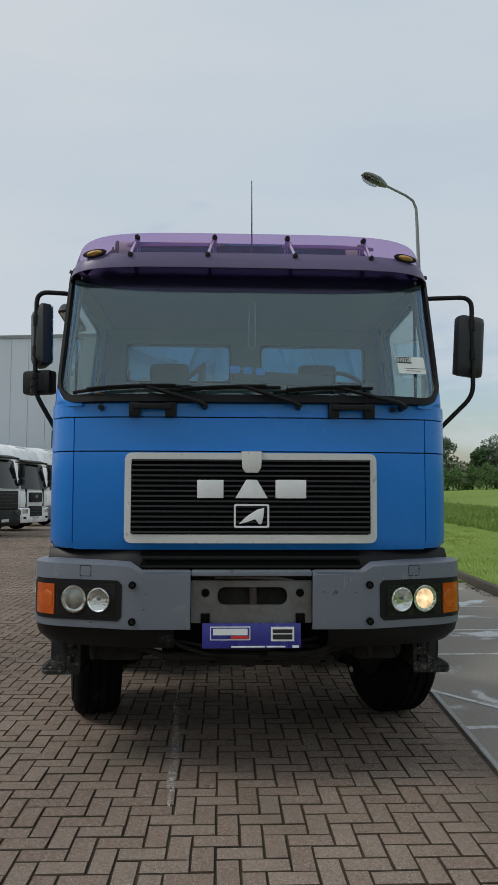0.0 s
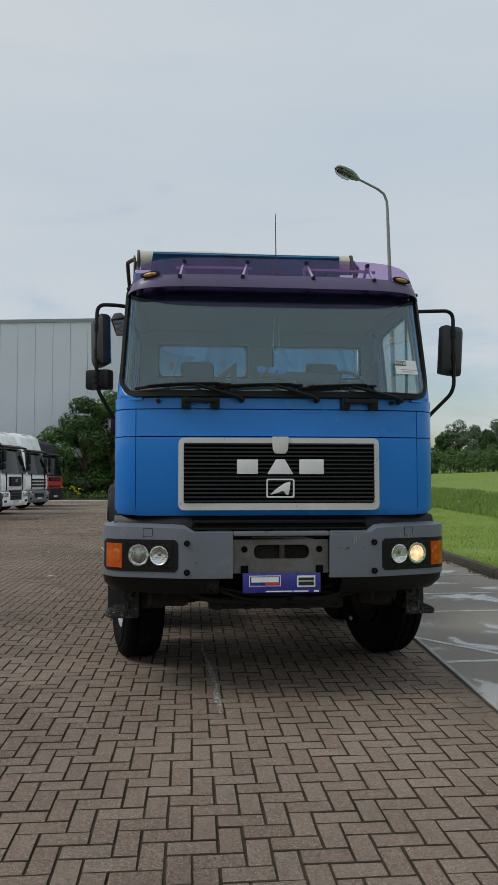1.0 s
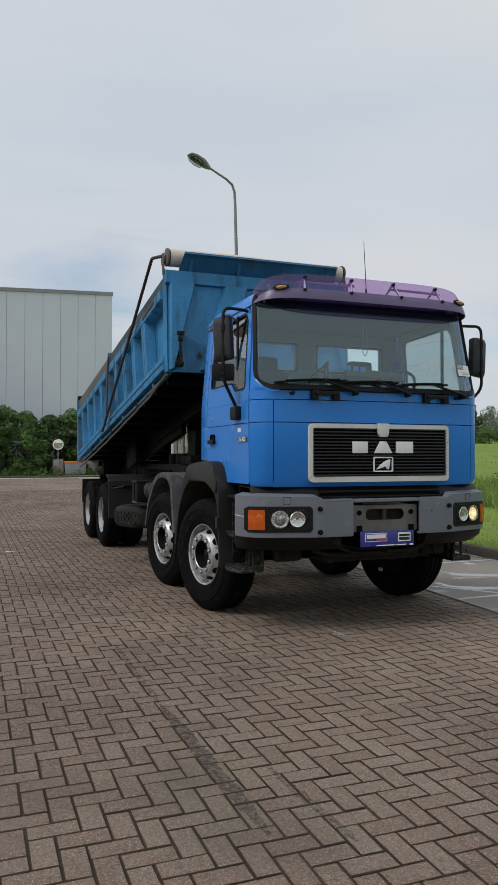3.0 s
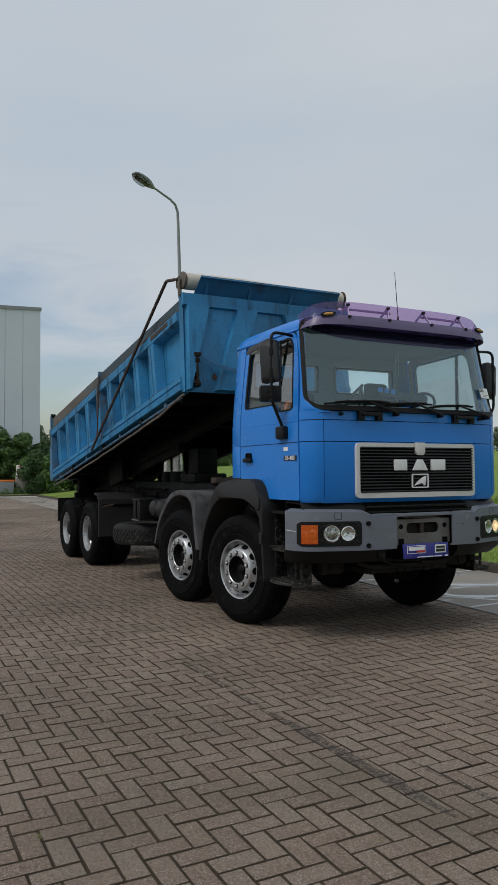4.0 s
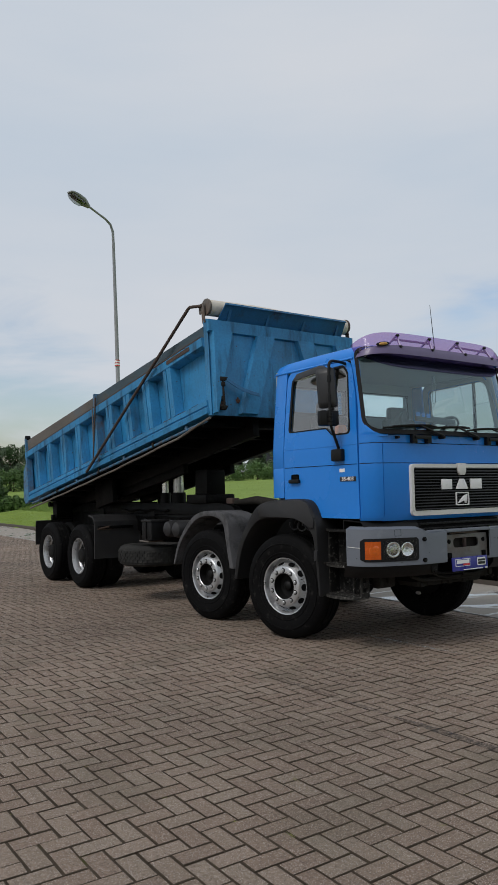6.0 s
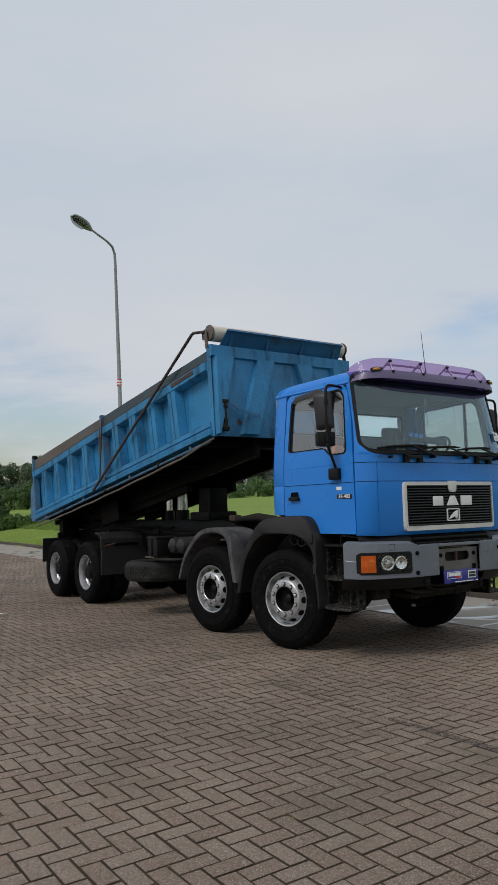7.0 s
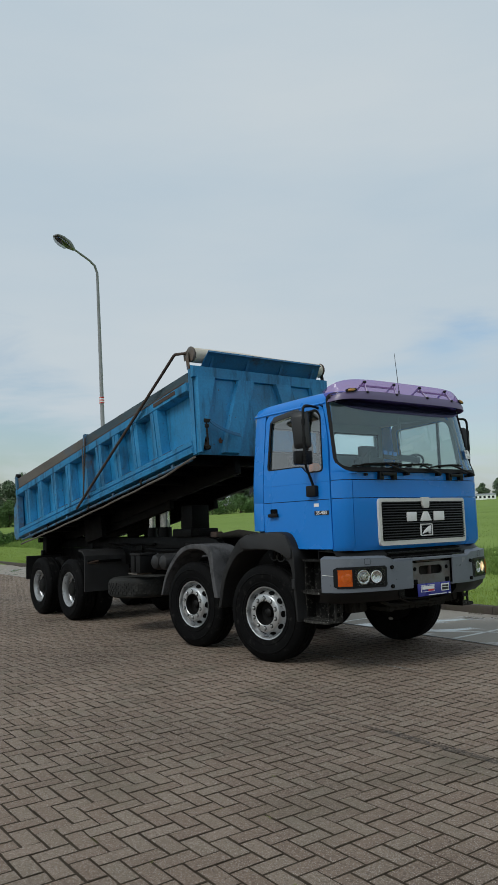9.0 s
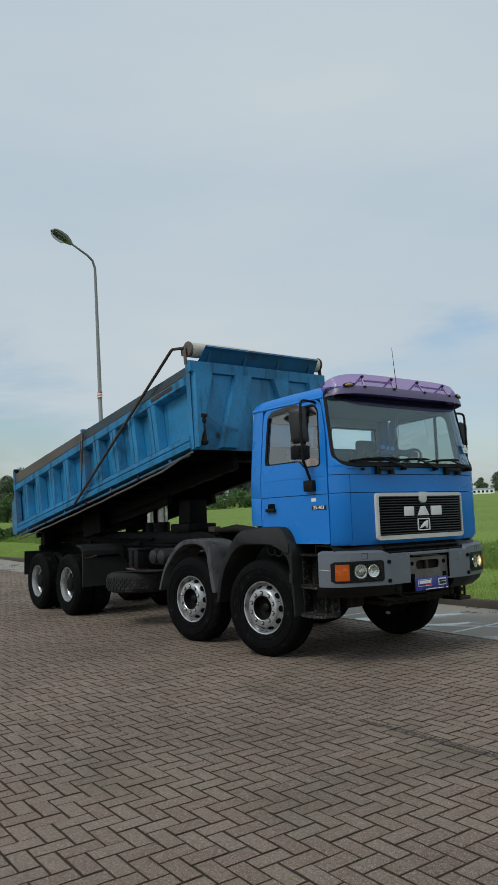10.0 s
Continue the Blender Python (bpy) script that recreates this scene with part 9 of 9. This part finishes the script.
ground_mark(((-0.50, 2.1), (-0.47, 1.2), (-0.43, 0.5), (-0.43, 0.05), (-0.42, -0.34)), 0.05, M_DRIP, "dried whitish drip line on the pavers")
ground_mark(((-2.27, 0.3), (-2.285, -0.6), (-2.29, -1.3)), 0.05, M_SCUFFPALE, "faint rubber scuff on the pavers")
ground_mark(((-2.29, -1.25), (-2.285, -1.8), (-2.28, -2.4), (-2.27, -2.95)), 0.085, M_SCUFF, "dark rubber scuff on the pavers", 0.0036)
ground_mark(((-2.03, -2.3), (-2.0, -2.75), (-1.97, -3.1)), 0.055, M_SCUFFPALE, "faint rubber scuff on the pavers", 0.0036)

# cut pavers along the edging, a little lower than the rest
bm = NB()
for j in range(-75, 281):
    y = j * 0.1065
    xe = 1.372 + 0.062 * y
    box(bm, (xe - 0.11, y, -0.0155), (0.214, 0.0995, 0.022), 0.003)
ob = solid("cut_paver", bm, M_PAVER, "", smooth=0)
ob.parent = yard
tagged(ob, "cut brown pavers along the edging", kind="stuff")

# small tufts of grass and moss in the joints
bm = NB()
spots = [(-4.1, -1.4), (-3.3, -2.55), (-3.9, -2.2), (-4.4, -3.0), (-2.7, -2.9), (-3.5, -1.7), (-4.9, -2.6)]
for k in range(90):
    spots.append((random.uniform(-6.0, -1.6), random.uniform(-4.2, 1.5)))
for n, (x, y) in enumerate(spots):
    r = random.uniform(0.014, 0.028) if n < 7 else random.uniform(0.004, 0.012)
    for k in range(24 if n < 7 else 9):
        a = random.uniform(0, 2 * math.pi)
        b = Vector((x, y, -0.004)) + Vector((random.gauss(0, r * 0.5), random.gauss(0, r * 0.5), 0))
        tip = b + Vector((math.cos(a) * r, math.sin(a) * r, random.uniform(0.003, 0.010)))
        s = Vector((-math.sin(a), math.cos(a), 0)) * 0.0025
        put(bm, [b - s, b + s, tip], [(0, 1, 2)])
ob = solid("joint_weeds", bm, M_MOSS, "small green tufts in the paver joints", "weeds", kind="stuff")

# a scrap of white plastic on the paving
bm = NB()
sx, sy = -2.72, 6.75
put(bm, [(sx - 0.09, sy - 0.02, 0.004), (sx - 0.03, sy + 0.03, 0.012), (sx + 0.06, sy + 0.02, 0.006), (sx + 0.09, sy - 0.01, 0.004), (sx, sy - 0.04, 0.014)], [(0, 4, 1), (1, 4, 2), (2, 4, 3)])
thick(bm, 0.002)
solid("litter", bm, M_PAPER, "crumpled scrap of white plastic on the pavers", "litter")
